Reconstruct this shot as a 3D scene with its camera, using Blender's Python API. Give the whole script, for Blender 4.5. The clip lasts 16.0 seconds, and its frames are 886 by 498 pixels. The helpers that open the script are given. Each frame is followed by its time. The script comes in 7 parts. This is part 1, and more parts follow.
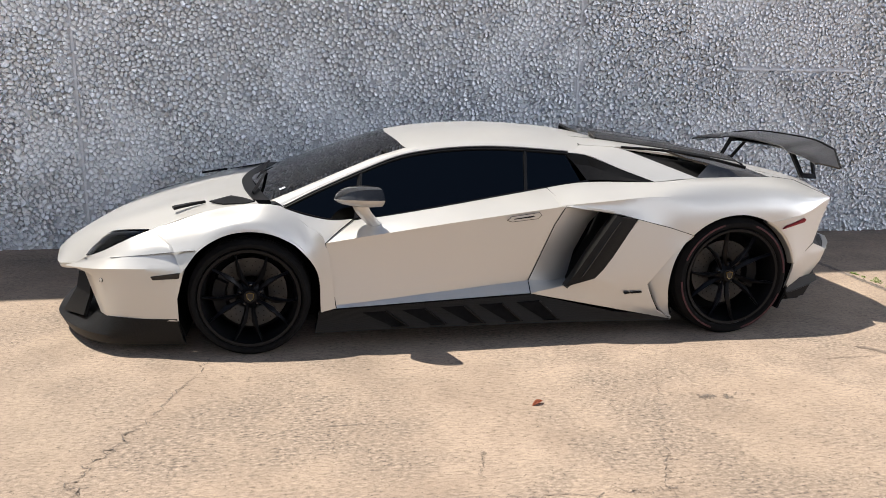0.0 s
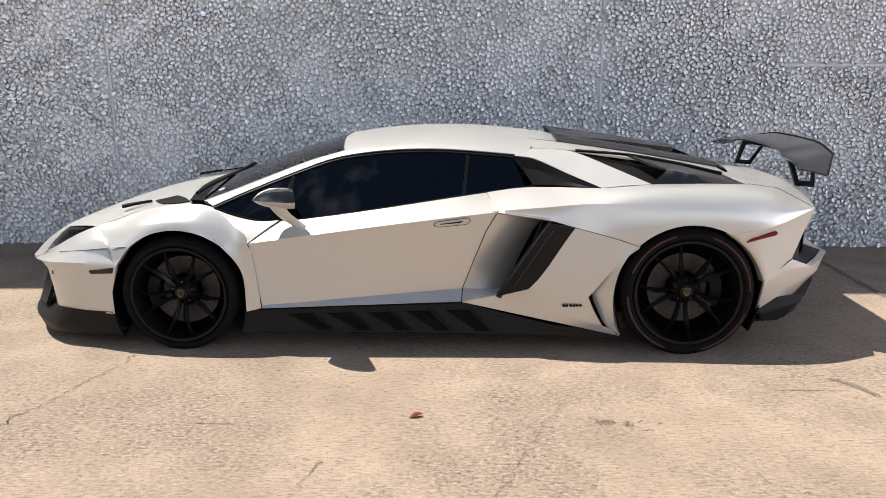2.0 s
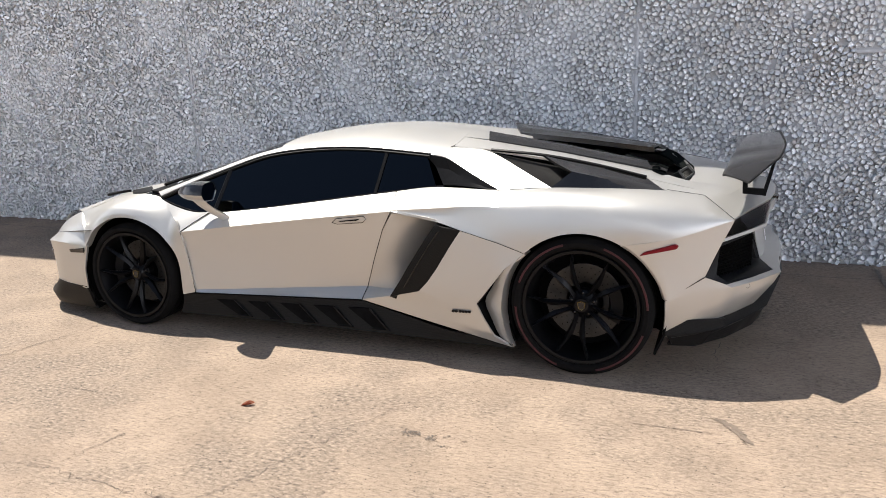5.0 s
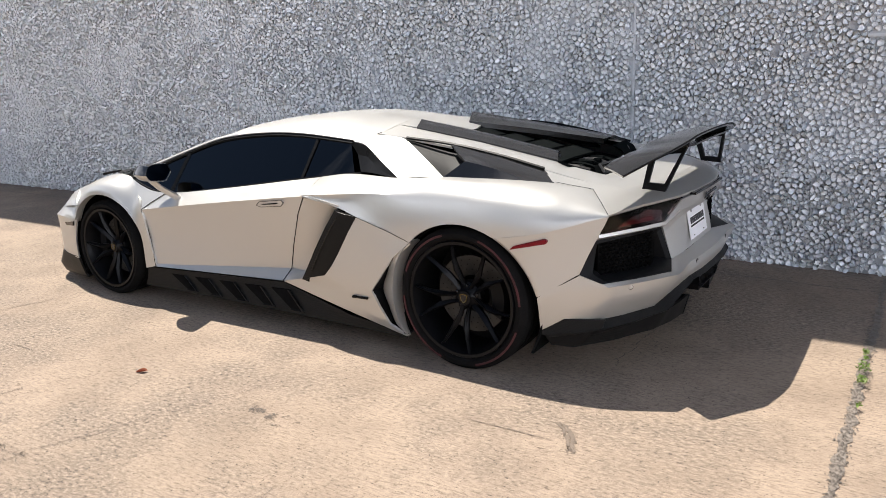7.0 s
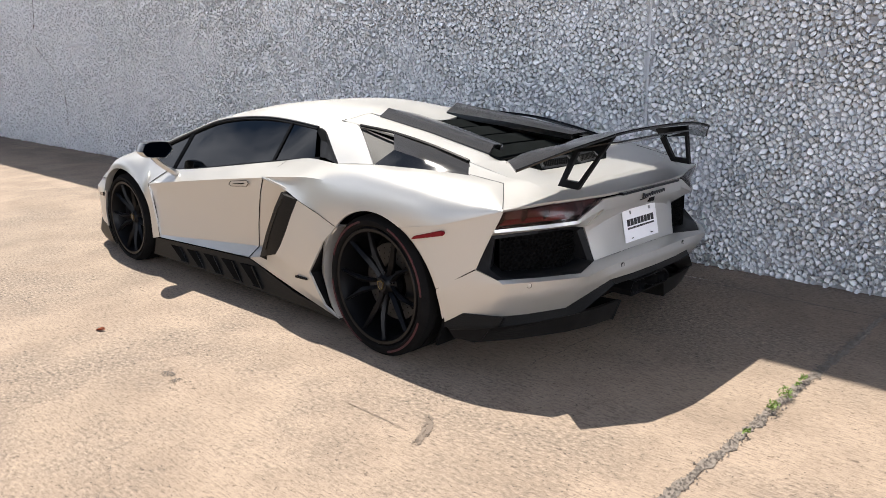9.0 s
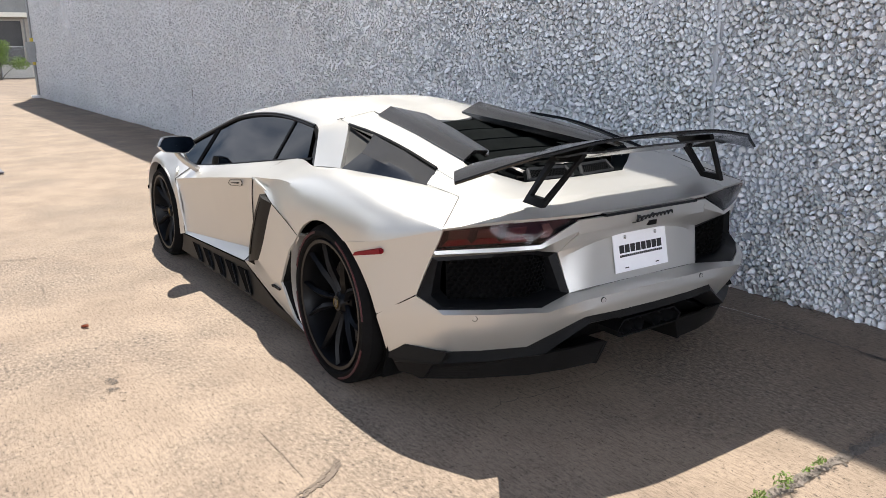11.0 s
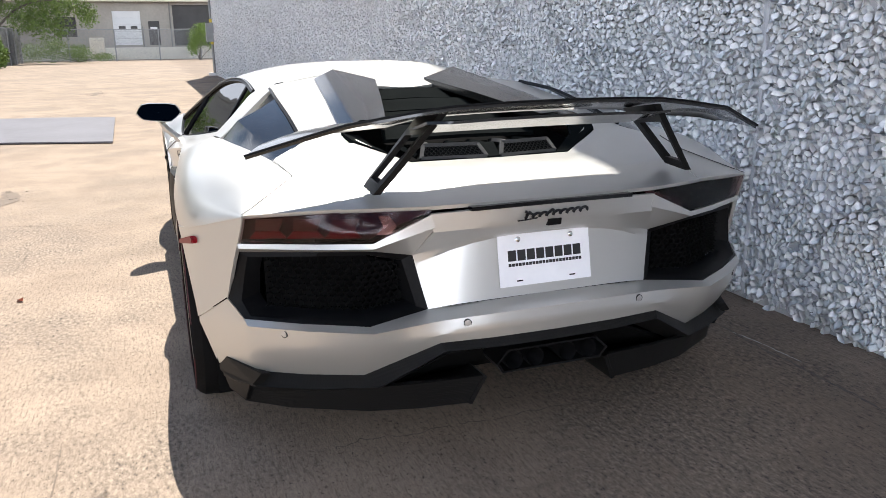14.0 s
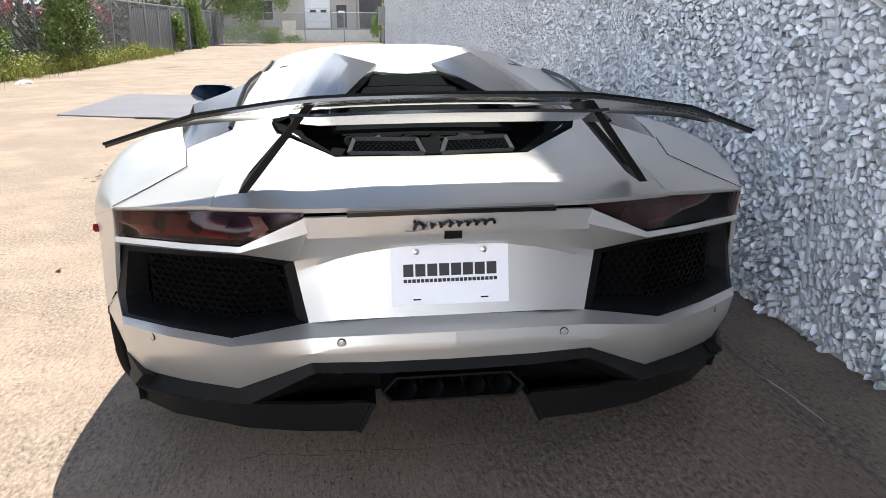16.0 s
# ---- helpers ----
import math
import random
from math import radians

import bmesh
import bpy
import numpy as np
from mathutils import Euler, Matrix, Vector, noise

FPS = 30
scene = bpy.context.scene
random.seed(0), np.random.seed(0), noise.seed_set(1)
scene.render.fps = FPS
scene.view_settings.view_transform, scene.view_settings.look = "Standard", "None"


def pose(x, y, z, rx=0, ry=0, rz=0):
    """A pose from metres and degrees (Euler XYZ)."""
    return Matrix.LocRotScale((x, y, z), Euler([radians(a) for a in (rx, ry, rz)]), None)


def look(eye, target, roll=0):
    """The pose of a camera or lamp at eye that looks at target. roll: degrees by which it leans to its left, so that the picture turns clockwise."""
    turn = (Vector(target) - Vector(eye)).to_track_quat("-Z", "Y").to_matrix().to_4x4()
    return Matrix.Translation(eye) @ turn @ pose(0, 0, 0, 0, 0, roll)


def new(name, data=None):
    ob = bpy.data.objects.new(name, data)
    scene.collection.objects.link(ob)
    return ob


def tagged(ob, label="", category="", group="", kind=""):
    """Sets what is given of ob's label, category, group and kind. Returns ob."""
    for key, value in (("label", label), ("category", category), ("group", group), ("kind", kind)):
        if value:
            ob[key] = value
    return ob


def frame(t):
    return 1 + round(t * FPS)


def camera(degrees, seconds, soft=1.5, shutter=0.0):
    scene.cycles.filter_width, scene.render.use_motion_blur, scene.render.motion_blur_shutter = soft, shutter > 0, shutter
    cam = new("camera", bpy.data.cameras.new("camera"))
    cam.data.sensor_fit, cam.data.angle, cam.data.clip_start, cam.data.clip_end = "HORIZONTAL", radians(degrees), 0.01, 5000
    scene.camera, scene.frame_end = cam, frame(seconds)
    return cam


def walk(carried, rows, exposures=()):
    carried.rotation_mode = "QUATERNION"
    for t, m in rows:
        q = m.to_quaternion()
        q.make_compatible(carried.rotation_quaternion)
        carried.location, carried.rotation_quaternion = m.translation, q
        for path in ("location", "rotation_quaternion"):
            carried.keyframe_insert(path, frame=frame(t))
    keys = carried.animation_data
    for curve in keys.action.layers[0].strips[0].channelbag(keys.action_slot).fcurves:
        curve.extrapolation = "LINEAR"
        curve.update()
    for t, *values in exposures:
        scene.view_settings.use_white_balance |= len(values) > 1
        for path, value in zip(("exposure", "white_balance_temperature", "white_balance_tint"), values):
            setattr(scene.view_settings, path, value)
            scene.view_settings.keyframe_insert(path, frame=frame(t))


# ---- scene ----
cam = camera(59.7, 16.0, soft=0.6)
# seconds, place, turn in degrees; x towards the car's tail, y towards the wall
ROWS = [
    (0.0, -2.418, -4.932, 1.538, 76.24, -0.96, -10.09),
    (0.5, -2.082, -4.956, 1.535, 76.24, -0.58, -7.31),
    (1.0, -1.806, -4.907, 1.536, 76.32, -0.30, -4.32),
    (1.5, -1.466, -4.925, 1.543, 76.43, -0.06, -1.27),
    (2.0, -1.163, -4.922, 1.526, 76.48, 0.15, 1.78),
    (2.5, -0.883, -4.890, 1.542, 76.48, 0.39, 4.74),
    (3.0, -0.529, -4.866, 1.537, 76.44, 0.70, 7.71),
    (3.5, -0.228, -4.798, 1.517, 76.35, 1.11, 10.73),
    (4.0, 0.078, -4.719, 1.525, 76.40, 1.42, 13.80),
    (6.5, 1.509, -4.114, 1.473, 76.09, 1.79, 29.90),
    (7.0, 1.819, -3.948, 1.461, 76.03, 1.93, 32.39),
    (7.5, 2.062, -3.787, 1.450, 76.06, 1.89, 34.78),
    (8.0, 2.277, -3.632, 1.454, 76.14, 1.60, 37.51),
    (8.5, 2.524, -3.477, 1.434, 76.02, 1.18, 40.70),
    (11.0, 2.885, -2.345, 1.381, 75.87, 0.61, 56.01),
    (11.5, 2.938, -2.081, 1.346, 76.09, 0.60, 58.20),
    (12.0, 2.903, -1.845, 1.307, 76.06, 0.60, 60.23),
    (12.5, 2.853, -1.629, 1.271, 75.92, 0.63, 62.21),
    (13.0, 2.866, -1.411, 1.255, 75.63, 0.64, 64.25),
    (13.5, 2.860, -1.232, 1.248, 75.25, 0.64, 66.62),
    (14.0, 2.803, -1.066, 1.243, 74.86, 0.62, 69.37),
    (14.5, 2.790, -0.859, 1.243, 74.52, 0.61, 72.48),
    (15.0, 2.775, -0.639, 1.245, 74.22, 0.52, 75.87),
    (15.5, 2.711, -0.445, 1.235, 74.03, 0.35, 79.40),
    (16.0, 2.705, -0.260, 1.229, 73.90, 0.19, 82.66),
]
walk(cam, [(t, pose(x, y, z, a, b, c)) for t, x, y, z, a, b, c in ROWS], [(0.0, 0.80, 6500, 10), (4.0, 0.80, 6500, 10), (8.5, 0.82, 6480, 10), (11.0, 0.83, 6440, 9), (13.0, 0.94, 6390, 9), (16.0, 1.13, 6300, 8)])

# ---- sky and sun ----
SUN_WAY = Vector((0.455, -0.14, -1.0)).normalized()
world = bpy.data.worlds.new("sky")
scene.world = world
world.use_nodes = True
sky = world.node_tree.nodes.new("ShaderNodeTexSky")
sky.sky_type, sky.sun_disc = "NISHITA", False
sky.sun_elevation, sky.sun_rotation = radians(66), math.atan2(-SUN_WAY.x, -SUN_WAY.y)
sky.air_density, sky.dust_density = 1.0, 0.2
back = world.node_tree.nodes["Background"]
back.inputs["Strength"].default_value = 0.055
# thin broken cloud over the blue
way, cloud, thick = (world.node_tree.nodes.new("ShaderNode" + k) for k in ("TexCoord", "TexNoise", "ValToRGB"))
cloud.inputs["Scale"].default_value, cloud.inputs["Detail"].default_value, cloud.inputs["Roughness"].default_value = 2.6, 7.0, 0.6
thick.color_ramp.elements[0].position, thick.color_ramp.elements[1].position = 0.465, 0.565
veil = world.node_tree.nodes.new("ShaderNodeMixRGB")
world.node_tree.links.new(way.outputs["Generated"], cloud.inputs["Vector"])
# the cloud thickens into haze towards the horizon
rise, low, heap = (world.node_tree.nodes.new("ShaderNode" + k) for k in ("SeparateXYZ", "MapRange", "Math"))
low.inputs["From Min"].default_value, low.inputs["From Max"].default_value = 0.0, 0.65
low.inputs["To Min"].default_value, low.inputs["To Max"].default_value = 0.12, -0.12
world.node_tree.links.new(way.outputs["Generated"], rise.inputs[0])
world.node_tree.links.new(rise.outputs["Z"], low.inputs[0])
world.node_tree.links.new(cloud.outputs[0], heap.inputs[0])
world.node_tree.links.new(low.outputs[0], heap.inputs[1])
world.node_tree.links.new(heap.outputs[0], thick.inputs[0])
world.node_tree.links.new(thick.outputs[0], veil.inputs[0])
world.node_tree.links.new(sky.outputs[0], veil.inputs[1])
# clouds across from the sun are lit full in the face
facing, glow = (world.node_tree.nodes.new("ShaderNode" + k) for k in ("MapRange", "VectorMath"))
facing.inputs["From Min"].default_value, facing.inputs["From Max"].default_value = 0.3, 0.95
facing.inputs["To Min"].default_value, facing.inputs["To Max"].default_value = 1.0, 3.7
glow.operation = "SCALE"
glow.inputs[0].default_value = (14.6, 15.2, 17.0)
world.node_tree.links.new(rise.outputs["X"], facing.inputs[0])
world.node_tree.links.new(facing.outputs[0], glow.inputs["Scale"])
world.node_tree.links.new(glow.outputs[0], veil.inputs[2])
world.node_tree.links.new(veil.outputs[0], back.inputs["Color"])
sun = new("sun", bpy.data.lights.new("sun", "SUN"))
sun.data.energy, sun.data.angle, sun.data.color = 5.0, radians(0.35), (1.0, 0.94, 0.86)
sun.matrix_world = look(-SUN_WAY * 40, (0, 0, 0))


# ---- materials ----
def material(name, colour, rough=0.5, metal=0.0, **more):
    m = bpy.data.materials.new(name)
    m.use_nodes = True
    b = m.node_tree.nodes["Principled BSDF"]
    b.inputs["Base Color"].default_value = (*colour, 1)
    b.inputs["Roughness"].default_value, b.inputs["Metallic"].default_value = rough, metal
    for key, value in more.items():
        b.inputs[key.replace("_", " ")].default_value = value
    return m


def node(m, kind, **values):
    n = m.node_tree.nodes.new("ShaderNode" + kind)
    for key, value in values.items():
        if key in n.inputs:
            n.inputs[key].default_value = value
        else:
            setattr(n, key, value)
    return n


def wire(m, a, b):
    m.node_tree.links.new(a, b)


def bsdf(m):
    return m.node_tree.nodes["Principled BSDF"]


def spot(m, scale, detail=4.0, kind="Object", stretch=(1, 1, 1), rough=0.55, shift=0.0):
    """Noise over the thing's own coordinates, in cycles a metre."""
    place, turn = node(m, "TexCoord"), node(m, "Mapping")
    turn.inputs["Scale"].default_value = stretch
    turn.inputs["Location"].default_value = (shift, shift, shift)
    wire(m, place.outputs[kind], turn.inputs["Vector"])
    n = node(m, "TexNoise", Scale=scale, Detail=detail, Roughness=rough)
    wire(m, turn.outputs[0], n.inputs["Vector"])
    return n.outputs[0]


def ramp(m, value, *stops):
    r = node(m, "ValToRGB")
    r.color_ramp.elements[0].position, r.color_ramp.elements[0].color = stops[0][0], (*stops[0][1], 1)
    r.color_ramp.elements[1].position, r.color_ramp.elements[1].color = stops[-1][0], (*stops[-1][1], 1)
    for p, c in stops[1:-1]:
        e = r.color_ramp.elements.new(p)
        e.color = (*c, 1)
    wire(m, value, r.inputs[0])
    return r.outputs[0]


def mixed(m, how, factor, a, b):
    n = node(m, "MixRGB", blend_type=how)
    for socket, value in zip((n.inputs[0], n.inputs[1], n.inputs[2]), (factor, a, b)):
        if isinstance(value, (int, float)):
            socket.default_value = value
        elif isinstance(value, tuple):
            socket.default_value = (*value, 1)
        else:
            wire(m, value, socket)
    return n.outputs[0]


def bump(m, height, strength=0.3, distance=0.01, after=None):
    b = node(m, "Bump", Strength=strength, Distance=distance)
    wire(m, height, b.inputs["Height"])
    if after:
        wire(m, after.outputs[0], b.inputs["Normal"])
    wire(m, b.outputs[0], bsdf(m).inputs["Normal"])
    return b


def grained(name, dark, light, scale, rough=0.6, relief=0.15, metal=0.0, fine=8.0, distance=0.003, **more):
    """A colour that drifts between two shades, with grain and fine relief."""
    m = material(name, light, rough, metal, **more)
    big, small = spot(m, scale), spot(m, scale * fine, 6)
    c = mixed(m, "MIX", 0.35, ramp(m, big, (0.3, dark), (0.7, light)), ramp(m, small, (0.3, dark), (0.7, light)))
    wire(m, c, bsdf(m).inputs["Base Color"])
    bump(m, small, relief, distance)
    return m


# satin pearl paint with a faint warm and cool shift
PAINT = material("pearl paint", (0.8, 0.8, 0.78), 0.36, 0.6, Coat_Weight=0.35, Coat_Roughness=0.13)
wire(PAINT, ramp(PAINT, spot(PAINT, 1.3, 2), (0.3, (0.535, 0.529, 0.508)), (0.7, (0.558, 0.545, 0.510))), bsdf(PAINT).inputs["Base Color"])
bump(PAINT, spot(PAINT, 900, 2), 0.03, 0.0005)
wire(PAINT, ramp(PAINT, spot(PAINT, 5, 3), (0.3, (0.33, 0.33, 0.33)), (0.7, (0.38, 0.38, 0.38))), bsdf(PAINT).inputs["Roughness"])


def carbon_fibre(name, rough, shine):
    m = material(name, (0.02, 0.02, 0.02), rough, 0.0, Coat_Weight=shine, Coat_Roughness=rough)
    place = node(m, "TexCoord")
    a, b = (node(m, "TexWave", wave_type="BANDS", bands_direction=d, Scale=95.0) for d in ("X", "Y"))
    for n in (a, b):
        wire(m, place.outputs["Object"], n.inputs["Vector"])
    weave = mixed(m, "DIFFERENCE", 1.0, a.outputs[0], b.outputs[0])
    wire(m, ramp(m, weave, (0.2, (0.005, 0.005, 0.005)), (0.9, (0.017, 0.0163, 0.0155))), bsdf(m).inputs["Base Color"])
    bump(m, spot(m, 40, 4), 0.05, 0.001)
    return m


CARBON = carbon_fibre("satin carbon fibre", 0.45, 0.0)
CARBON_GLOSS = carbon_fibre("gloss carbon fibre", 0.14, 0.4)
EDGE_GREY = grained("dull grey plastic", (0.03, 0.03, 0.03), (0.055, 0.055, 0.054), 30, 0.8, 0.2)
GREY_BEAD = material("satin grey bead", (0.22, 0.22, 0.22), 0.35, 0.5)
SLAT = grained("matt black plastic", (0.004, 0.005, 0.005), (0.008, 0.0095, 0.0095), 9, 0.95, 0.1)
BLACK = grained("black moulding", (0.004, 0.004, 0.0045), (0.010, 0.010, 0.0105), 6, 0.42, 0.1)
DARK = grained("dark liner", (0.004, 0.004, 0.004), (0.009, 0.009, 0.009), 6, 0.85)
GLOSS_BLACK = material("gloss black", (0.006, 0.006, 0.007), 0.08)
RUBBER = grained("tyre rubber", (0.005, 0.005, 0.005), (0.009, 0.0085, 0.0085), 12, 0.8, 0.3, Specular_IOR_Level=0.25)
RED_MARK = grained("faded red sidewall stripe", (0.018, 0.004, 0.005), (0.075, 0.008, 0.011), 40, 0.7)
RIM = grained("satin black alloy", (0.0035, 0.0035, 0.004), (0.0055, 0.0055, 0.0062), 14, 0.36, 0.05, Specular_IOR_Level=0.3)
STEEL = grained("brake steel", (0.036, 0.035, 0.034), (0.06, 0.058, 0.056), 20, 0.45, 0.1, 0.7)
CHROME = material("chrome", (0.75, 0.75, 0.76), 0.12, 1.0)
GOLD = material("gold emblem", (0.20, 0.15, 0.065), 0.4, 0.9)
RED_LAMP = material("red lens", (0.17, 0.006, 0.012), 0.35, 0.0, Specular_IOR_Level=0.2)
AMBER = material("smoked amber reflector", (0.19, 0.07, 0.062), 0.3)
LAMP_BACK = grained("deep red lamp housing", (0.03, 0.006, 0.007), (0.09, 0.02, 0.022), 14, 0.35)
SMOKE_RED = material("smoked red reflector", (0.36, 0.015, 0.03), 0.3)
SILVER = material("lamp reflector", (0.6, 0.6, 0.6), 0.22, 0.9)
LEATHER = grained("dark leather", (0.012, 0.012, 0.012), (0.03, 0.029, 0.028), 12, 0.55)
PLATE = grained("white aluminium plate", (0.82, 0.82, 0.85), (0.87, 0.87, 0.89), 8, 0.35, 0.02)
INK = material("black ink", (0.012, 0.012, 0.013), 0.5)


def glass(name, tint, ior=1.5):
    m = material(name, tint, 0.02)
    out = m.node_tree.nodes["Material Output"]
    clear, shine, mix, edge = node(m, "BsdfTransparent"), node(m, "BsdfGlossy"), node(m, "MixShader"), node(m, "Fresnel", IOR=ior)
    clear.inputs["Color"].default_value = (*tint, 1)
    shine.inputs["Roughness"].default_value = 0.015
    wire(m, edge.outputs[0], mix.inputs[0])
    wire(m, clear.outputs[0], mix.inputs[1])
    wire(m, shine.outputs[0], mix.inputs[2])
    wire(m, mix.outputs[0], out.inputs["Surface"])
    return m


TINT = glass("tinted glass", (0.03, 0.033, 0.037), 1.52)
LENS = glass("smoked lens", (0.66, 0.55, 0.55), 1.33)
CLEAR_SMOKE = glass("clear smoked lens", (0.62, 0.63, 0.66), 1.36)
for m, k in ((SLAT, 0.02), (CARBON, 0.14), (BLACK, 0.1), (DARK, 0.01), (RUBBER, 0.06), (RIM, 0.16), (LEATHER, 0.3)):
    bsdf(m).inputs["Specular IOR Level"].default_value = k
MIRROR = material("mirror glass", (0.10, 0.15, 0.22), 0.02, 1.0)


# ---- mesh helpers ----
def link(name, mesh, mat, parent=None, label="", angle=30):
    ob = new(name, mesh)
    mesh.materials.append(mat)
    if len(mesh.polygons):
        mesh.polygons.foreach_set("use_smooth", [True] * len(mesh.polygons))
        mesh.set_sharp_from_angle(angle=radians(angle))
    if parent:
        ob.parent = parent
        up = parent
        base = Matrix.Identity(4)
        while up:
            base = up.matrix_basis @ base
            up = up.parent
        ob.matrix_parent_inverse = Matrix.Identity(4)
        ob.matrix_basis = Matrix.Identity(4)
    return tagged(ob, label)


def part(name, bm, mat, parent=None, label="", angle=30):
    """One mesh object out of a bmesh, in its parent's own coordinates."""
    mesh = bpy.data.meshes.new(name)
    bm.normal_update()
    bm.to_mesh(mesh)
    bm.free()
    return link(name, mesh, mat, parent, label, angle)


def raw(name, verts, faces, mat, parent=None, label="", angle=30):
    mesh = bpy.data.meshes.new(name)
    mesh.from_pydata([tuple(map(float, v)) for v in verts], [], faces)
    mesh.update()
    return link(name, mesh, mat, parent, label, angle)


def spline(points, n, smooth=True):
    """n spans between neighbouring points, on a Catmull-Rom curve or straight."""
    p = np.array(points, float)
    out = []
    for i in range(len(p) - 1):
        a, b = p[i], p[i + 1]
        before, after = (p[i - 1] if i else 2 * a - b), (p[i + 2] if i + 2 < len(p) else 2 * b - a)
        for k in range(n):
            u = k / n
            if smooth:
                out.append(0.5 * (2 * a + (b - before) * u + (2 * before - 5 * a + 4 * b - after) * u * u + (3 * a - before - 3 * b + after) * u ** 3))
            else:
                out.append(a + (b - a) * u)
    out.append(p[-1])
    return np.array(out)


HEART = np.array((-1.35, 0.0, 0.45))


def sheet(rows, nu=5, nv=4, su=True, sv=True):
    """A grid of points over rows of control points. nu, su: along the rows; nv, sv: across them."""
    fine = np.array([spline(r, nu, su) for r in rows])
    return np.stack([spline(fine[:, j], nv, sv) for j in range(fine.shape[1])], axis=1)


def shell(grid, thick, heart=HEART):
    """Vertices and faces of a sheet with thickness, its outer face away from the heart."""
    g = np.array(grid)
    du, dv = np.gradient(g, axis=1), np.gradient(g, axis=0)
    n = np.cross(du, dv)
    n /= np.maximum(np.linalg.norm(n, axis=2, keepdims=True), 1e-9)
    if ((g - heart) * n).sum() < 0:
        g, n = g[::-1], -n[::-1]
    r, c = g.shape[:2]
    verts = np.concatenate([g.reshape(-1, 3), (g - n * thick).reshape(-1, 3)])
    at = lambda i, j: i * c + j
    k, faces = r * c, []
    for i in range(r - 1):
        for j in range(c - 1):
            q = [at(i, j), at(i, j + 1), at(i + 1, j + 1), at(i + 1, j)]
            faces += [q, [v + k for v in reversed(q)]]
    rim = [at(0, j) for j in range(c)] + [at(i, c - 1) for i in range(1, r)] + [at(r - 1, j) for j in range(c - 2, -1, -1)] + [at(i, 0) for i in range(r - 2, 0, -1)]
    for a, b in zip(rim, rim[1:] + rim[:1]):
        faces.append([b, a, a + k, b + k])
    return verts, faces


def relaxed(g, rounds):
    """Irons small waves out of a grid while it keeps its border and its broad shape."""
    for k in (0.5, -0.53) * rounds:
        mean = 0.25 * (g[:-2, 1:-1] + g[2:, 1:-1] + g[1:-1, :-2] + g[1:-1, 2:])
        g[1:-1, 1:-1] += k * (mean - g[1:-1, 1:-1])
    return g


def panel(name, rows, parent, mat, label="", nu=5, nv=4, su=True, sv=True, thick=0.012, sides=(-1, 1), heart=HEART, angle=30, relax=0):
    """A body panel given by its half-width, on the sides that are asked for; the points are x, half-width, z."""
    made = []
    for s in sides:
        g = sheet([[(x, s * w, z) for x, w, z in r] for r in rows], nu, nv, su, sv)
        g = relaxed(g, relax)
        made.append(raw(name, *shell(g, thick, heart), mat, parent, label, angle))
    return made


def across(row):
    """A row from the centre line outwards, made whole with its mirror half."""
    return [(x, -w, z) for x, w, z in reversed(row) if w > 0] + list(row)


def whole(name, rows, parent, mat, label="", **more):
    return panel(name, [across(r) for r in rows], parent, mat, label, sides=(1,), **more)[0]


def ribbon(name, points, width, parent, mat, label="", n=6, smooth=True, depth=None, sides=(-1, 1)):
    """A thin rod of square section along a line."""
    made = []
    depth = depth or width
    for s in sides:
        p = spline([(x, s * w, z) for x, w, z in points], n, smooth)
        t = np.gradient(p, axis=0)
        t /= np.linalg.norm(t, axis=1, keepdims=True)
        out = p - HEART
        out -= (out * t).sum(1, keepdims=True) * t
        out /= np.maximum(np.linalg.norm(out, axis=1, keepdims=True), 1e-6)
        side = np.cross(t, out)
        v = np.stack([p + side * width / 2 + out * depth / 2, p - side * width / 2 + out * depth / 2, p - side * width / 2 - out * depth / 2, p + side * width / 2 - out * depth / 2], 1).reshape(-1, 3)
        f = [[0, 1, 2, 3], [len(v) - 1, len(v) - 2, len(v) - 3, len(v) - 4]]
        for i in range(len(p) - 1):
            for k in range(4):
                f.append([4 * i + k, 4 * i + 4 + k, 4 * i + 4 + (k + 1) % 4, 4 * i + (k + 1) % 4])
        made.append(raw(name, v, f, mat, parent, label))
    return made


def solid(name, outline, offset, parent, mat, label="", sides=(-1, 1), angle=30, bevel=0.0):
    """A prism: an outline of x, half-width, z and the way to its other face."""
    made = []
    for s in sides:
        a = [Vector((x, s * w, z)) for x, w, z in outline]
        d = Vector((offset[0], s * offset[1], offset[2]))
        bm = bmesh.new()
        lo, hi = [bm.verts.new(v) for v in a], [bm.verts.new(v + d) for v in a]
        bm.faces.new(lo)
        bm.faces.new(list(reversed(hi)))
        for i in range(len(a)):
            j = (i + 1) % len(a)
            bm.faces.new((lo[j], lo[i], hi[i], hi[j]))
        bmesh.ops.recalc_face_normals(bm, faces=bm.faces)
        if bevel:
            bmesh.ops.bevel(bm, geom=list(bm.edges), offset=bevel, segments=2, affect="EDGES", clamp_overlap=True)
        made.append(part(name, bm, mat, parent, label, angle))
    return made


def box(name, lo, hi, mat, parent=None, label="", bevel=0.0):
    bm = bmesh.new()
    bmesh.ops.create_cube(bm, size=1)
    for v in bm.verts:
        v.co = Vector([lo[i] + (v.co[i] + 0.5) * (hi[i] - lo[i]) for i in range(3)])
    if bevel:
        bmesh.ops.bevel(bm, geom=list(bm.edges), offset=bevel, segments=2, affect="EDGES", clamp_overlap=True)
    return part(name, bm, mat, parent, label)


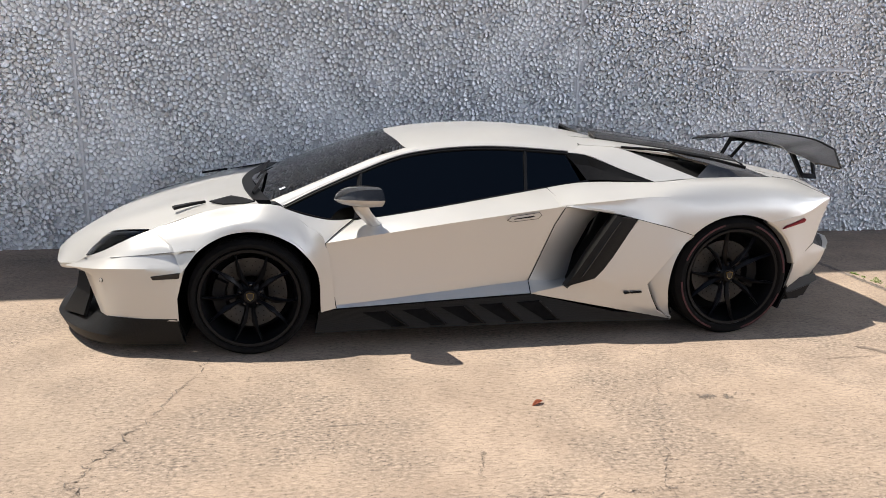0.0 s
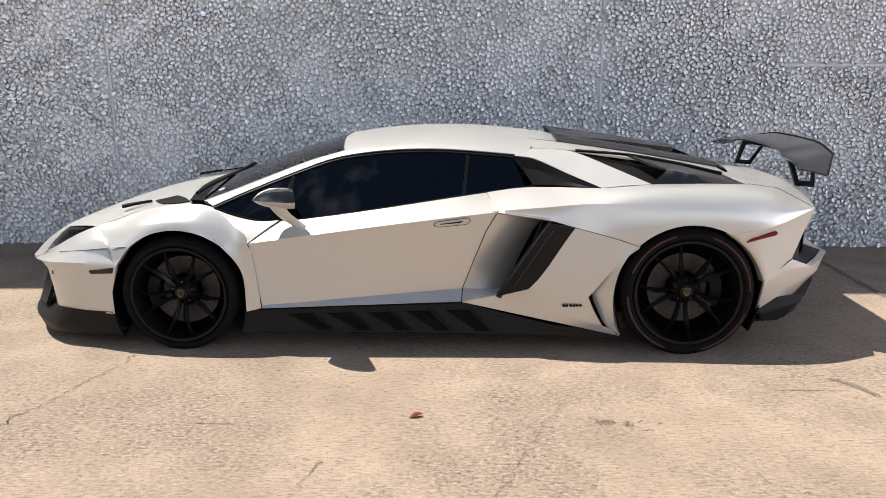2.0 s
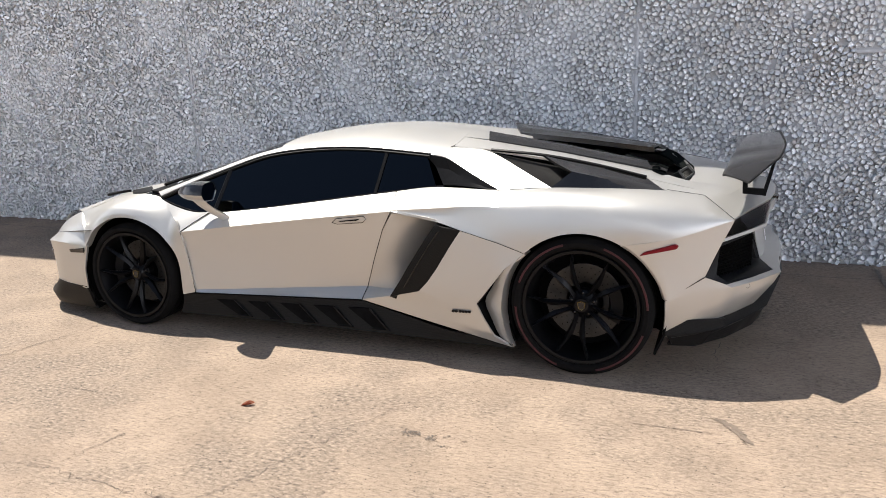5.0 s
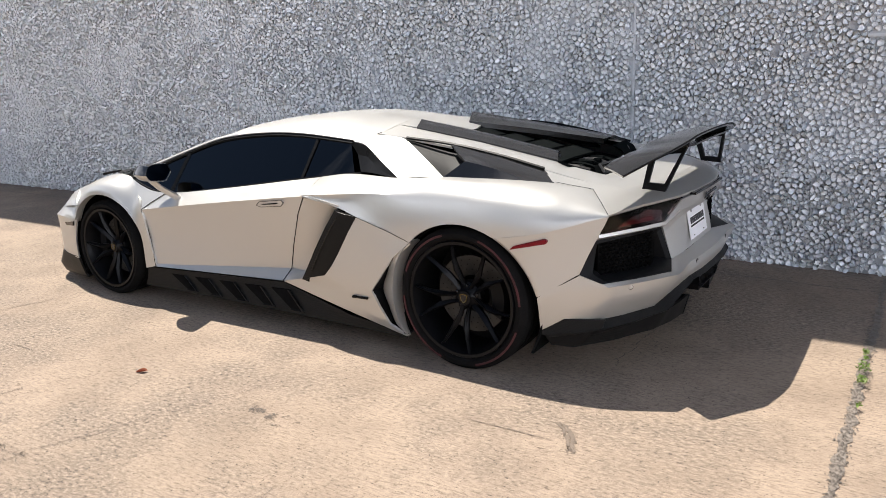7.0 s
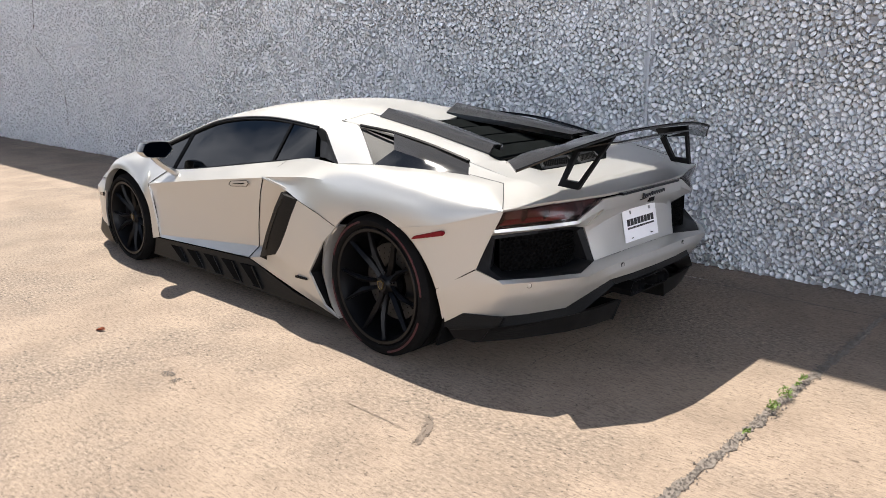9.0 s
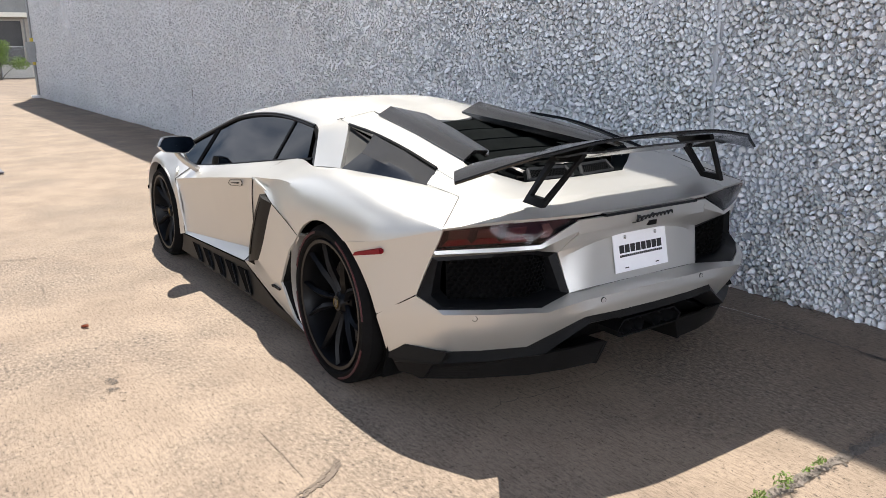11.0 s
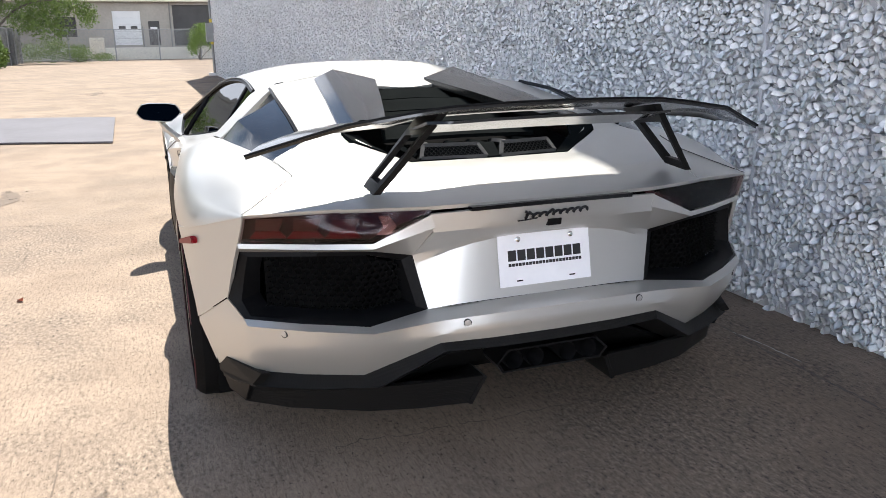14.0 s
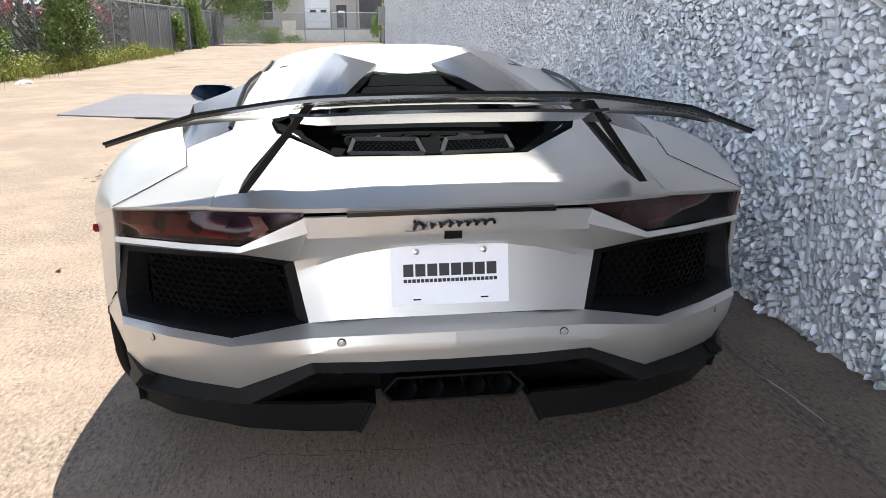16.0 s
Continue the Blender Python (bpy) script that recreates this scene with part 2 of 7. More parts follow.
def turned(name, profile, mat, parent=None, label="", n=48, angle=30):
    """A body of revolution about y: profile of y, radius."""
    verts, faces = [], []
    for y, r in profile:
        verts += [(r * math.cos(2 * math.pi * k / n), y, r * math.sin(2 * math.pi * k / n)) for k in range(n)]
    for i in range(len(profile) - 1):
        for k in range(n):
            a, b = i * n + k, i * n + (k + 1) % n
            faces.append([a, b, b + n, a + n])
    return raw(name, verts, faces, mat, parent, label, angle)


# ---- the car ----
car = new("sports_car")
tagged(car, "white pearl sports car with black carbon parts, parked beside a wall", "car")

FRONT, REAR = Vector((-2.715, 0, 0.315)), Vector((0, 0, 0.349))


def arch(centre, rx, rz, w, angles):
    return [(centre[0] + rx * math.cos(radians(a)), w, centre[1] + rz * math.sin(radians(a))) for a in angles]


# dark floor pan and tubs that stand inside the skin
def core(name, stations, mat):
    verts, faces = [], []
    for x, w, lo, hi in stations:
        verts += [(x, -w, lo), (x, w, lo), (x, w * 0.9, hi), (x, -w * 0.9, hi)]
    for i in range(len(stations) - 1):
        for k in range(4):
            faces.append([4 * i + k, 4 * i + (k + 1) % 4, 4 * i + 4 + (k + 1) % 4, 4 * i + 4 + k])
    faces += [[3, 2, 1, 0], [len(verts) - 4, len(verts) - 3, len(verts) - 2, len(verts) - 1]]
    return raw(name, verts, faces, mat, car)


core("chassis", [(-3.6, 0.5, 0.12, 0.38), (-3.2, 0.62, 0.11, 0.55), (-2.72, 0.64, 0.11, 0.66), (-2.3, 0.66, 0.11, 0.62), (-2.28, 0.85, 0.12, 0.55), (-1.9, 0.82, 0.12, 0.45), (-1.1, 0.82, 0.12, 0.45), (-0.95, 0.74, 0.12, 0.6), (-0.45, 0.7, 0.12, 0.78), (-0.4, 0.62, 0.12, 0.78), (0.4, 0.62, 0.15, 0.75), (0.45, 0.66, 0.2, 0.72), (0.62, 0.55, 0.22, 0.62)], DARK)

core("floor_pan", [(-0.95, 0.86, 0.12, 0.22), (-0.60, 0.93, 0.12, 0.28), (-0.365, 0.93, 0.11, 0.30)], DARK)
core("nose_floor", [(-3.55, 0.66, 0.08, 0.15), (-3.35, 0.82, 0.08, 0.15), (-3.10, 0.86, 0.08, 0.15)], DARK)
whole("under_tray", [
    [(-2.30, 0, 0.105), (-2.30, 0.5, 0.105), (-2.30, 0.90, 0.108)],
    [(-1.30, 0, 0.105), (-1.30, 0.5, 0.105), (-1.30, 0.93, 0.108)],
    [(-0.44, 0, 0.105), (-0.44, 0.5, 0.105), (-0.44, 0.92, 0.10)],
], car, DARK, "dark under-tray", nu=2, nv=2)

# front wings
lip_f = [(x, w, z) for (x, _, z), w in zip(arch((-2.708, 0.312), 0.368, 0.362, 0, (152, 132, 112, 95, 78, 62, 45, 20, -14)), (0.994, 0.999, 1.0, 0.999, 0.997, 0.993, 0.988, 0.981, 0.978))]
top_f = [(-3.217, 0.812, 0.653), (-3.10, 0.80, 0.692), (-2.96, 0.80, 0.738), (-2.80, 0.825, 0.775), (-2.651, 0.862, 0.793), (-2.528, 0.866, 0.772), (-2.42, 0.92, 0.69), (-2.32, 0.984, 0.603), (-2.268, 0.966, 0.24)]
lip_f.insert(0, (-3.062, 0.984, 0.462))
top_f.insert(0, (-3.246, 0.795, 0.640))


def wing_grid(side):
    """The wing swells from the bonnet's edge and stands up to the wheel arch; its lip turns in."""
    low, top = spline(lip_f, 8), spline(top_f, 8)
    n = len(low)
    swell = np.interp(np.arange(n) / 8, range(10), (0.05, 0.12, 0.45, 0.85, 1, 0.85, 0.5, 0.18, 0.02, 0.0))[:, None]
    swell = np.convolve(np.pad(swell[:, 0], 4, "edge"), np.ones(9) / 9, "valid")[:, None]
    span = np.linalg.norm(top - low, axis=1, keepdims=True)
    out = (low - np.array((-2.708, 0, 0.312))) * np.array((1, 0, 1))
    out /= np.linalg.norm(out, axis=1, keepdims=True)
    near = low + 0.36 * (swell * span * out + (1 - swell) * (top - low)) + swell * np.array((0, 0.006, 0))
    far = top + 0.42 * (low - top) + swell * np.array((0, 0.018, 0.017))
    rows = [low - np.array((0, 0.05, 0))]
    for u in np.linspace(0, 1, 13):
        rows.append(low * (1 - u) ** 3 + 3 * near * u * (1 - u) ** 2 + 3 * far * u * u * (1 - u) + top * u ** 3)
    return np.array(rows) * np.array((1, side, 1))


for s in (-1, 1):
    raw("front_wing", *shell(wing_grid(s), 0.012), PAINT, car, "white pearl front wing")

# bonnet: centre line outwards to the wing's edge
whole("bonnet", [
    [(-3.885, 0, 0.405), (-3.84, 0.25, 0.405), (-3.77, 0.478, 0.412), (-3.62, 0.63, 0.45)],
    [(-3.80, 0, 0.475), (-3.77, 0.24, 0.48), (-3.69, 0.45, 0.492), (-3.53, 0.655, 0.545)],
    [(-3.60, 0, 0.58), (-3.58, 0.24, 0.588), (-3.53, 0.45, 0.60), (-3.44, 0.685, 0.615)],
    [(-3.30, 0, 0.69), (-3.28, 0.24, 0.69), (-3.26, 0.48, 0.692), (-3.217, 0.80, 0.655)],
    [(-3.00, 0, 0.762), (-3.00, 0.26, 0.762), (-2.98, 0.5, 0.765), (-2.95, 0.80, 0.742)],
    [(-2.80, 0, 0.80), (-2.78, 0.27, 0.80), (-2.74, 0.52, 0.795), (-2.66, 0.84, 0.792)],
], car, PAINT, "white pearl bonnet", nu=5, nv=5, relax=40)

# front bumper: cheek above the crease, flank below it
panel("front_bumper", [
    [(-3.585, 0.669, 0.482), (-3.47, 0.745, 0.535), (-3.36, 0.79, 0.592), (-3.29, 0.805, 0.625), (-3.217, 0.812, 0.653), (-3.19, 0.802, 0.652)],
    [(-3.66, 0.60, 0.437), (-3.47, 0.785, 0.50), (-3.34, 0.855, 0.545), (-3.24, 0.89, 0.572), (-3.125, 0.918, 0.594), (-3.09, 0.910, 0.592)],
    [(-3.77, 0.478, 0.397), (-3.53, 0.80, 0.455), (-3.36, 0.908, 0.475), (-3.2, 0.957, 0.482), (-3.050, 0.988, 0.478), (-3.03, 0.970, 0.480)],
    [(-3.61, 0.62, 0.41), (-3.50, 0.815, 0.405), (-3.36, 0.905, 0.40), (-3.22, 0.952, 0.395), (-3.086, 0.984, 0.33), (-3.082, 0.966, 0.33)],
    [(-3.50, 0.775, 0.208), (-3.435, 0.86, 0.208), (-3.33, 0.912, 0.206), (-3.2, 0.952, 0.206), (-3.084, 0.980, 0.207), (-3.080, 0.966, 0.207)],
], car, PAINT, "white pearl front bumper", nu=4, nv=4, sv=False)
whole("nose_edge", [
    [(-3.885, 0, 0.405), (-3.84, 0.25, 0.405), (-3.77, 0.478, 0.41), (-3.66, 0.60, 0.437)],
    [(-3.875, 0, 0.375), (-3.83, 0.25, 0.377), (-3.76, 0.478, 0.385), (-3.61, 0.62, 0.41)],
], car, PAINT, "white pearl nose edge", nv=1, thick=0.03)
panel("front_intake", [
    [(-3.74, 0.0, 0.375), (-3.71, 0.26, 0.375), (-3.655, 0.48, 0.38), (-3.585, 0.63, 0.402), (-3.49, 0.78, 0.40)],
    [(-3.64, 0.0, 0.26), (-3.62, 0.26, 0.26), (-3.58, 0.46, 0.28), (-3.53, 0.60, 0.30), (-3.46, 0.77, 0.31)],
    [(-3.79, 0.0, 0.15), (-3.77, 0.24, 0.15), (-3.71, 0.44, 0.155), (-3.60, 0.63, 0.17), (-3.45, 0.80, 0.185)],
], car, CARBON, "black carbon front intake", nv=3, su=False)
panel("front_fin", [
    [(-3.66, 0.52, 0.372), (-3.67, 0.56, 0.29), (-3.78, 0.46, 0.13)],
    [(-3.57, 0.64, 0.388), (-3.575, 0.67, 0.28), (-3.61, 0.70, 0.17)],
], car, CARBON, "carbon intake fin", nu=2, nv=2, su=False, sv=False, thick=0.02)
panel("front_splitter", [
    [(-3.78, 0.0, 0.165), (-3.76, 0.24, 0.165), (-3.71, 0.44, 0.165), (-3.56, 0.66, 0.18), (-3.43, 0.868, 0.214), (-3.25, 0.942, 0.214), (-3.083, 0.982, 0.219)],
    [(-3.86, 0.0, 0.115), (-3.85, 0.24, 0.112), (-3.815, 0.42, 0.10), (-3.66, 0.70, 0.11), (-3.47, 0.88, 0.115), (-3.27, 0.935, 0.105), (-3.062, 0.958, 0.093)],
    [(-3.84, 0.0, 0.06), (-3.83, 0.24, 0.06), (-3.79, 0.42, 0.05), (-3.64, 0.69, 0.055), (-3.46, 0.86, 0.06), (-3.27, 0.915, 0.062), (-3.05, 0.945, 0.064)],
    [(-3.6, 0.0, 0.06), (-3.6, 0.2, 0.06), (-3.55, 0.38, 0.055), (-3.5, 0.5, 0.058), (-3.4, 0.6, 0.062), (-3.27, 0.65, 0.064), (-3.12, 0.65, 0.066)],
], car, CARBON, "satin carbon front splitter", nv=2, nu=4, su=True, sv=False, thick=0.015)

# headlamps
panel("headlight", [
    [(-3.590, 0.667, 0.477), (-3.555, 0.655, 0.525), (-3.49, 0.66, 0.585), (-3.428, 0.684, 0.628), (-3.32, 0.75, 0.648), (-3.222, 0.81, 0.660)],
    [(-3.570, 0.685, 0.474), (-3.50, 0.715, 0.515), (-3.44, 0.735, 0.55), (-3.38, 0.765, 0.58), (-3.30, 0.79, 0.62), (-3.218, 0.815, 0.659)],
], car, CLEAR_SMOKE, "smoked headlight", nu=3, nv=4, thick=0.006)
panel("headlight_body", [
    [(-3.570, 0.66, 0.472), (-3.535, 0.648, 0.515), (-3.475, 0.653, 0.572), (-3.42, 0.675, 0.612), (-3.32, 0.742, 0.635), (-3.24, 0.795, 0.645)],
    [(-3.555, 0.68, 0.468), (-3.485, 0.708, 0.505), (-3.43, 0.727, 0.538), (-3.37, 0.755, 0.567), (-3.29, 0.78, 0.606), (-3.23, 0.805, 0.642)],
], car, BLACK, nu=2, nv=2)
panel("lamp_reflector", [
    [(-3.512, 0.669, 0.532), (-3.472, 0.673, 0.570), (-3.427, 0.692, 0.598)],
    [(-3.485, 0.695, 0.524), (-3.447, 0.709, 0.557), (-3.407, 0.727, 0.582)],
], car, SILVER, "silver headlight reflector", nu=2, nv=2, thick=0.006)

# bonnet vents and cowl
panel("bonnet_vent", [
    [(-3.125, 0.655, 0.751), (-3.04, 0.645, 0.766), (-2.955, 0.640, 0.777)],
    [(-3.11, 0.690, 0.748), (-3.03, 0.668, 0.764), (-2.95, 0.648, 0.777)],
], car, BLACK, "black bonnet vent", nu=2, nv=1, thick=0.014)
whole("cowl", [
    [(-2.80, 0, 0.80), (-2.78, 0.27, 0.802), (-2.74, 0.52, 0.80), (-2.69, 0.76, 0.799)],
    [(-2.74, 0, 0.806), (-2.71, 0.27, 0.806), (-2.66, 0.52, 0.804), (-2.58, 0.80, 0.80)],
], car, BLACK, "black windscreen cowl", nv=2, thick=0.02)
panel("cowl_corner", [
    [(-2.93, 0.65, 0.775), (-2.85, 0.745, 0.776), (-2.72, 0.80, 0.790)],
    [(-2.82, 0.60, 0.796), (-2.75, 0.68, 0.798), (-2.68, 0.79, 0.797)],
], car, BLACK, "black cowl corner", nu=2, nv=1, thick=0.006)
ribbon("shut_line", [(-3.414, 0.824, 0.516), (-3.30, 0.878, 0.534), (-3.20, 0.915, 0.549), (-3.10, 0.95, 0.565), (-2.975, 0.996, 0.583)], 0.0016, car, EDGE_GREY, "thin bumper gap", smooth=False, depth=0.022)

for s in (-1, 1):
    sensor = turned("parking_sensor", [(-0.012, 0.0095), (-0.001, 0.0095), (0.0, 0.0075), (0.0, 0.0)], PAINT, car, "white parking sensor in a grey ring", 20)
    sensor.matrix_basis = Matrix.Translation((-3.470, s * 0.850, 0.404)) @ Vector((-0.75, s * 1.0, 0.05)).to_track_quat("Y", "Z").to_matrix().to_4x4()
    turned("sensor_ring", [(-0.012, 0.0118), (-0.001, 0.0118), (-0.001, 0.0105), (-0.004, 0.0095)], EDGE_GREY, sensor, "grey sensor ring", 20)
solid("sticker", [(-2.556, 0.668, 0.840), (-2.528, 0.660, 0.850), (-2.522, 0.674, 0.849), (-2.550, 0.682, 0.839)], (0, 0, -0.004), car, PLATE, "small pale windscreen sticker", sides=(-1,))
for a, b in ((-0.62, -0.05), (-0.10, 0.48)):
    ribbon("wiper", [(-2.70, a, 0.812), (-2.675, a * 0.6 + b * 0.4, 0.834), (-2.655, b, 0.846)], 0.014, car, BLACK, "black windscreen wiper", depth=0.014, sides=(1,))
# the wing's corner under the mirror
panel("wing_corner", [
    [(-2.530, 0.866, 0.772), (-2.42, 0.880, 0.738), (-2.274, 0.889, 0.709), (-2.17, 0.889, 0.709)],
    [(-2.528, 0.868, 0.770), (-2.43, 0.915, 0.700), (-2.365, 0.957, 0.648), (-2.32, 0.986, 0.604)],
], car, PAINT, "white pearl wing corner", nu=4, nv=3, su=True)

# glasshouse
WTOP = [(-2.528, 0.857, 0.772), (-2.358, 0.798, 0.844), (-2.111, 0.721, 0.937), (-1.918, 0.668, 1.001), (-1.755, 0.638, 1.030), (-1.556, 0.614, 1.047), (-1.354, 0.600, 1.050), (-1.154, 0.597, 1.040), (-0.90, 0.607, 1.020)]
SCREEN_EDGE = [(-2.60, 0.80, 0.800), (-2.45, 0.752, 0.853), (-2.20, 0.675, 0.945), (-2.02, 0.62, 1.008), (-1.85, 0.58, 1.053)]
whole("windscreen", [
    [(-2.74, 0, 0.806), (-2.70, 0.30, 0.806), (-2.65, 0.58, 0.803), (-2.60, 0.80, 0.800)],
    [(-2.52, 0, 0.89), (-2.50, 0.28, 0.887), (-2.47, 0.54, 0.875), (-2.45, 0.752, 0.853)],
    [(-2.25, 0, 0.985), (-2.24, 0.25, 0.98), (-2.22, 0.48, 0.967), (-2.20, 0.675, 0.945)],
    [(-2.07, 0, 1.045), (-2.065, 0.22, 1.041), (-2.045, 0.43, 1.028), (-2.02, 0.62, 1.008)],
    [(-1.91, 0, 1.088), (-1.90, 0.20, 1.086), (-1.88, 0.40, 1.075), (-1.85, 0.58, 1.053)],
], car, TINT, "dark tinted windscreen", nu=4, nv=4, thick=0.006)
panel("a_pillar", [
    WTOP[:5],
    [tuple(0.5 * (a + b) + d for a, b, d in zip(p, q, (0, 0.006, 0.012))) for p, q in zip(WTOP[:5], SCREEN_EDGE)],
    SCREEN_EDGE,
], car, PAINT, "white pearl windscreen pillar", nu=5, nv=3, thick=0.02)
whole("roof", [
    [(-1.91, 0, 1.088), (-1.90, 0.20, 1.086), (-1.88, 0.40, 1.075), (-1.85, 0.58, 1.053), (-1.755, 0.638, 1.030)],
    [(-1.70, 0, 1.120), (-1.69, 0.20, 1.118), (-1.67, 0.40, 1.105), (-1.62, 0.56, 1.075), (-1.556, 0.614, 1.047)],
    [(-1.40, 0, 1.140), (-1.40, 0.20, 1.138), (-1.39, 0.38, 1.122), (-1.37, 0.54, 1.085), (-1.354, 0.600, 1.050)],
    [(-1.10, 0, 1.138), (-1.10, 0.18, 1.136), (-1.11, 0.36, 1.118), (-1.13, 0.53, 1.078), (-1.154, 0.597, 1.040)],
    [(-0.80, 0, 1.108), (-0.80, 0.16, 1.112), (-0.80, 0.314, 1.094), (-0.80, 0.50, 1.060), (-0.86, 0.607, 1.022)],
], car, PAINT, "white pearl roof", nu=4, nv=5, relax=30)
whole("roof_tail", [
    [(-0.80, 0, 1.108), (-0.80, 0.16, 1.112), (-0.80, 0.314, 1.094)],
    [(-0.64, 0, 1.080), (-0.65, 0.14, 1.086), (-0.66, 0.33, 1.082)],
    [(-0.48, 0, 1.046), (-0.51, 0.12, 1.054), (-0.55, 0.25, 1.062)],
], car, PAINT, "white pearl roof tail", nu=3, nv=3)
SILL = [(-2.528, 0.860, 0.771), (-2.42, 0.876, 0.738), (-2.274, 0.885, 0.708), (-2.072, 0.872, 0.709), (-1.62, 0.804, 0.764), (-1.179, 0.737, 0.823), (-0.794, 0.686, 0.869)]


def on(line, x):
    p = np.array(line)
    return tuple(float(np.interp(x, p[:, 0], p[:, i])) for i in range(3))


def window_strip(name, x0, x1, mat, label, n=10, thick=0.006, inset=0.0):
    lo, hi = [], []
    for k in range(n + 1):
        x = x0[0] + (x1[0] - x0[0]) * k / n
        lo.append(on(SILL, x))
        hi.append(on(WTOP, x0[1] + (x1[1] - x0[1]) * k / n))
    rows = [[tuple(a + (b - a) * f - (0, inset, 0)[i] for i, (a, b) in enumerate(zip(p, q))) for p, q in zip(lo, hi)] for f in (0, 0.5, 1)]
    panel(name, rows, car, mat, label, nu=1, nv=2, su=False, sv=True, thick=thick)


window_strip("quarter_light", (-2.52, -2.52), (-2.15, -2.13), TINT, "small dark tinted front quarter window")
window_strip("door_window", (-2.14, -2.12), (-1.19, -1.165), TINT, "dark tinted door window", 16)
window_strip("rear_side_window", (-1.18, -1.155), (-0.84, -0.92), TINT, "dark tinted rear side window", 6)
ribbon("window_trim", [(x, w + 0.004, z + 0.002) for x, w, z in WTOP], 0.022, car, BLACK, "black window surround", depth=0.012)
ribbon("window_bead", [(x, w + 0.007, z + 0.013) for x, w, z in WTOP], 0.004, car, GREY_BEAD, "thin grey window bead", depth=0.006)
ribbon("window_seal", [(x, w + 0.003, z - 0.002) for x, w, z in SILL], 0.012, car, BLACK, "black window seal", depth=0.01)
ribbon("window_post", [on(SILL, -2.15), on(WTOP, -2.12)], 0.022, car, BLACK, "black window post", depth=0.018)
ribbon("window_post", [on(SILL, -1.182), on(WTOP, -1.158)], 0.016, car, BLACK, "black window post", depth=0.016)
# black cover behind the side glass, running to a point
panel("pillar_scoop", [
    [(-0.93, 0.607, 1.026), (-0.80, 0.638, 1.012), (-0.62, 0.735, 0.945), (-0.447, 0.836, 0.880)],
    [(-0.86, 0.63, 0.96), (-0.77, 0.655, 0.95), (-0.64, 0.74, 0.905), (-0.50, 0.81, 0.880)],
    [(-0.80, 0.686, 0.872), (-0.72, 0.715, 0.878), (-0.62, 0.765, 0.880), (-0.447, 0.838, 0.879)],
], car, BLACK, "black scoop behind the side window", nu=3, nv=2, su=False, sv=False, angle=15)

# doors
CREASE = [(-2.32, 0.984, 0.603), (-2.07, 0.977, 0.637), (-1.66, 0.962, 0.690), (-1.3, 0.948, 0.733), (-1.002, 0.934, 0.767)]
panel("door", [
    [(-2.17, 0.885, 0.708), (-2.00, 0.868, 0.718), (-1.66, 0.812, 0.760), (-1.3, 0.757, 0.807), (-1.06, 0.723, 0.838)],
    CREASE,
    [(-2.312, 0.975, 0.56), (-2.09, 0.966, 0.585), (-1.70, 0.948, 0.62), (-1.36, 0.935, 0.65), (-1.06, 0.922, 0.665)],
    [(-2.295, 0.962, 0.44), (-2.10, 0.95, 0.45), (-1.74, 0.925, 0.465), (-1.40, 0.905, 0.475), (-1.13, 0.90, 0.485)],
    [(-2.27, 0.958, 0.255), (-2.09, 0.942, 0.265), (-1.78, 0.915, 0.288), (-1.44, 0.885, 0.312), (-1.184, 0.873, 0.333)],
    [(-2.268, 0.968, 0.240), (-2.10, 0.965, 0.246), (-1.78, 0.958, 0.258), (-1.44, 0.95, 0.270), (-1.187, 0.945, 0.280)],
], car, PAINT, "white pearl scissor door", nu=5, nv=3, sv=False)
ribbon("shut_line", [(-2.17, 0.889, 0.708), (-2.25, 0.94, 0.655), (-2.32, 0.986, 0.603), (-2.297, 0.969, 0.44), (-2.269, 0.968, 0.24)], 0.0032, car, DARK, "dark door gap", smooth=False, depth=0.003)
ribbon("shut_line", [(-1.002, 0.936, 0.767), (-1.06, 0.924, 0.665), (-1.13, 0.902, 0.485), (-1.186, 0.876, 0.333), (-1.19, 0.947, 0.28)], 0.0032, car, DARK, "dark door gap", smooth=False, depth=0.003)
ribbon("shut_line", [(-1.057, 0.7245, 0.8385), (-1.002, 0.935, 0.768)], 0.0014, car, EDGE_GREY, "thin door gap", smooth=False, depth=0.002)
ribbon("shut_line", [(-2.36, 0.958, 0.228), (-2.268, 0.970, 0.236), (-1.78, 0.96, 0.254), (-1.187, 0.947, 0.274)], 0.007, car, DARK, "dark sill gap", smooth=False, depth=0.004)
for s in (-1, 1):
    handle = solid("door_handle", [(-1.335, 0.952, 0.697), (-1.315, 0.952, 0.716), (-1.16, 0.944, 0.735), (-1.145, 0.942, 0.722), (-1.165, 0.942, 0.704), (-1.31, 0.948, 0.690)], (0, -0.012, 0), car, PAINT, "recessed white door handle", sides=(s,), bevel=0.002)[0]
    solid("handle_slot", [(-1.305, 0.956, 0.702), (-1.29, 0.956, 0.707), (-1.19, 0.949, 0.720), (-1.182, 0.948, 0.717), (-1.20, 0.949, 0.711)], (0, -0.012, 0), handle, BLACK, "dark handle slot", sides=(s,))
    ribbon("handle_gap", [(-1.34, 0.9535, 0.697), (-1.317, 0.9535, 0.718), (-1.158, 0.946, 0.737), (-1.142, 0.944, 0.722), (-1.165, 0.944, 0.702), (-1.312, 0.950, 0.688), (-1.34, 0.9535, 0.697)], 0.0022, handle, BLACK, "thin handle outline", n=1, smooth=False, depth=0.003, sides=(s,))

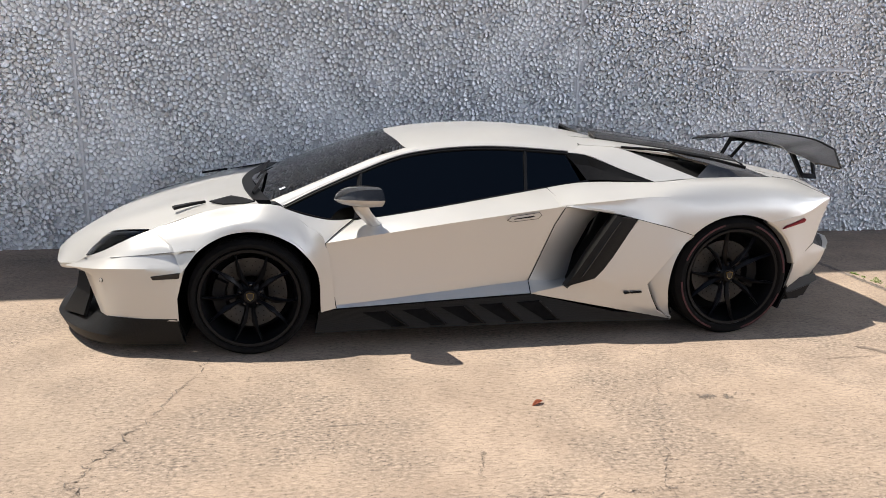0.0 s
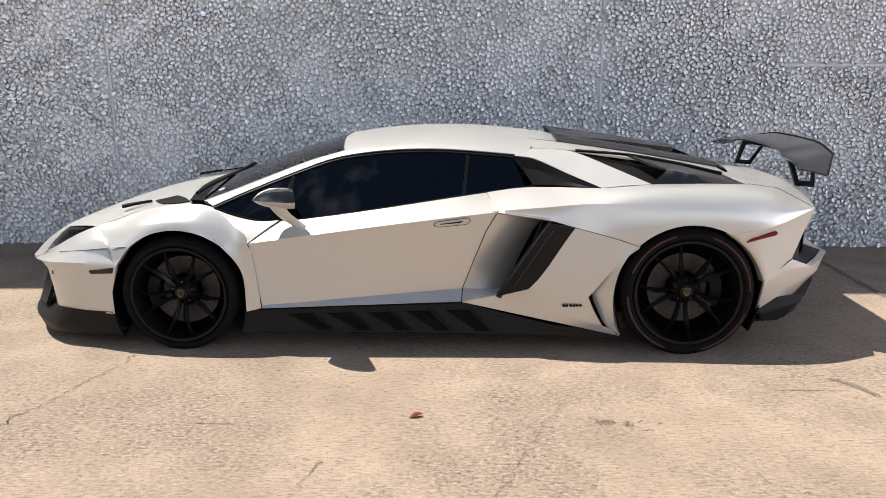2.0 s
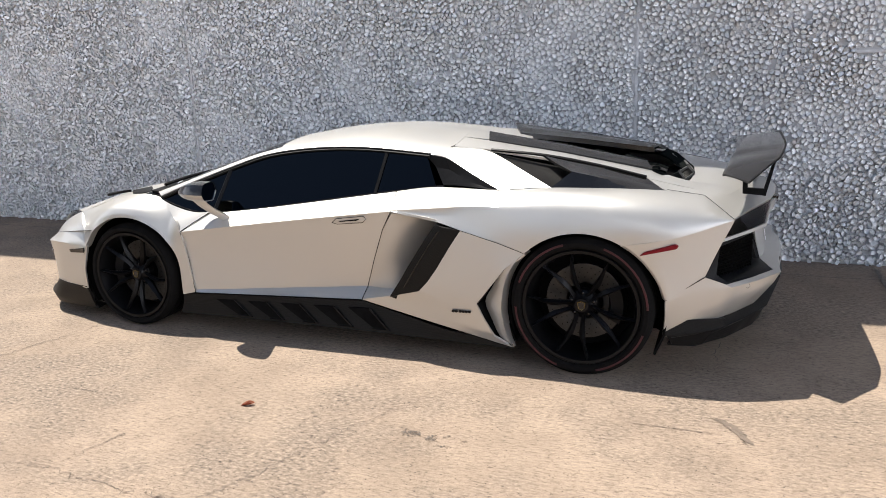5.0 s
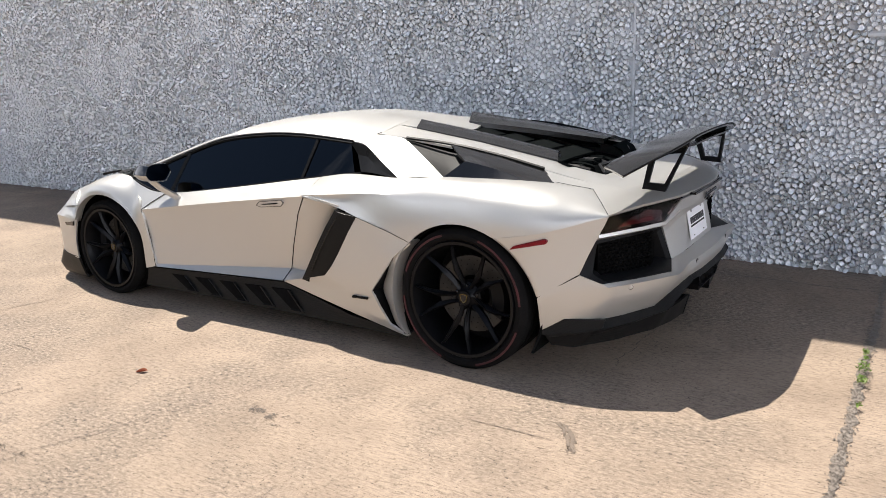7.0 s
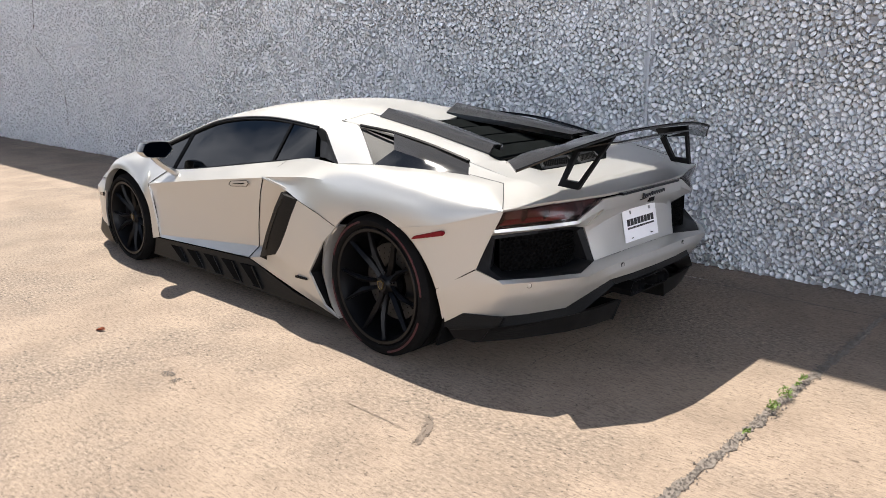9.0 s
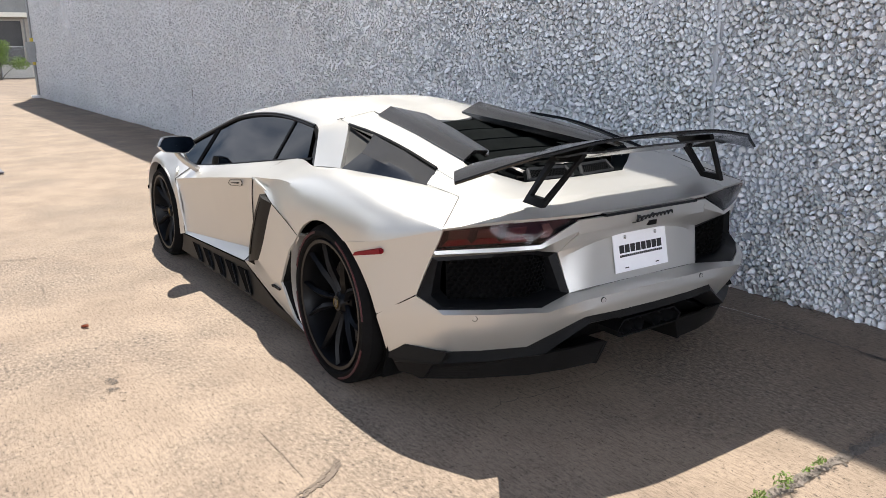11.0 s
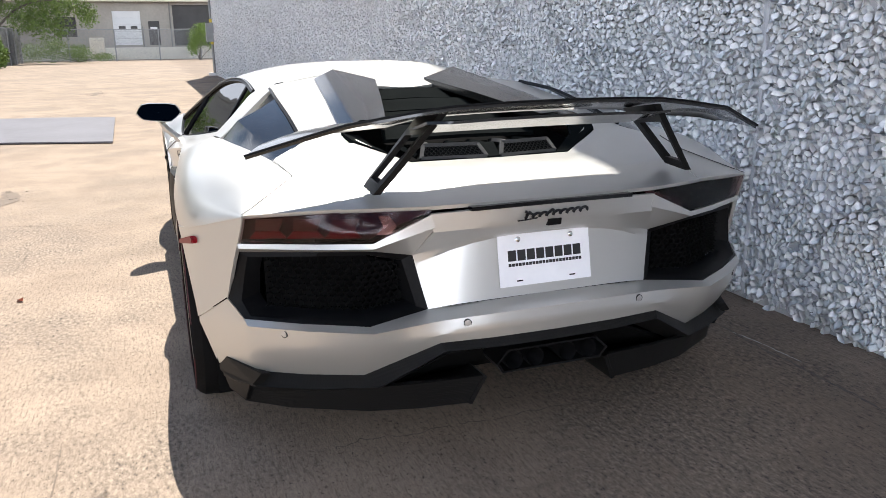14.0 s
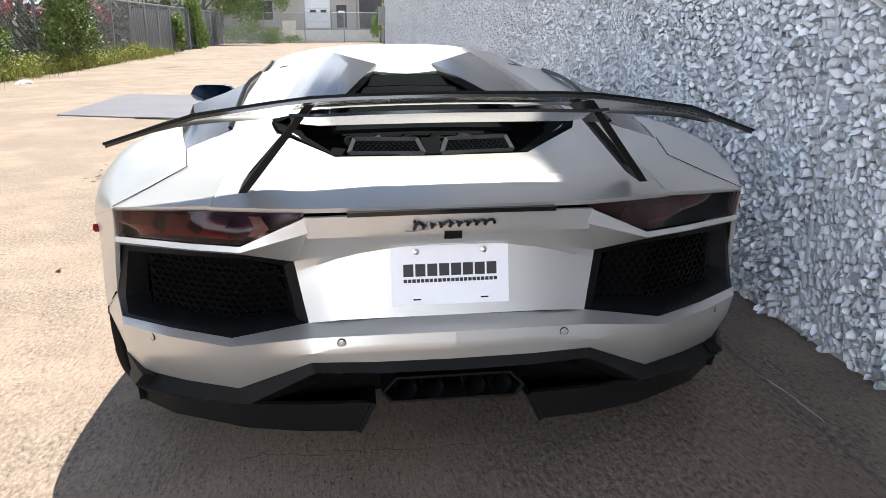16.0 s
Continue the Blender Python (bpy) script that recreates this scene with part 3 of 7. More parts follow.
# intake behind the door
panel("intake_scoop", [
    [(-1.002, 0.934, 0.767), (-0.90, 0.955, 0.752), (-0.80, 0.965, 0.740), (-0.735, 0.972, 0.731)],
    [(-1.003, 0.931, 0.755), (-0.90, 0.895, 0.745), (-0.80, 0.85, 0.735), (-0.735, 0.79, 0.727)],
    [(-1.06, 0.921, 0.665), (-0.96, 0.885, 0.655), (-0.87, 0.83, 0.645), (-0.80, 0.76, 0.635)],
    [(-1.13, 0.899, 0.485), (-1.06, 0.865, 0.48), (-0.97, 0.82, 0.475), (-0.88, 0.75, 0.47)],
    [(-1.184, 0.872, 0.333), (-1.12, 0.858, 0.325), (-1.04, 0.845, 0.32), (-0.94, 0.80, 0.318)],
    [(-1.187, 0.945, 0.280), (-1.13, 0.952, 0.292), (-1.06, 0.957, 0.306), (-0.98, 0.963, 0.320)],
], car, PAINT, "white pearl scooped side intake", nu=3, nv=3, sv=False)
for s in (-1, 1):
    blade = panel("intake_blade", [
        [(-0.735, 0.940, 0.726), (-0.80, 0.94, 0.64), (-0.89, 0.935, 0.50), (-0.95, 0.935, 0.40), (-1.005, 0.935, 0.318)],
        [(-0.732, 1.004, 0.724), (-0.795, 1.010, 0.635), (-0.885, 1.008, 0.50), (-0.945, 1.002, 0.405), (-1.005, 0.990, 0.322)],
        [(-0.690, 1.012, 0.712), (-0.735, 1.018, 0.63), (-0.82, 1.018, 0.50), (-0.87, 1.012, 0.42), (-0.925, 1.002, 0.345)],
        [(-0.605, 0.994, 0.697), (-0.66, 0.998, 0.61), (-0.735, 0.998, 0.49), (-0.785, 0.998, 0.42), (-0.835, 0.997, 0.366)],
    ], car, CARBON, "dark carbon intake blade", nu=2, nv=2, su=False, sv=False, thick=0.03, sides=(s,))[0]
    ribbon("blade_edge", [(-0.715, 1.009, 0.69), (-0.765, 1.014, 0.62), (-0.855, 1.014, 0.48), (-0.915, 1.006, 0.385)], 0.005, blade, GLOSS_BLACK, smooth=False, depth=0.014, sides=(s,))
panel("intake_throat", [
    [(-0.72, 0.74, 0.73), (-0.80, 0.74, 0.55), (-0.95, 0.76, 0.31)],
    [(-0.60, 0.98, 0.69), (-0.70, 0.98, 0.5), (-0.84, 0.98, 0.36)],
], car, DARK, nu=2, nv=2)

# rear wings: the upper haunch
HAUNCH_TOP = [(-1.002, 0.724, 0.838), (-0.80, 0.735, 0.868), (-0.447, 0.833, 0.880), (-0.184, 0.827, 0.898), (-0.04, 0.806, 0.898), (0.10, 0.78, 0.896), (0.23, 0.752, 0.891), (0.36, 0.722, 0.883), (0.45, 0.706, 0.872), (0.53, 0.689, 0.858), (0.666, 0.856, 0.783)]
HAUNCH_FOOT = [(-1.002, 0.934, 0.767), (-0.743, 0.973, 0.733), (-0.601, 0.994, 0.698), (-0.275, 1.012, 0.604), (0.0, 1.018, 0.622), (0.20, 1.014, 0.669), (0.42, 0.985, 0.708), (0.666, 0.862, 0.778)]
HAUNCH_FOLD = [(-1.002, 0.930, 0.769), (-0.743, 0.955, 0.797), (-0.5, 0.968, 0.822), (-0.25, 0.985, 0.84), (0.0, 0.99, 0.845), (0.666, 0.86, 0.78)]
HAUNCH_SWELL = [(-1.002, 0.932, 0.77), (-0.743, 0.962, 0.802), (-0.5, 0.995, 0.838), (-0.25, 1.022, 0.876), (0.0, 1.032, 0.904), (0.20, 1.022, 0.900), (0.36, 0.990, 0.880), (0.53, 0.925, 0.832), (0.666, 0.860, 0.7815)]


def haunch_grid(side):
    """One swelling from the door to the tail, cut by the wheel arch; the door's crease runs into it and fades."""
    at = np.unique(np.concatenate([np.linspace(-1.002, 0.666, 76), np.linspace(-0.30, -0.18, 10), np.linspace(0.14, 0.22, 7), (-0.275, 0.20)]))
    at = at[np.concatenate([[True], np.diff(at) > 0.003])]

    def along(points, smooth=True):
        c = spline(points, 12, smooth)
        return np.stack([np.interp(at, c[:, 0], c[:, i]) for i in (1, 2)], 1)

    top, foot, fold, swell = along(HAUNCH_TOP), along(HAUNCH_FOOT), along(HAUNCH_FOLD), along(HAUNCH_SWELL)
    rise = np.clip(1 - ((at - 0.002) / 0.388) ** 2, 0, 1)
    rim = np.where((at > -0.275) & (at < 0.203), 0.328 + 0.388 * np.sqrt(rise), 0)
    crisp = np.clip((-0.18 - at) / 0.52, 0, 1)
    crisp = crisp * crisp * (3 - 2 * crisp)
    dip = np.interp(at, (-1.0, -0.87, -0.72, -0.5, -0.2), (0.0, 0.004, 0.007, 0.006, 0.0))
    cols, v = [], np.linspace(0, 1, 81)
    for i in range(len(at)):
        a, b = foot[i] + 0.72 * (swell[i] - foot[i]), top[i] + 0.72 * (swell[i] - top[i])
        w = v[:, None]
        bent = foot[i] * (1 - w) ** 3 + 3 * a * w * (1 - w) ** 2 + 3 * b * w * w * (1 - w) + top[i] * w ** 3
        u = 2 * w
        creased = np.where(u < 1, foot[i] + (fold[i] - foot[i]) * u - np.array((1.0, 0.3)) * dip[i] * 4 * u * (1 - u), fold[i] + (top[i] - fold[i]) * (u - 1))
        p = bent + (creased - bent) * crisp[i]
        start = float(np.interp(rim[i], p[:30, 1], v[:30])) if rim[i] else 0.0
        pick = start + (1 - start) * np.linspace(0, 1, 19)
        lean = -0.055 * max(0.0, 1 - (at[i] + 1.002) / 0.3) * pick
        cols.append(np.stack([at[i] + lean, side * np.interp(pick, v, p[:, 0]), np.interp(pick, v, p[:, 1])], 1))
    return np.array(cols).transpose(1, 0, 2)


for s in (-1, 1):
    raw("rear_wing_panel", *shell(haunch_grid(s), 0.012), PAINT, car, "white pearl rear wing")
# the flank before the rear wheel
panel("quarter_panel", [
    [(-0.601, 0.996, 0.697), (-0.66, 0.998, 0.61), (-0.735, 0.998, 0.49), (-0.785, 0.998, 0.42), (-0.835, 0.997, 0.366), (-1.015, 0.962, 0.318), (-1.187, 0.945, 0.276)],
    [(-0.44, 1.004, 0.652), (-0.50, 1.005, 0.575), (-0.59, 1.004, 0.455), (-0.65, 1.002, 0.375), (-0.66, 0.993, 0.305), (-0.73, 0.975, 0.24), (-0.77, 0.962, 0.190)],
    [(-0.27, 1.008, 0.604), (-0.375, 1.016, 0.515), (-0.455, 1.011, 0.41), (-0.522, 1.004, 0.324), (-0.485, 0.993, 0.24), (-0.436, 0.980, 0.153), (-0.345, 0.962, 0.098)],
], car, PAINT, "white pearl flank", nu=4, nv=5, sv=True, su=False)
ribbon("shut_line", [(-0.615, 0.995, 0.700), (-0.601, 0.998, 0.698), (-0.40, 1.008, 0.645), (-0.275, 1.012, 0.604)], 0.0022, car, DARK, "dark panel gap", smooth=False, depth=0.003)
panel("flank_vent", [
    [(-0.375, 1.006, 0.512), (-0.457, 1.001, 0.41), (-0.520, 0.994, 0.324), (-0.485, 0.984, 0.24), (-0.436, 0.972, 0.155)],
    [(-0.41, 0.93, 0.505), (-0.47, 0.91, 0.40), (-0.515, 0.90, 0.324), (-0.48, 0.90, 0.24), (-0.43, 0.90, 0.16)],
    [(-0.34, 0.94, 0.485), (-0.36, 0.93, 0.40), (-0.37, 0.925, 0.324), (-0.36, 0.925, 0.24), (-0.34, 0.93, 0.14)],
], car, BLACK, "black slot before the rear wheel", nu=3, nv=2, su=False, sv=False, thick=0.01)
panel("flank_lip", [
    [(-0.285, 1.006, 0.594), (-0.375, 1.004, 0.515), (-0.448, 0.968, 0.41), (-0.492, 0.945, 0.324), (-0.462, 0.944, 0.24), (-0.415, 0.952, 0.150), (-0.345, 0.952, 0.10)],
    [(-0.268, 1.012, 0.606), (-0.322, 1.012, 0.552), (-0.372, 1.010, 0.45), (-0.392, 1.003, 0.324), (-0.385, 0.994, 0.24), (-0.372, 0.98, 0.17), (-0.345, 0.962, 0.098)],
    [(-0.255, 0.94, 0.60), (-0.305, 0.94, 0.55), (-0.356, 0.94, 0.45), (-0.376, 0.94, 0.324), (-0.370, 0.94, 0.24), (-0.355, 0.94, 0.17), (-0.335, 0.94, 0.10)],
], car, PAINT, "white lip round the wheel opening", nu=3, nv=3, su=True, sv=False)
for k, (x0, x1) in enumerate(((-0.655, -0.642), (-0.639, -0.626), (-0.618, -0.604), (-0.601, -0.587), (-0.584, -0.572), (-0.569, -0.554))):
    solid("model_badge", [(x0, 1.003, 0.271 + 0.0006 * k), (x0, 1.003, 0.281 + 0.0006 * k), (x1, 1.005, 0.281 + 0.0006 * k), (x1, 1.005, 0.271 + 0.0006 * k)], (0, -0.016, 0), car, BLACK, "small dark badge")

# behind the rear wheel
rear_lip = [(x, w, z) for (x, _, z), w in zip(arch((0.010, 0.328), 0.390, 0.390, 1.0, (61, 52, 40, 26, 13)), (1.014, 1.012, 1.006, 0.997, 0.987))]
panel("rear_flank", [
    [(0.185, 0.95, 0.66), (0.24, 0.95, 0.62), (0.295, 0.95, 0.565), (0.345, 0.95, 0.49), (0.375, 0.95, 0.41)],
    rear_lip,
    [(0.40, 0.990, 0.706), (0.42, 0.978, 0.652), (0.44, 0.968, 0.590), (0.44, 0.966, 0.515), (0.425, 0.976, 0.432)],
    [(0.670, 0.860, 0.778), (0.652, 0.866, 0.735), (0.625, 0.877, 0.680), (0.59, 0.893, 0.60), (0.556, 0.907, 0.515)],
], car, PAINT, "white pearl rear flank", nu=3, nv=4)
solid("side_marker", [(0.272, 1.022, 0.626), (0.292, 1.022, 0.645), (0.427, 0.992, 0.683), (0.440, 0.987, 0.675), (0.432, 0.989, 0.660)], (0, -0.03, 0), car, RED_LAMP, "red side marker lamp", bevel=0.003)
solid("front_marker", [(-3.192, 0.966, 0.426), (-3.203, 0.965, 0.444), (-3.052, 0.999, 0.469), (-3.059, 0.998, 0.438)], (0, -0.035, 0), car, GLOSS_BLACK, "black front side marker", bevel=0.002)

# side skirts
panel("side_skirt", [
    [(-2.362, 0.956, 0.226), (-2.0, 0.960, 0.240), (-1.6, 0.956, 0.254), (-1.19, 0.947, 0.272), (-0.95, 0.957, 0.217), (-0.70, 0.966, 0.157), (-0.345, 0.961, 0.112)],
    [(-2.37, 0.958, 0.17), (-2.0, 0.964, 0.178), (-1.6, 0.963, 0.185), (-1.19, 0.960, 0.195), (-0.95, 0.964, 0.17), (-0.70, 0.966, 0.135), (-0.345, 0.960, 0.100)],
    [(-2.385, 0.968, 0.105), (-2.0, 0.976, 0.112), (-1.6, 0.979, 0.114), (-1.19, 0.979, 0.112), (-0.95, 0.976, 0.107), (-0.70, 0.969, 0.10), (-0.34, 0.960, 0.090)],
    [(-2.38, 0.80, 0.095), (-2.0, 0.80, 0.10), (-1.6, 0.80, 0.10), (-1.19, 0.80, 0.10), (-0.95, 0.80, 0.095), (-0.70, 0.80, 0.09), (-0.40, 0.80, 0.085)],
], car, CARBON, "satin carbon side skirt", nu=3, nv=2, su=False, sv=False)
for k in range(5):
    x = -2.13 + 0.215 * k
    solid("skirt_gill", [(x, 0.964, 0.208 + 0.006 * k), (x + 0.13, 0.964, 0.212 + 0.006 * k), (x + 0.24, 0.9775, 0.130), (x + 0.16, 0.9775, 0.128)], (0, -0.02, 0), car, DARK, "black skirt gill")
    ribbon("skirt_fin", [(x + 0.13, 0.966, 0.212 + 0.006 * k), (x + 0.24, 0.979, 0.130)], 0.009, car, CARBON, "carbon skirt fin", depth=0.008)
    ribbon("skirt_fin", [(x + 0.15, 0.979, 0.126), (x + 0.25, 0.979, 0.127)], 0.006, car, CARBON, "carbon skirt fin", depth=0.008)

# pillars, side vents and engine cover
panel("c_pillar", [
    [(-0.88, 0.607, 1.024), (-0.78, 0.648, 1.010), (-0.62, 0.738, 0.945), (-0.447, 0.836, 0.881)],
    [(-0.80, 0.515, 1.056), (-0.66, 0.60, 1.034), (-0.49, 0.71, 0.967), (-0.31, 0.83, 0.893)],
    [(-0.64, 0.545, 1.056), (-0.535, 0.605, 1.034), (-0.36, 0.715, 0.968), (-0.184, 0.829, 0.900)],
], car, PAINT, "white pearl rear pillar", nu=4, nv=3, sv=False, thick=0.02)
panel("vent_floor", [
    [(-0.565, 0.575, 1.038), (-0.40, 0.68, 0.965), (-0.20, 0.815, 0.885)],
    [(-0.30, 0.585, 0.99), (-0.22, 0.66, 0.945), (-0.13, 0.77, 0.88)],
    [(-0.05, 0.59, 0.955), (-0.03, 0.66, 0.93), (0.0, 0.76, 0.878)],
], car, CARBON, "carbon side air vent", nu=3, nv=3, su=False)
panel("vent_blade", [
    [(-0.276, 0.600, 1.034), (-0.19, 0.68, 1.00), (-0.089, 0.772, 0.972), (-0.184, 0.822, 0.898)],
    [(0.0, 0.602, 0.984), (0.05, 0.67, 0.957), (0.10, 0.735, 0.928), (0.10, 0.782, 0.890)],
    [(0.247, 0.604, 0.925), (0.29, 0.645, 0.908), (0.33, 0.685, 0.892), (0.358, 0.722, 0.882)],
], car, CARBON_GLOSS, "gloss carbon side air vent blade", nu=2, nv=3, su=False, sv=False)
ribbon("vent_edge", [(-0.56, 0.583, 1.052), (-0.27, 0.602, 1.030), (0.0, 0.604, 0.985), (0.25, 0.606, 0.929)], 0.010, car, BLACK, "black edge of the side vent", n=4, depth=0.012)
panel("engine_shoulder", [
    [(-0.80, 0.314, 1.092), (-0.62, 0.375, 1.078), (-0.20, 0.42, 1.022), (0.263, 0.470, 0.945), (0.40, 0.30, 0.860)],
    [(-0.80, 0.42, 1.074), (-0.60, 0.46, 1.068), (-0.18, 0.505, 1.012), (0.26, 0.53, 0.935), (0.50, 0.45, 0.852)],
    [(-0.80, 0.505, 1.060), (-0.565, 0.575, 1.052), (-0.16, 0.592, 1.000), (0.247, 0.604, 0.925), (0.55, 0.60, 0.846)],
], car, PAINT, "white pearl engine shoulder", nu=5, nv=3, su=False)
panel("deck_side", [
    [(0.247, 0.604, 0.923), (0.36, 0.60, 0.898), (0.50, 0.60, 0.872), (0.62, 0.58, 0.852), (0.752, 0.60, 0.796)],
    [(0.30, 0.665, 0.903), (0.36, 0.722, 0.883), (0.45, 0.706, 0.872), (0.53, 0.689, 0.858), (0.666, 0.856, 0.783)],
], car, PAINT, "white pearl deck edge", nu=3, nv=3, su=True)
whole("deck", [
    [(0.445, 0, 0.862), (0.442, 0.16, 0.862), (0.432, 0.287, 0.862), (0.34, 0.45, 0.92), (0.25, 0.605, 0.924)],
    [(0.56, 0, 0.860), (0.555, 0.18, 0.860), (0.55, 0.32, 0.860), (0.50, 0.45, 0.872), (0.47, 0.605, 0.878)],
    [(0.72, 0, 0.846), (0.715, 0.20, 0.846), (0.69, 0.36, 0.845), (0.66, 0.48, 0.848), (0.62, 0.61, 0.846)],
    [(0.872, 0, 0.806), (0.862, 0.20, 0.805), (0.835, 0.363, 0.800), (0.80, 0.47, 0.797), (0.752, 0.605, 0.794)],
], car, PAINT, "white pearl rear deck", nu=3, nv=3, su=False, sv=False, angle=9)
ribbon("shut_line", [(0.53, 0.691, 0.861), (0.60, 0.775, 0.822), (0.666, 0.860, 0.785)], 0.0010, car, EDGE_GREY, "thin deck gap", smooth=False, depth=0.003)
ribbon("shut_line", [(0.36, 0.722, 0.888), (0.53, 0.691, 0.861)], 0.0010, car, EDGE_GREY, "thin deck gap", smooth=False, depth=0.003)
ribbon("shut_line", [(-0.81, 0.525, 1.058), (-0.80, 0.512, 1.062), (-0.797, 0.487, 1.066)], 0.0022, car, DARK, "dark roof gap", smooth=False, depth=0.003)
# two faceted louvre covers over the engine
panel("engine_cover", [
    [(-0.634, 0.378, 1.086), (-0.20, 0.425, 1.030), (0.263, 0.476, 0.955)],
    [(-0.66, 0.287, 1.124), (-0.22, 0.34, 1.060), (0.23, 0.40, 0.985)],
    [(-0.586, 0.114, 1.080), (-0.21, 0.20, 1.035), (0.20, 0.30, 0.975)],
    [(-0.57, 0.114, 1.050), (-0.20, 0.20, 1.005), (0.20, 0.30, 0.945)],
], car, CARBON_GLOSS, "gloss carbon engine cover", nu=3, nv=2, su=False, sv=False, thick=0.015)
whole("engine_tray", [
    [(-0.60, 0, 1.03), (-0.60, 0.15, 1.03), (-0.60, 0.30, 1.03)],
    [(-0.20, 0, 0.93), (-0.20, 0.2, 0.93), (-0.20, 0.38, 0.95)],
    [(0.20, 0, 0.84), (0.20, 0.25, 0.84), (0.22, 0.44, 0.86)],
    [(0.44, 0, 0.80), (0.44, 0.2, 0.80), (0.42, 0.40, 0.82)],
], car, DARK, "dark engine bay", nu=2, nv=2)
for k in range(4):
    x = -0.47 + 0.17 * k
    w = 0.14 + 0.045 * k
    whole("engine_slat", [
        [(x, 0, 1.046 - 0.034 * k), (x, w, 1.040 - 0.034 * k)],
        [(x + 0.11, 0, 1.010 - 0.034 * k), (x + 0.11, w + 0.025, 1.005 - 0.034 * k)],
    ], car, SLAT, "black engine slat", nu=2, nv=1, thick=0.014)
# the opening at the tail end of the engine cover
panel("engine_frame", [
    [(0.263, 0.476, 0.950), (0.32, 0.455, 0.930), (0.432, 0.29, 0.866), (0.445, 0.0, 0.866)],
    [(0.22, 0.40, 0.93), (0.28, 0.38, 0.905), (0.37, 0.27, 0.848), (0.385, 0.0, 0.848)],
], car, SLAT, "dark frame round the engine opening", nu=3, nv=2, su=False)
for s in (-1, 1):
    A, B, C, D = (Vector(p) for p in ((0.443, 0.026, 0.866), (0.407, 0.045, 0.904), (0.379, 0.229, 0.904), (0.412, 0.247, 0.866)))
    grille = solid("mesh_grille", [A, B, C, D], (-0.03, 0, -0.012), car, SLAT, "black mesh grille at the engine opening", sides=(s,))[0]
    edge = lambda p, q: ribbon("grille_edge", [p + Vector((0.002, 0, 0.002)), q + Vector((0.002, 0, 0.002))], 0.012, grille, EDGE_GREY, sides=(s,), depth=0.010, n=1)
    for p, q in ((A, B), (B, C), (C, D), (D, A)):
        edge(p, q)
    E, W, N = D - A, B - A, Vector((0.0025, 0, 0.0015))
    for k in range(-4, 17):
        for lean in (-1, 1):
            pts = []
            for i in range(9):
                v = i / 8
                u = k / 13 + (v if lean > 0 else 1 - v) * 0.22
                if 0.02 <= u <= 0.98:
                    pts.append(A.lerp(D, u).lerp(B.lerp(C, u), v) + N)
            if len(pts) > 2:
                ribbon("grille_bar", [pts[0], pts[-1]], 0.0022, grille, CARBON, sides=(s,), depth=0.004, n=1)
solid("grille_divider", [(0.37, 0.030, 0.905), (0.448, 0.022, 0.868), (0.448, -0.022, 0.868), (0.37, -0.030, 0.905)], (-0.01, 0, -0.03), car, SLAT, "dark divider", sides=(1,))
for k in range(6):
    ribbon("engine_pipe", [(0.10 + 0.02 * (k % 3), -0.27 + 0.10 * k, 0.862), (0.15, -0.24 + 0.09 * k, 0.878), (0.22, -0.25 + 0.10 * k, 0.876), (0.29, -0.22 + 0.09 * k, 0.858)], 0.016, car, STEEL if k in (1, 4) else SLAT, "engine pipe", sides=(1,), depth=0.014)
for y in (-0.12, 0.05, 0.16):
    box("engine_cap", (0.20, y - 0.03, 0.85), (0.25, y + 0.02, 0.884), SLAT, car, "dark engine fitting", 0.006)

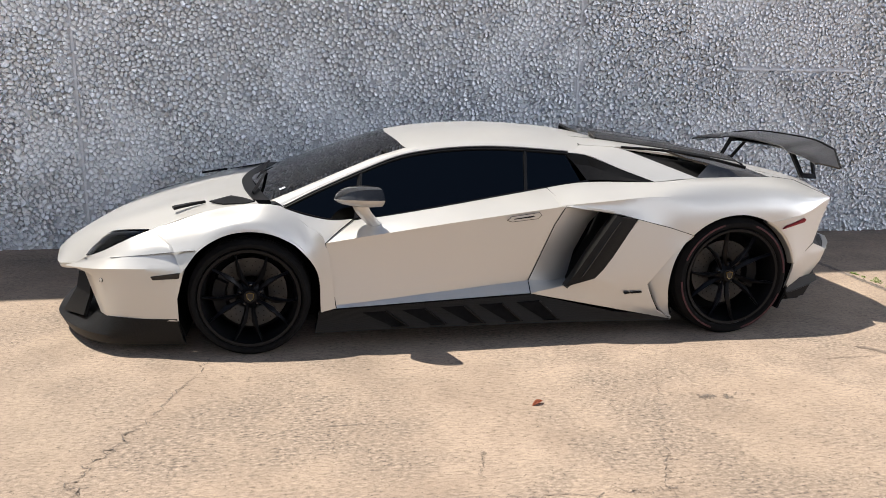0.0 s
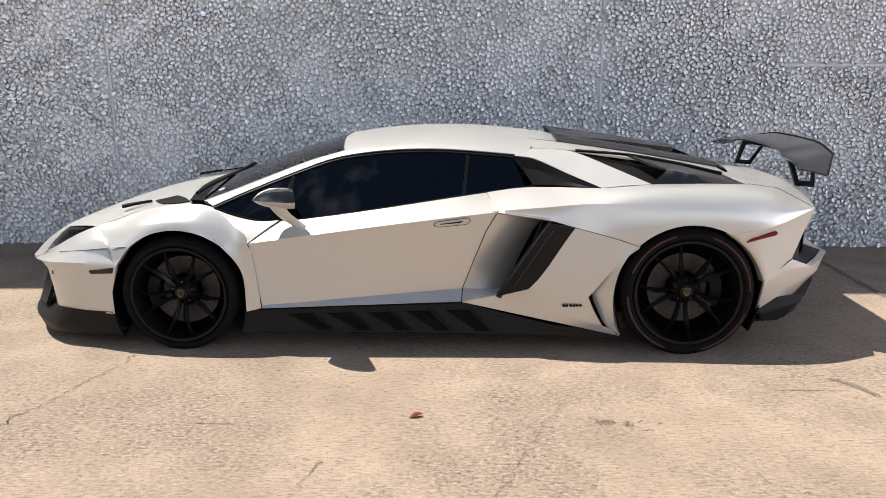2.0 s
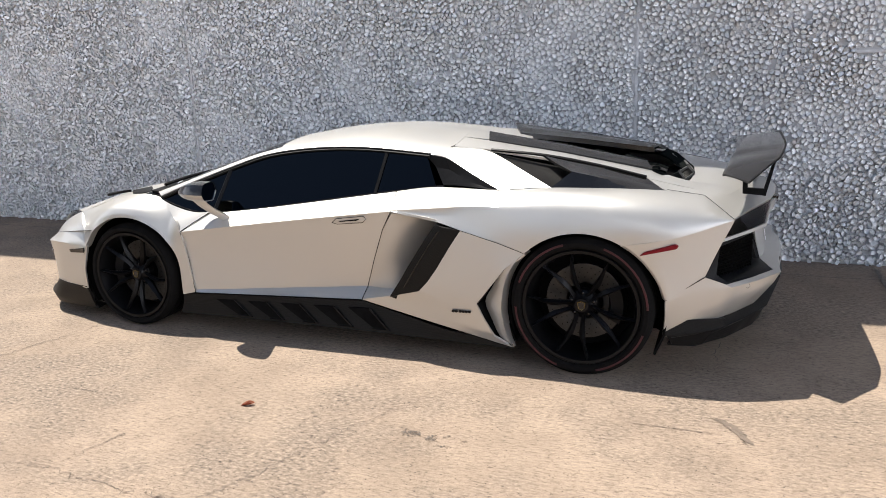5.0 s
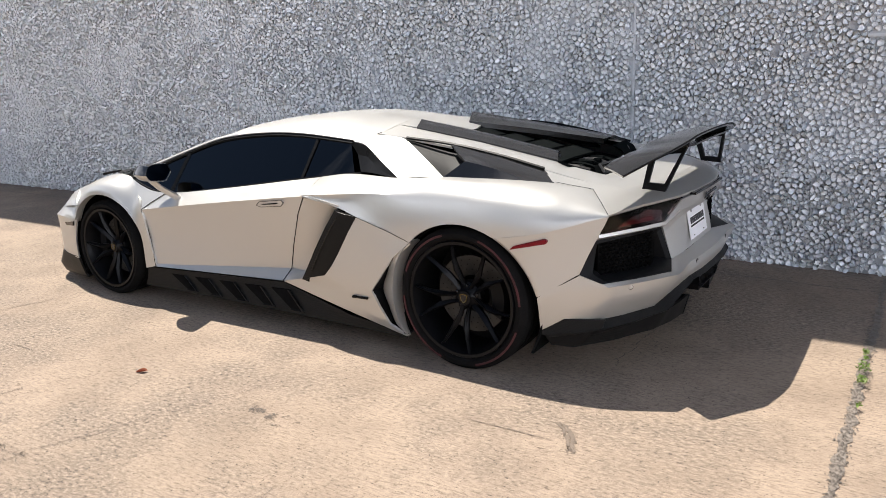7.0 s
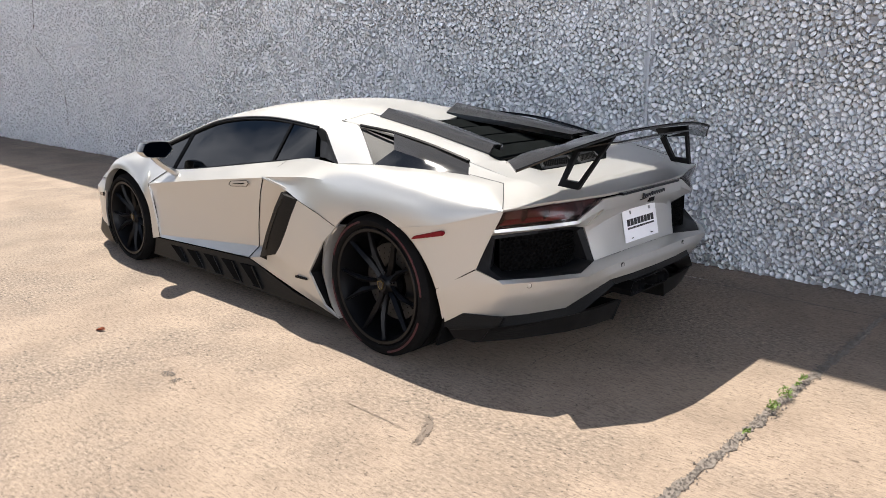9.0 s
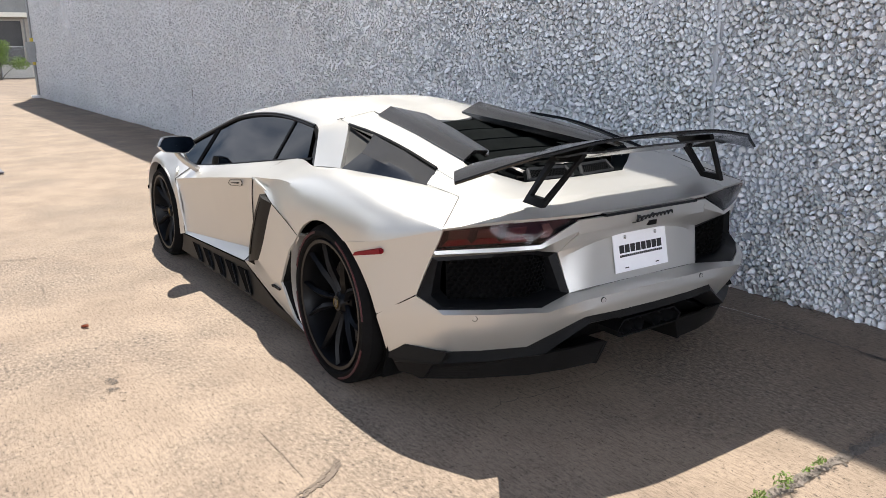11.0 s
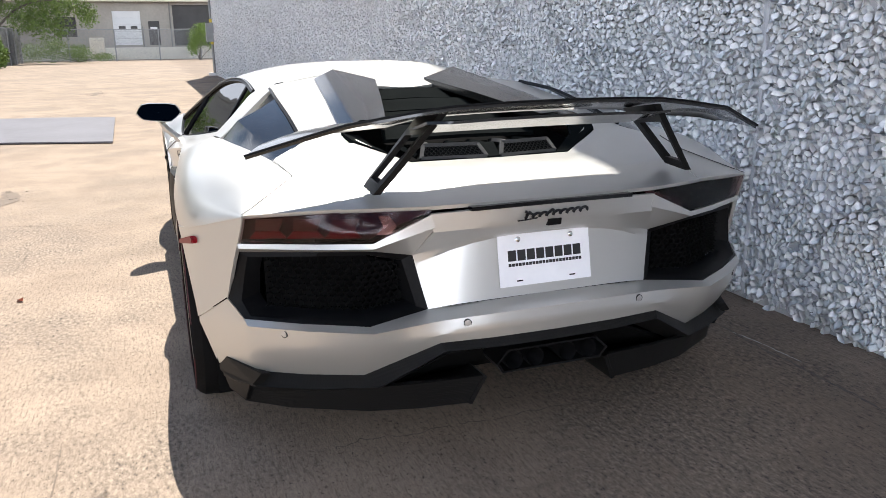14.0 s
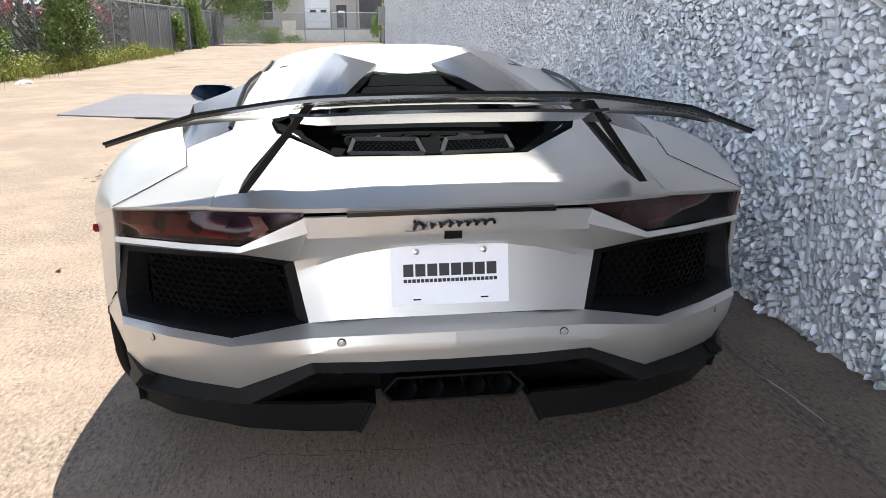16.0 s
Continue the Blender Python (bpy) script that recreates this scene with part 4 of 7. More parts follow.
# tail: lights, grilles, panel
solid("tail_gap", [(0.876, 0.26, 0.796), (0.884, 0, 0.800), (0.884, -0.001, 0.800), (0.884, 0, 0.788), (0.876, 0.26, 0.785)], (-0.03, 0, 0), car, GLOSS_BLACK, "black line under the deck edge")
for s in (-1, 1):
    lamp = panel("tail_light", [
        [(0.668, 0.856, 0.774), (0.745, 0.62, 0.783), (0.80, 0.47, 0.787), (0.834, 0.365, 0.790)],
        [(0.650, 0.862, 0.735), (0.75, 0.64, 0.742), (0.815, 0.50, 0.745), (0.834, 0.366, 0.782)],
        [(0.630, 0.872, 0.700), (0.745, 0.66, 0.703), (0.808, 0.527, 0.707), (0.833, 0.367, 0.776)],
    ], car, LENS, "smoked tail light with dim red segments", nu=4, nv=2, su=False, sv=False, thick=0.006, sides=(s,))[0]
    panel("lamp_body", [
        [(0.62, 0.85, 0.772), (0.70, 0.62, 0.782), (0.76, 0.47, 0.786), (0.80, 0.37, 0.788)],
        [(0.59, 0.865, 0.70), (0.70, 0.66, 0.704), (0.765, 0.527, 0.708), (0.80, 0.37, 0.774)],
    ], lamp, LAMP_BACK, nu=3, nv=2, su=False, sides=(s,))
    for k in range(3):
        a = 0.82 - 0.098 * k
        x = 0.655 + 0.042 * k
        panel("lamp_segment", [
            [(x, a, 0.765), (x + 0.03, a - 0.07, 0.768)],
            [(x - 0.005, a + 0.005, 0.735), (x + 0.03, a - 0.055, 0.735)],
        ], lamp, AMBER, "amber tail light segment", nu=2, nv=1, thick=0.006, sides=(s,))
        panel("lamp_segment", [
            [(x - 0.005, a + 0.005, 0.730), (x + 0.03, a - 0.055, 0.733)],
            [(x - 0.02, a + 0.02, 0.708), (x + 0.028, a - 0.075, 0.712)],
        ], lamp, SMOKE_RED, "red tail light segment", nu=2, nv=1, thick=0.006, sides=(s,))
    panel("reverse_lamp", [
        [(0.785, 0.505, 0.775), (0.795, 0.475, 0.775)],
        [(0.79, 0.49, 0.745), (0.80, 0.455, 0.745)],
        [(0.785, 0.51, 0.722), (0.797, 0.475, 0.722)],
    ], lamp, SILVER, "clear reversing lamp", nu=1, nv=1, thick=0.006, su=False, sv=False, sides=(s,))
# strip between lamps and grilles, and the tail panel with its plate recess
panel("tail_strip", [
    [(0.630, 0.874, 0.696), (0.748, 0.66, 0.700), (0.814, 0.527, 0.704), (0.838, 0.367, 0.776)],
    [(0.635, 0.872, 0.682), (0.755, 0.66, 0.686), (0.818, 0.527, 0.690), (0.840, 0.355, 0.74)],
    [(0.60, 0.868, 0.664), (0.71, 0.66, 0.669), (0.785, 0.517, 0.674), (0.765, 0.398, 0.646)],
], car, PAINT, "white pearl strip under the tail light", nu=4, nv=2, su=False, sv=False)
whole("tail_panel", [
    [(0.880, 0, 0.788), (0.870, 0.2, 0.786), (0.838, 0.368, 0.778)],
    [(0.872, 0, 0.735), (0.862, 0.2, 0.732), (0.836, 0.36, 0.725)],
    [(0.850, 0, 0.705), (0.835, 0.2, 0.698), (0.765, 0.400, 0.646)],
    [(0.800, 0, 0.690), (0.800, 0.23, 0.672), (0.772, 0.395, 0.62)],
    [(0.815, 0, 0.60), (0.812, 0.26, 0.59), (0.786, 0.382, 0.555)],
    [(0.832, 0, 0.505), (0.828, 0.26, 0.503), (0.804, 0.368, 0.490)],
], car, PAINT, "white pearl tail panel", nu=3, nv=3, sv=False)
panel("grille_surround", [
    [(0.600, 0.868, 0.664), (0.71, 0.66, 0.669), (0.783, 0.517, 0.674), (0.757, 0.401, 0.646), (0.803, 0.369, 0.489), (0.855, 0.552, 0.482), (0.76, 0.72, 0.478), (0.648, 0.872, 0.478), (0.558, 0.905, 0.517), (0.58, 0.882, 0.60), (0.600, 0.868, 0.664)],
    [(0.615, 0.848, 0.650), (0.705, 0.67, 0.656), (0.765, 0.530, 0.660), (0.745, 0.428, 0.630), (0.785, 0.398, 0.496), (0.832, 0.55, 0.489), (0.75, 0.72, 0.485), (0.655, 0.855, 0.486), (0.605, 0.872, 0.520), (0.610, 0.858, 0.60), (0.615, 0.848, 0.650)],
    [(0.58, 0.80, 0.640), (0.64, 0.66, 0.645), (0.69, 0.54, 0.648), (0.69, 0.45, 0.62), (0.72, 0.42, 0.505), (0.75, 0.55, 0.500), (0.68, 0.70, 0.497), (0.61, 0.80, 0.50), (0.58, 0.815, 0.53), (0.58, 0.81, 0.60), (0.58, 0.80, 0.640)],
], car, BLACK, "dark rear grille surround", nu=1, nv=2, su=False, sv=False, thick=0.008, heart=np.array((0.3, 0, 0.56)))
panel("rear_grille", [
    [(0.60, 0.80, 0.642), (0.66, 0.66, 0.646), (0.71, 0.54, 0.648), (0.72, 0.45, 0.62)],
    [(0.60, 0.80, 0.50), (0.68, 0.68, 0.498), (0.74, 0.55, 0.501), (0.72, 0.42, 0.505)],
], car, DARK, "dark honeycomb backing", nu=2, nv=2, su=False)
# honeycomb bars, one mesh a side
for s in (-1, 1):
    vs, fs = [], []
    for i in range(17):
        for j in range(9):
            w = 0.44 + 0.022 * i + (0.011 if j % 2 else 0)
            z = 0.505 + 0.0165 * j
            if w > 0.80 or (w < 0.5 and z > 0.625):
                continue
            x = float(np.interp(w, (0.42, 0.55, 0.68, 0.80), (0.735, 0.76, 0.695, 0.615)))
            for a in (90, 210, 330):
                c, d = math.cos(radians(a)), math.sin(radians(a))
                p, q = Vector((x, s * w, z)), Vector((x, s * (w + 0.0125 * c), z + 0.0125 * d))
                n = Vector((0, -s * d, c)) * 0.0016
                k = len(vs)
                vs += [p - n, p + n, q + n, q - n]
                vs += [v - Vector((0.012, 0, 0)) for v in vs[k:k + 4]]
                fs += [[k, k + 1, k + 2, k + 3], [k, k + 4, k + 5, k + 1], [k + 1, k + 5, k + 6, k + 2], [k + 2, k + 6, k + 7, k + 3], [k + 3, k + 7, k + 4, k]]
    tagged(raw("honeycomb_mesh", vs, fs, DARK, car, "black honeycomb mesh"), kind="stuff")

# rear bumper
UPPER = [(0.392, 0.985, 0.415), (0.556, 0.908, 0.515), (0.650, 0.874, 0.478), (0.76, 0.722, 0.479), (0.860, 0.557, 0.482), (0.803, 0.369, 0.490), (0.832, 0.20, 0.503), (0.832, 0.0, 0.505)]
EDGE = [(0.392, 0.986, 0.400), (0.52, 0.925, 0.450), (0.674, 0.867, 0.463), (0.798, 0.721, 0.470), (0.896, 0.558, 0.473), (0.890, 0.358, 0.482), (0.910, 0.20, 0.490), (0.918, 0.0, 0.492)]
FACE = [(0.391, 0.965, 0.33), (0.52, 0.915, 0.36), (0.656, 0.861, 0.395), (0.780, 0.721, 0.405), (0.868, 0.558, 0.418), (0.900, 0.358, 0.445), (0.915, 0.20, 0.455), (0.922, 0.0, 0.456)]
HEM = [(0.386, 0.940, 0.243), (0.492, 0.919, 0.307), (0.60, 0.845, 0.293), (0.69, 0.712, 0.295), (0.784, 0.559, 0.306), (0.889, 0.359, 0.415), (0.905, 0.20, 0.415), (0.91, 0.0, 0.415)]
for s in (-1, 1):
    panel("rear_bumper", [UPPER, EDGE, FACE, HEM], car, PAINT, "white pearl rear bumper half", nu=4, nv=3, su=False, sv=False, sides=(s,))
    for x, w, z in ((0.750, 0.783, 0.452), (0.909, 0.285, 0.470)):
        tilt = Matrix.Translation((x - 0.003, s * (w - (0.004 if w > 0.5 else 0)), z)) @ Vector((1.0, s * (1.3 if w > 0.5 else 0.08), -0.1)).to_track_quat("Y", "Z").to_matrix().to_4x4()
        sensor = turned("parking_sensor", [(-0.012, 0.0095), (-0.001, 0.0095), (0.0, 0.0075), (0.0, 0.0)], PAINT, car, "white parking sensor in a dark ring", 20)
        sensor.matrix_basis = tilt
        turned("sensor_ring", [(-0.012, 0.0118), (-0.001, 0.0118), (-0.001, 0.0105), (-0.004, 0.0095)], EDGE_GREY, sensor, "dark sensor ring", 20)
ribbon("shut_line", [(0.392, 0.987, 0.415), (0.556, 0.910, 0.516)], 0.0032, car, DARK, "dark bumper gap", smooth=False, depth=0.003)

# diffuser
panel("diffuser_lip", [
    [(0.392, 0.930, 0.240), (0.49, 0.905, 0.296), (0.60, 0.847, 0.293), (0.69, 0.714, 0.296), (0.784, 0.562, 0.307), (0.889, 0.361, 0.416), (0.905, 0.20, 0.416), (0.91, 0.0, 0.416)],
    [(0.42, 0.930, 0.215), (0.53, 0.895, 0.235), (0.64, 0.856, 0.260), (0.742, 0.70, 0.268), (0.845, 0.53, 0.289), (0.908, 0.352, 0.396), (0.922, 0.20, 0.392), (0.928, 0.0, 0.392)],
    [(0.42, 0.90, 0.20), (0.50, 0.88, 0.20), (0.60, 0.83, 0.22), (0.71, 0.68, 0.235), (0.79, 0.51, 0.255), (0.82, 0.33, 0.35), (0.83, 0.20, 0.355), (0.83, 0.0, 0.355)],
], car, CARBON, "satin carbon diffuser lip", nu=3, nv=2, su=False, sv=False, thick=0.014)
solid("diffuser_cap", [(0.386, 0.941, 0.241), (0.492, 0.922, 0.309), (0.655, 0.836, 0.304), (0.652, 0.864, 0.272), (0.52, 0.914, 0.244), (0.386, 0.940, 0.222)], (-0.01, -0.03, -0.008), car, CARBON, "satin carbon cap at the bumper corner", bevel=0.002)
solid("corner_plate", [(0.40, 0.930, 0.222), (0.610, 0.868, 0.255), (0.560, 0.880, 0.182), (0.43, 0.915, 0.172)], (-0.006, -0.016, 0), car, BLACK, "black plate behind the rear wheel", bevel=0.002)
panel("diffuser_blade", [
    [(0.60, 0.85, 0.245), (0.73, 0.70, 0.264), (0.836, 0.53, 0.285), (0.848, 0.38, 0.279), (0.851, 0.215, 0.275)],
    [(0.523, 0.880, 0.166), (0.66, 0.76, 0.183), (0.78, 0.55, 0.188), (0.82, 0.40, 0.188), (0.836, 0.255, 0.187)],
    [(0.40, 0.86, 0.150), (0.42, 0.72, 0.155), (0.45, 0.55, 0.16), (0.47, 0.42, 0.165), (0.48, 0.275, 0.17)],
], car, CARBON, "satin carbon diffuser blade", nu=3, nv=2, su=False, sv=False, thick=0.012)
panel("diffuser_fin", [
    [(0.853, 0.213, 0.275), (0.838, 0.255, 0.185)],
    [(0.50, 0.205, 0.25), (0.48, 0.275, 0.17)],
], car, CARBON, "carbon diffuser fin", nu=2, nv=2, thick=0.012)
whole("diffuser_floor", [
    [(0.80, 0, 0.345), (0.80, 0.3, 0.34), (0.76, 0.52, 0.24)],
    [(0.70, 0, 0.24), (0.70, 0.3, 0.24), (0.66, 0.52, 0.20)],
    [(0.40, 0, 0.17), (0.40, 0.3, 0.17), (0.40, 0.6, 0.16)],
], car, DARK, "dark under-tray", nu=2, nv=2, su=False)
solid("exhaust_surround", [(0.885, 0.0, 0.360), (0.885, 0.15, 0.360), (0.892, 0.188, 0.322), (0.885, 0.165, 0.288), (0.885, 0.0, 0.288), (0.885, 0.0, 0.294), (0.885, 0.161, 0.294), (0.89, 0.180, 0.322), (0.885, 0.146, 0.354), (0.885, 0.0, 0.354)], (-0.12, 0, 0), car, BLACK, "dark exhaust surround")
for w in (-0.125, -0.055, 0.055, 0.125):
    pipe = turned("exhaust_pipe", [(-0.16, 0.026), (0.0, 0.030), (0.004, 0.029), (0.0, 0.027), (-0.14, 0.024), (-0.14, 0.0)], BLACK, car, "black exhaust tip", 24)
    pipe.matrix_basis = pose(0.875, w, 0.322, 0, 0, -90)

# number plate with dealer lettering as plain shapes
plate = new("number_plate")
plate.parent = car
plate.matrix_basis = Matrix.Translation((0.822, 0, 0.612)) @ pose(0, 0, 0, 0, -11, 0)


def on_plate(name, y0, y1, z0, z1, mat, lift, thick, bevel=0.0, label=""):
    return box(name, (lift - thick, y0, z0), (lift, y1, z1), mat, plate, label, bevel)


tagged(on_plate("plate_blank", -0.153, 0.153, -0.077, 0.077, PLATE, 0.0, 0.003, 0.0008), "white dealer plate")
for k in range(8):
    y = -0.122 + 0.031 * k
    on_plate("letter_bar", y, y + 0.026, -0.002, 0.030, INK, 0.0012, 0.001)
for k in range(22):
    y = -0.122 + 0.0112 * k
    on_plate("small_letter_bar", y, y + 0.009, -0.018, -0.009, INK, 0.0012, 0.001)
for y in (-0.088, 0.088):
    ob = turned("plate_bolt", [(-0.002, 0.009), (0.004, 0.008), (0.006, 0.004), (0.006, 0.0)], CHROME, plate, "plate bolt", 16)
    ob.matrix_basis = pose(0, y, 0.062, 0, 0, -90)
    on_plate("plate_slot", y - 0.010, y + 0.010, -0.064, -0.060, BLACK, 0.001, 0.001)
# looping script emblem under the deck edge, as one plain stroke, and the camera square
loops = []
for k in range(67):
    u = k / 66
    a = 2 * math.pi * 9.5 * u
    tall = 2.0 if k < 7 else 1.5 if 27 < k < 33 else 1.0
    z = 0.0056 * tall * math.cos(a) + 0.004 * (tall - 1)
    loops.append((0.8832, -0.106 + 0.208 * u + 0.0045 * math.sin(a) + 0.45 * z, 0.7575 + z + 0.008 * u))
ribbon("script_emblem", loops, 0.0075, car, GLOSS_BLACK, "dark script emblem", n=2, sides=(1,), depth=0.004)
ribbon("script_tail", [(0.8815, -0.122, 0.7465), (0.8825, -0.095, 0.7475), (0.8825, -0.06, 0.751)], 0.004, car, GLOSS_BLACK, "dark flourish of the script emblem", n=4, sides=(1,), depth=0.003)
solid("camera_square", [(0.874, -0.022, 0.722), (0.877, -0.022, 0.742), (0.877, 0.022, 0.742), (0.874, 0.022, 0.722)], (-0.02, 0, 0), car, BLACK, "black rear camera square", sides=(1,))

# rear wing on two stands
SPAN = (0, 0.12, 0.24, 0.33, 0.365, 0.43, 0.60, 0.69, 1)
FORE = [(0.662, 1.040), (0.661, 1.039), (0.659, 1.036), (0.655, 1.031), (0.650, 1.025), (0.638, 1.009), (0.625, 0.996), (0.612, 0.985), (0.604, 0.970)]
AFT = [(0.885, 1.078), (0.885, 1.077), (0.885, 1.075), (0.884, 1.071), (0.882, 1.067), (0.877, 1.059), (0.85, 1.033), (0.80, 1.004), (0.721, 0.952)]
tail_wing = whole("tail_wing", [[(a[0] + (b[0] - a[0]) * f, (0.765 + 0.08 * f) if w == 1 else w, a[1] + (b[1] - a[1]) * f + rise * (0.4 if w < 0.45 else 1.0) * (0.5 if w == 1 else 1)) for a, b, w in zip(FORE, AFT, SPAN)] for f, rise in ((0, 0), (0.12, 0.014), (0.45, 0.014), (0.75, 0.008), (1, 0))], car, CARBON_GLOSS, "carbon rear wing", nu=2, nv=2, su=False, thick=0.009, heart=np.array((0.75, 0, 0.6)))
ribbon("wing_lip", [(a[0] + 0.003, 0.845 if w == 1 else w, a[1] + 0.002) for a, w in zip(AFT, SPAN)], 0.006, car, BLACK, "black trailing lip of the wing", n=2, smooth=False, depth=0.007)
whole("wing_flap", [
    [(0.765, 0, 1.004), (0.758, 0.20, 1.002), (0.750, 0.32, 1.000), (0.72, 0.385, 1.004)],
    [(0.83, 0, 1.026), (0.83, 0.20, 1.024), (0.825, 0.32, 1.020), (0.80, 0.385, 1.020)],
    [(0.885, 0, 1.041), (0.884, 0.20, 1.039), (0.88, 0.32, 1.035), (0.865, 0.385, 1.036)],
], car, CARBON_GLOSS, "lower carbon blade between the wing stands", nu=3, nv=3, su=False, thick=0.008, heart=np.array((0.8, 0, 0.6)))
for s in (-1, 1):
    stand = []
    for x0, x1, w0, w1 in ((0.69, 0.80, 0.50, 0.38),):
        A, B, C, D = (0.700, 0.50, 0.846), (0.805, 0.50, 0.838), (0.865, 0.325, 1.055), (0.690, 0.335, 1.030)
        inset = [(0.722, 0.482, 0.872), (0.795, 0.482, 0.868), (0.835, 0.372, 0.998), (0.720, 0.378, 0.985)]
    bm = bmesh.new()
    for lift in (0.0, 0.022):
        ring = [bm.verts.new((x, s * (w + lift), z)) for x, w, z in (A, B, C, D)]
        hole = [bm.verts.new((x, s * (w + lift), z)) for x, w, z in inset]
        stand.append((ring, hole))
    for (r0, h0) in stand:
        for i in range(4):
            j = (i + 1) % 4
            bm.faces.new((r0[i], r0[j], h0[j], h0[i]))
    for i in range(4):
        j = (i + 1) % 4
        bm.faces.new((stand[0][0][i], stand[0][0][j], stand[1][0][j], stand[1][0][i]))
        bm.faces.new((stand[0][1][i], stand[0][1][j], stand[1][1][j], stand[1][1][i]))
    bmesh.ops.recalc_face_normals(bm, faces=bm.faces)
    part("wing_stand", bm, CARBON, car, "open carbon wing stand")

# mirrors
for s in (-1, 1):
    arm = panel("mirror_arm", [
        [(-2.10, 0.905, 0.685), (-2.155, 0.985, 0.755), (-2.18, 1.02, 0.80)],
        [(-2.06, 0.925, 0.672), (-2.115, 1.00, 0.745), (-2.14, 1.03, 0.80)],
        [(-2.02, 0.91, 0.685), (-2.075, 0.985, 0.755), (-2.10, 1.02, 0.80)],
        [(-2.06, 0.89, 0.70), (-2.115, 0.97, 0.765), (-2.14, 1.00, 0.81)],
        [(-2.10, 0.905, 0.685), (-2.155, 0.985, 0.755), (-2.18, 1.02, 0.80)],
    ], car, PAINT, "white mirror arm", nu=3, nv=3, thick=0.004, sides=(s,), heart=np.array((-2.12, s * 0.96, 0.745)))[0]
    # a wedge: black shell above the crease, white below it, glass facing back
    UP = ((-0.128, -0.010), (-0.098, 0.040), (0.0, 0.053), (0.085, 0.050), (0.118, 0.0))
    DOWN = ((0.118, 0.0), (0.085, -0.036), (0.0, -0.050), (-0.07, -0.056), (-0.128, -0.010))
    ring = lambda x, k, dz, shape: [(x + 0.35 * k * a, 1.02 + k * a, 0.850 + dz + k * b) for a, b in shape]
    hull = lambda shape: [ring(-2.27, 0.06, -0.008, shape), ring(-2.24, 0.50, -0.004, shape), ring(-2.18, 0.9, 0, shape), ring(-2.11, 1.03, 0, shape), ring(-2.065, 1.0, 0, shape)]
    for name, rows, mat, text in (
        ("mirror_cap", hull(UP), CARBON_GLOSS, "gloss carbon mirror cap"),
        ("mirror_belly", hull(DOWN), PAINT, "white underside of the mirror"),
        ("mirror_glass", [ring(-2.070, k, 0, UP + DOWN[1:]) for k in (0.95, 0.4, 0.02)], MIRROR, "dark bluish mirror glass"),
    ):
        panel(name, rows, car, mat, text, nu=2, nv=2, thick=0.004, sides=(s,), heart=np.array((-2.16, s * 1.02, 0.850)))

# cabin
whole("dashboard", [
    [(-2.55, 0, 0.80), (-2.53, 0.4, 0.795), (-2.48, 0.72, 0.77)],
    [(-2.15, 0, 0.80), (-2.15, 0.4, 0.795), (-2.15, 0.72, 0.76)],
    [(-2.02, 0, 0.72), (-2.02, 0.4, 0.70), (-2.02, 0.72, 0.66)],
    [(-2.02, 0, 0.45), (-2.02, 0.4, 0.45), (-2.02, 0.72, 0.45)],
], car, LEATHER, "dark dashboard", nu=3, nv=3)
for s in (-1, 1):
    panel("seat", [
        [(-1.95, 0.18, 0.46), (-1.95, 0.4, 0.44), (-1.95, 0.62, 0.46)],
        [(-1.50, 0.17, 0.46), (-1.50, 0.4, 0.43), (-1.50, 0.63, 0.46)],
        [(-1.33, 0.20, 0.72), (-1.30, 0.4, 0.70), (-1.33, 0.60, 0.72)],
        [(-1.20, 0.28, 0.90), (-1.18, 0.4, 0.90), (-1.20, 0.52, 0.90)],
        [(-1.15, 0.32, 1.00), (-1.13, 0.4, 1.00), (-1.15, 0.48, 1.00)],
    ], car, LEATHER, "dark leather seat", nu=4, nv=5, thick=0.09, sides=(s,), heart=np.array((-1.2, s * 0.4, 0.2)))
whole("bulkhead", [
    [(-1.0, 0, 1.08), (-1.0, 0.3, 1.07), (-1.0, 0.58, 0.99)],
    [(-1.0, 0, 0.45), (-1.0, 0.3, 0.45), (-1.0, 0.74, 0.45)],
], car, DARK, "dark cabin bulkhead", nu=2, nv=2)
wheel_ring = turned("steering_wheel", [(-0.015, 0.165), (0.0, 0.18), (0.015, 0.165), (0.0, 0.15), (-0.015, 0.165)], LEATHER, car, "dark steering wheel", 32)
wheel_ring.matrix_basis = pose(-1.88, -0.38, 0.74, 0, 0, 0) @ pose(0, 0, 0, 0, 0, -90) @ pose(0, 0, 0, 25, 0, 0)

# wheel tubs
for centre, r in (((-2.71, 0.31), 0.40), ((0.005, 0.325), 0.40)):
    g = [[(centre[0] + r * math.cos(radians(a)), w, centre[1] + r * math.sin(radians(a))) for a in range(-30, 211, 15)] for w in (0.60, 0.945)]
    panel("wheel_tub", g, car, DARK, "dark wheel arch liner", nu=1, nv=1, su=False, heart=np.array((centre[0], 0.8, centre[1])))
    panel("tub_wall", [[(centre[0] + r * k * math.cos(radians(a)), 0.60, centre[1] + r * k * math.sin(radians(a))) for a in range(-30, 211, 30)] for k in (0.05, 1.0)], car, DARK, nu=1, nv=1, su=False)


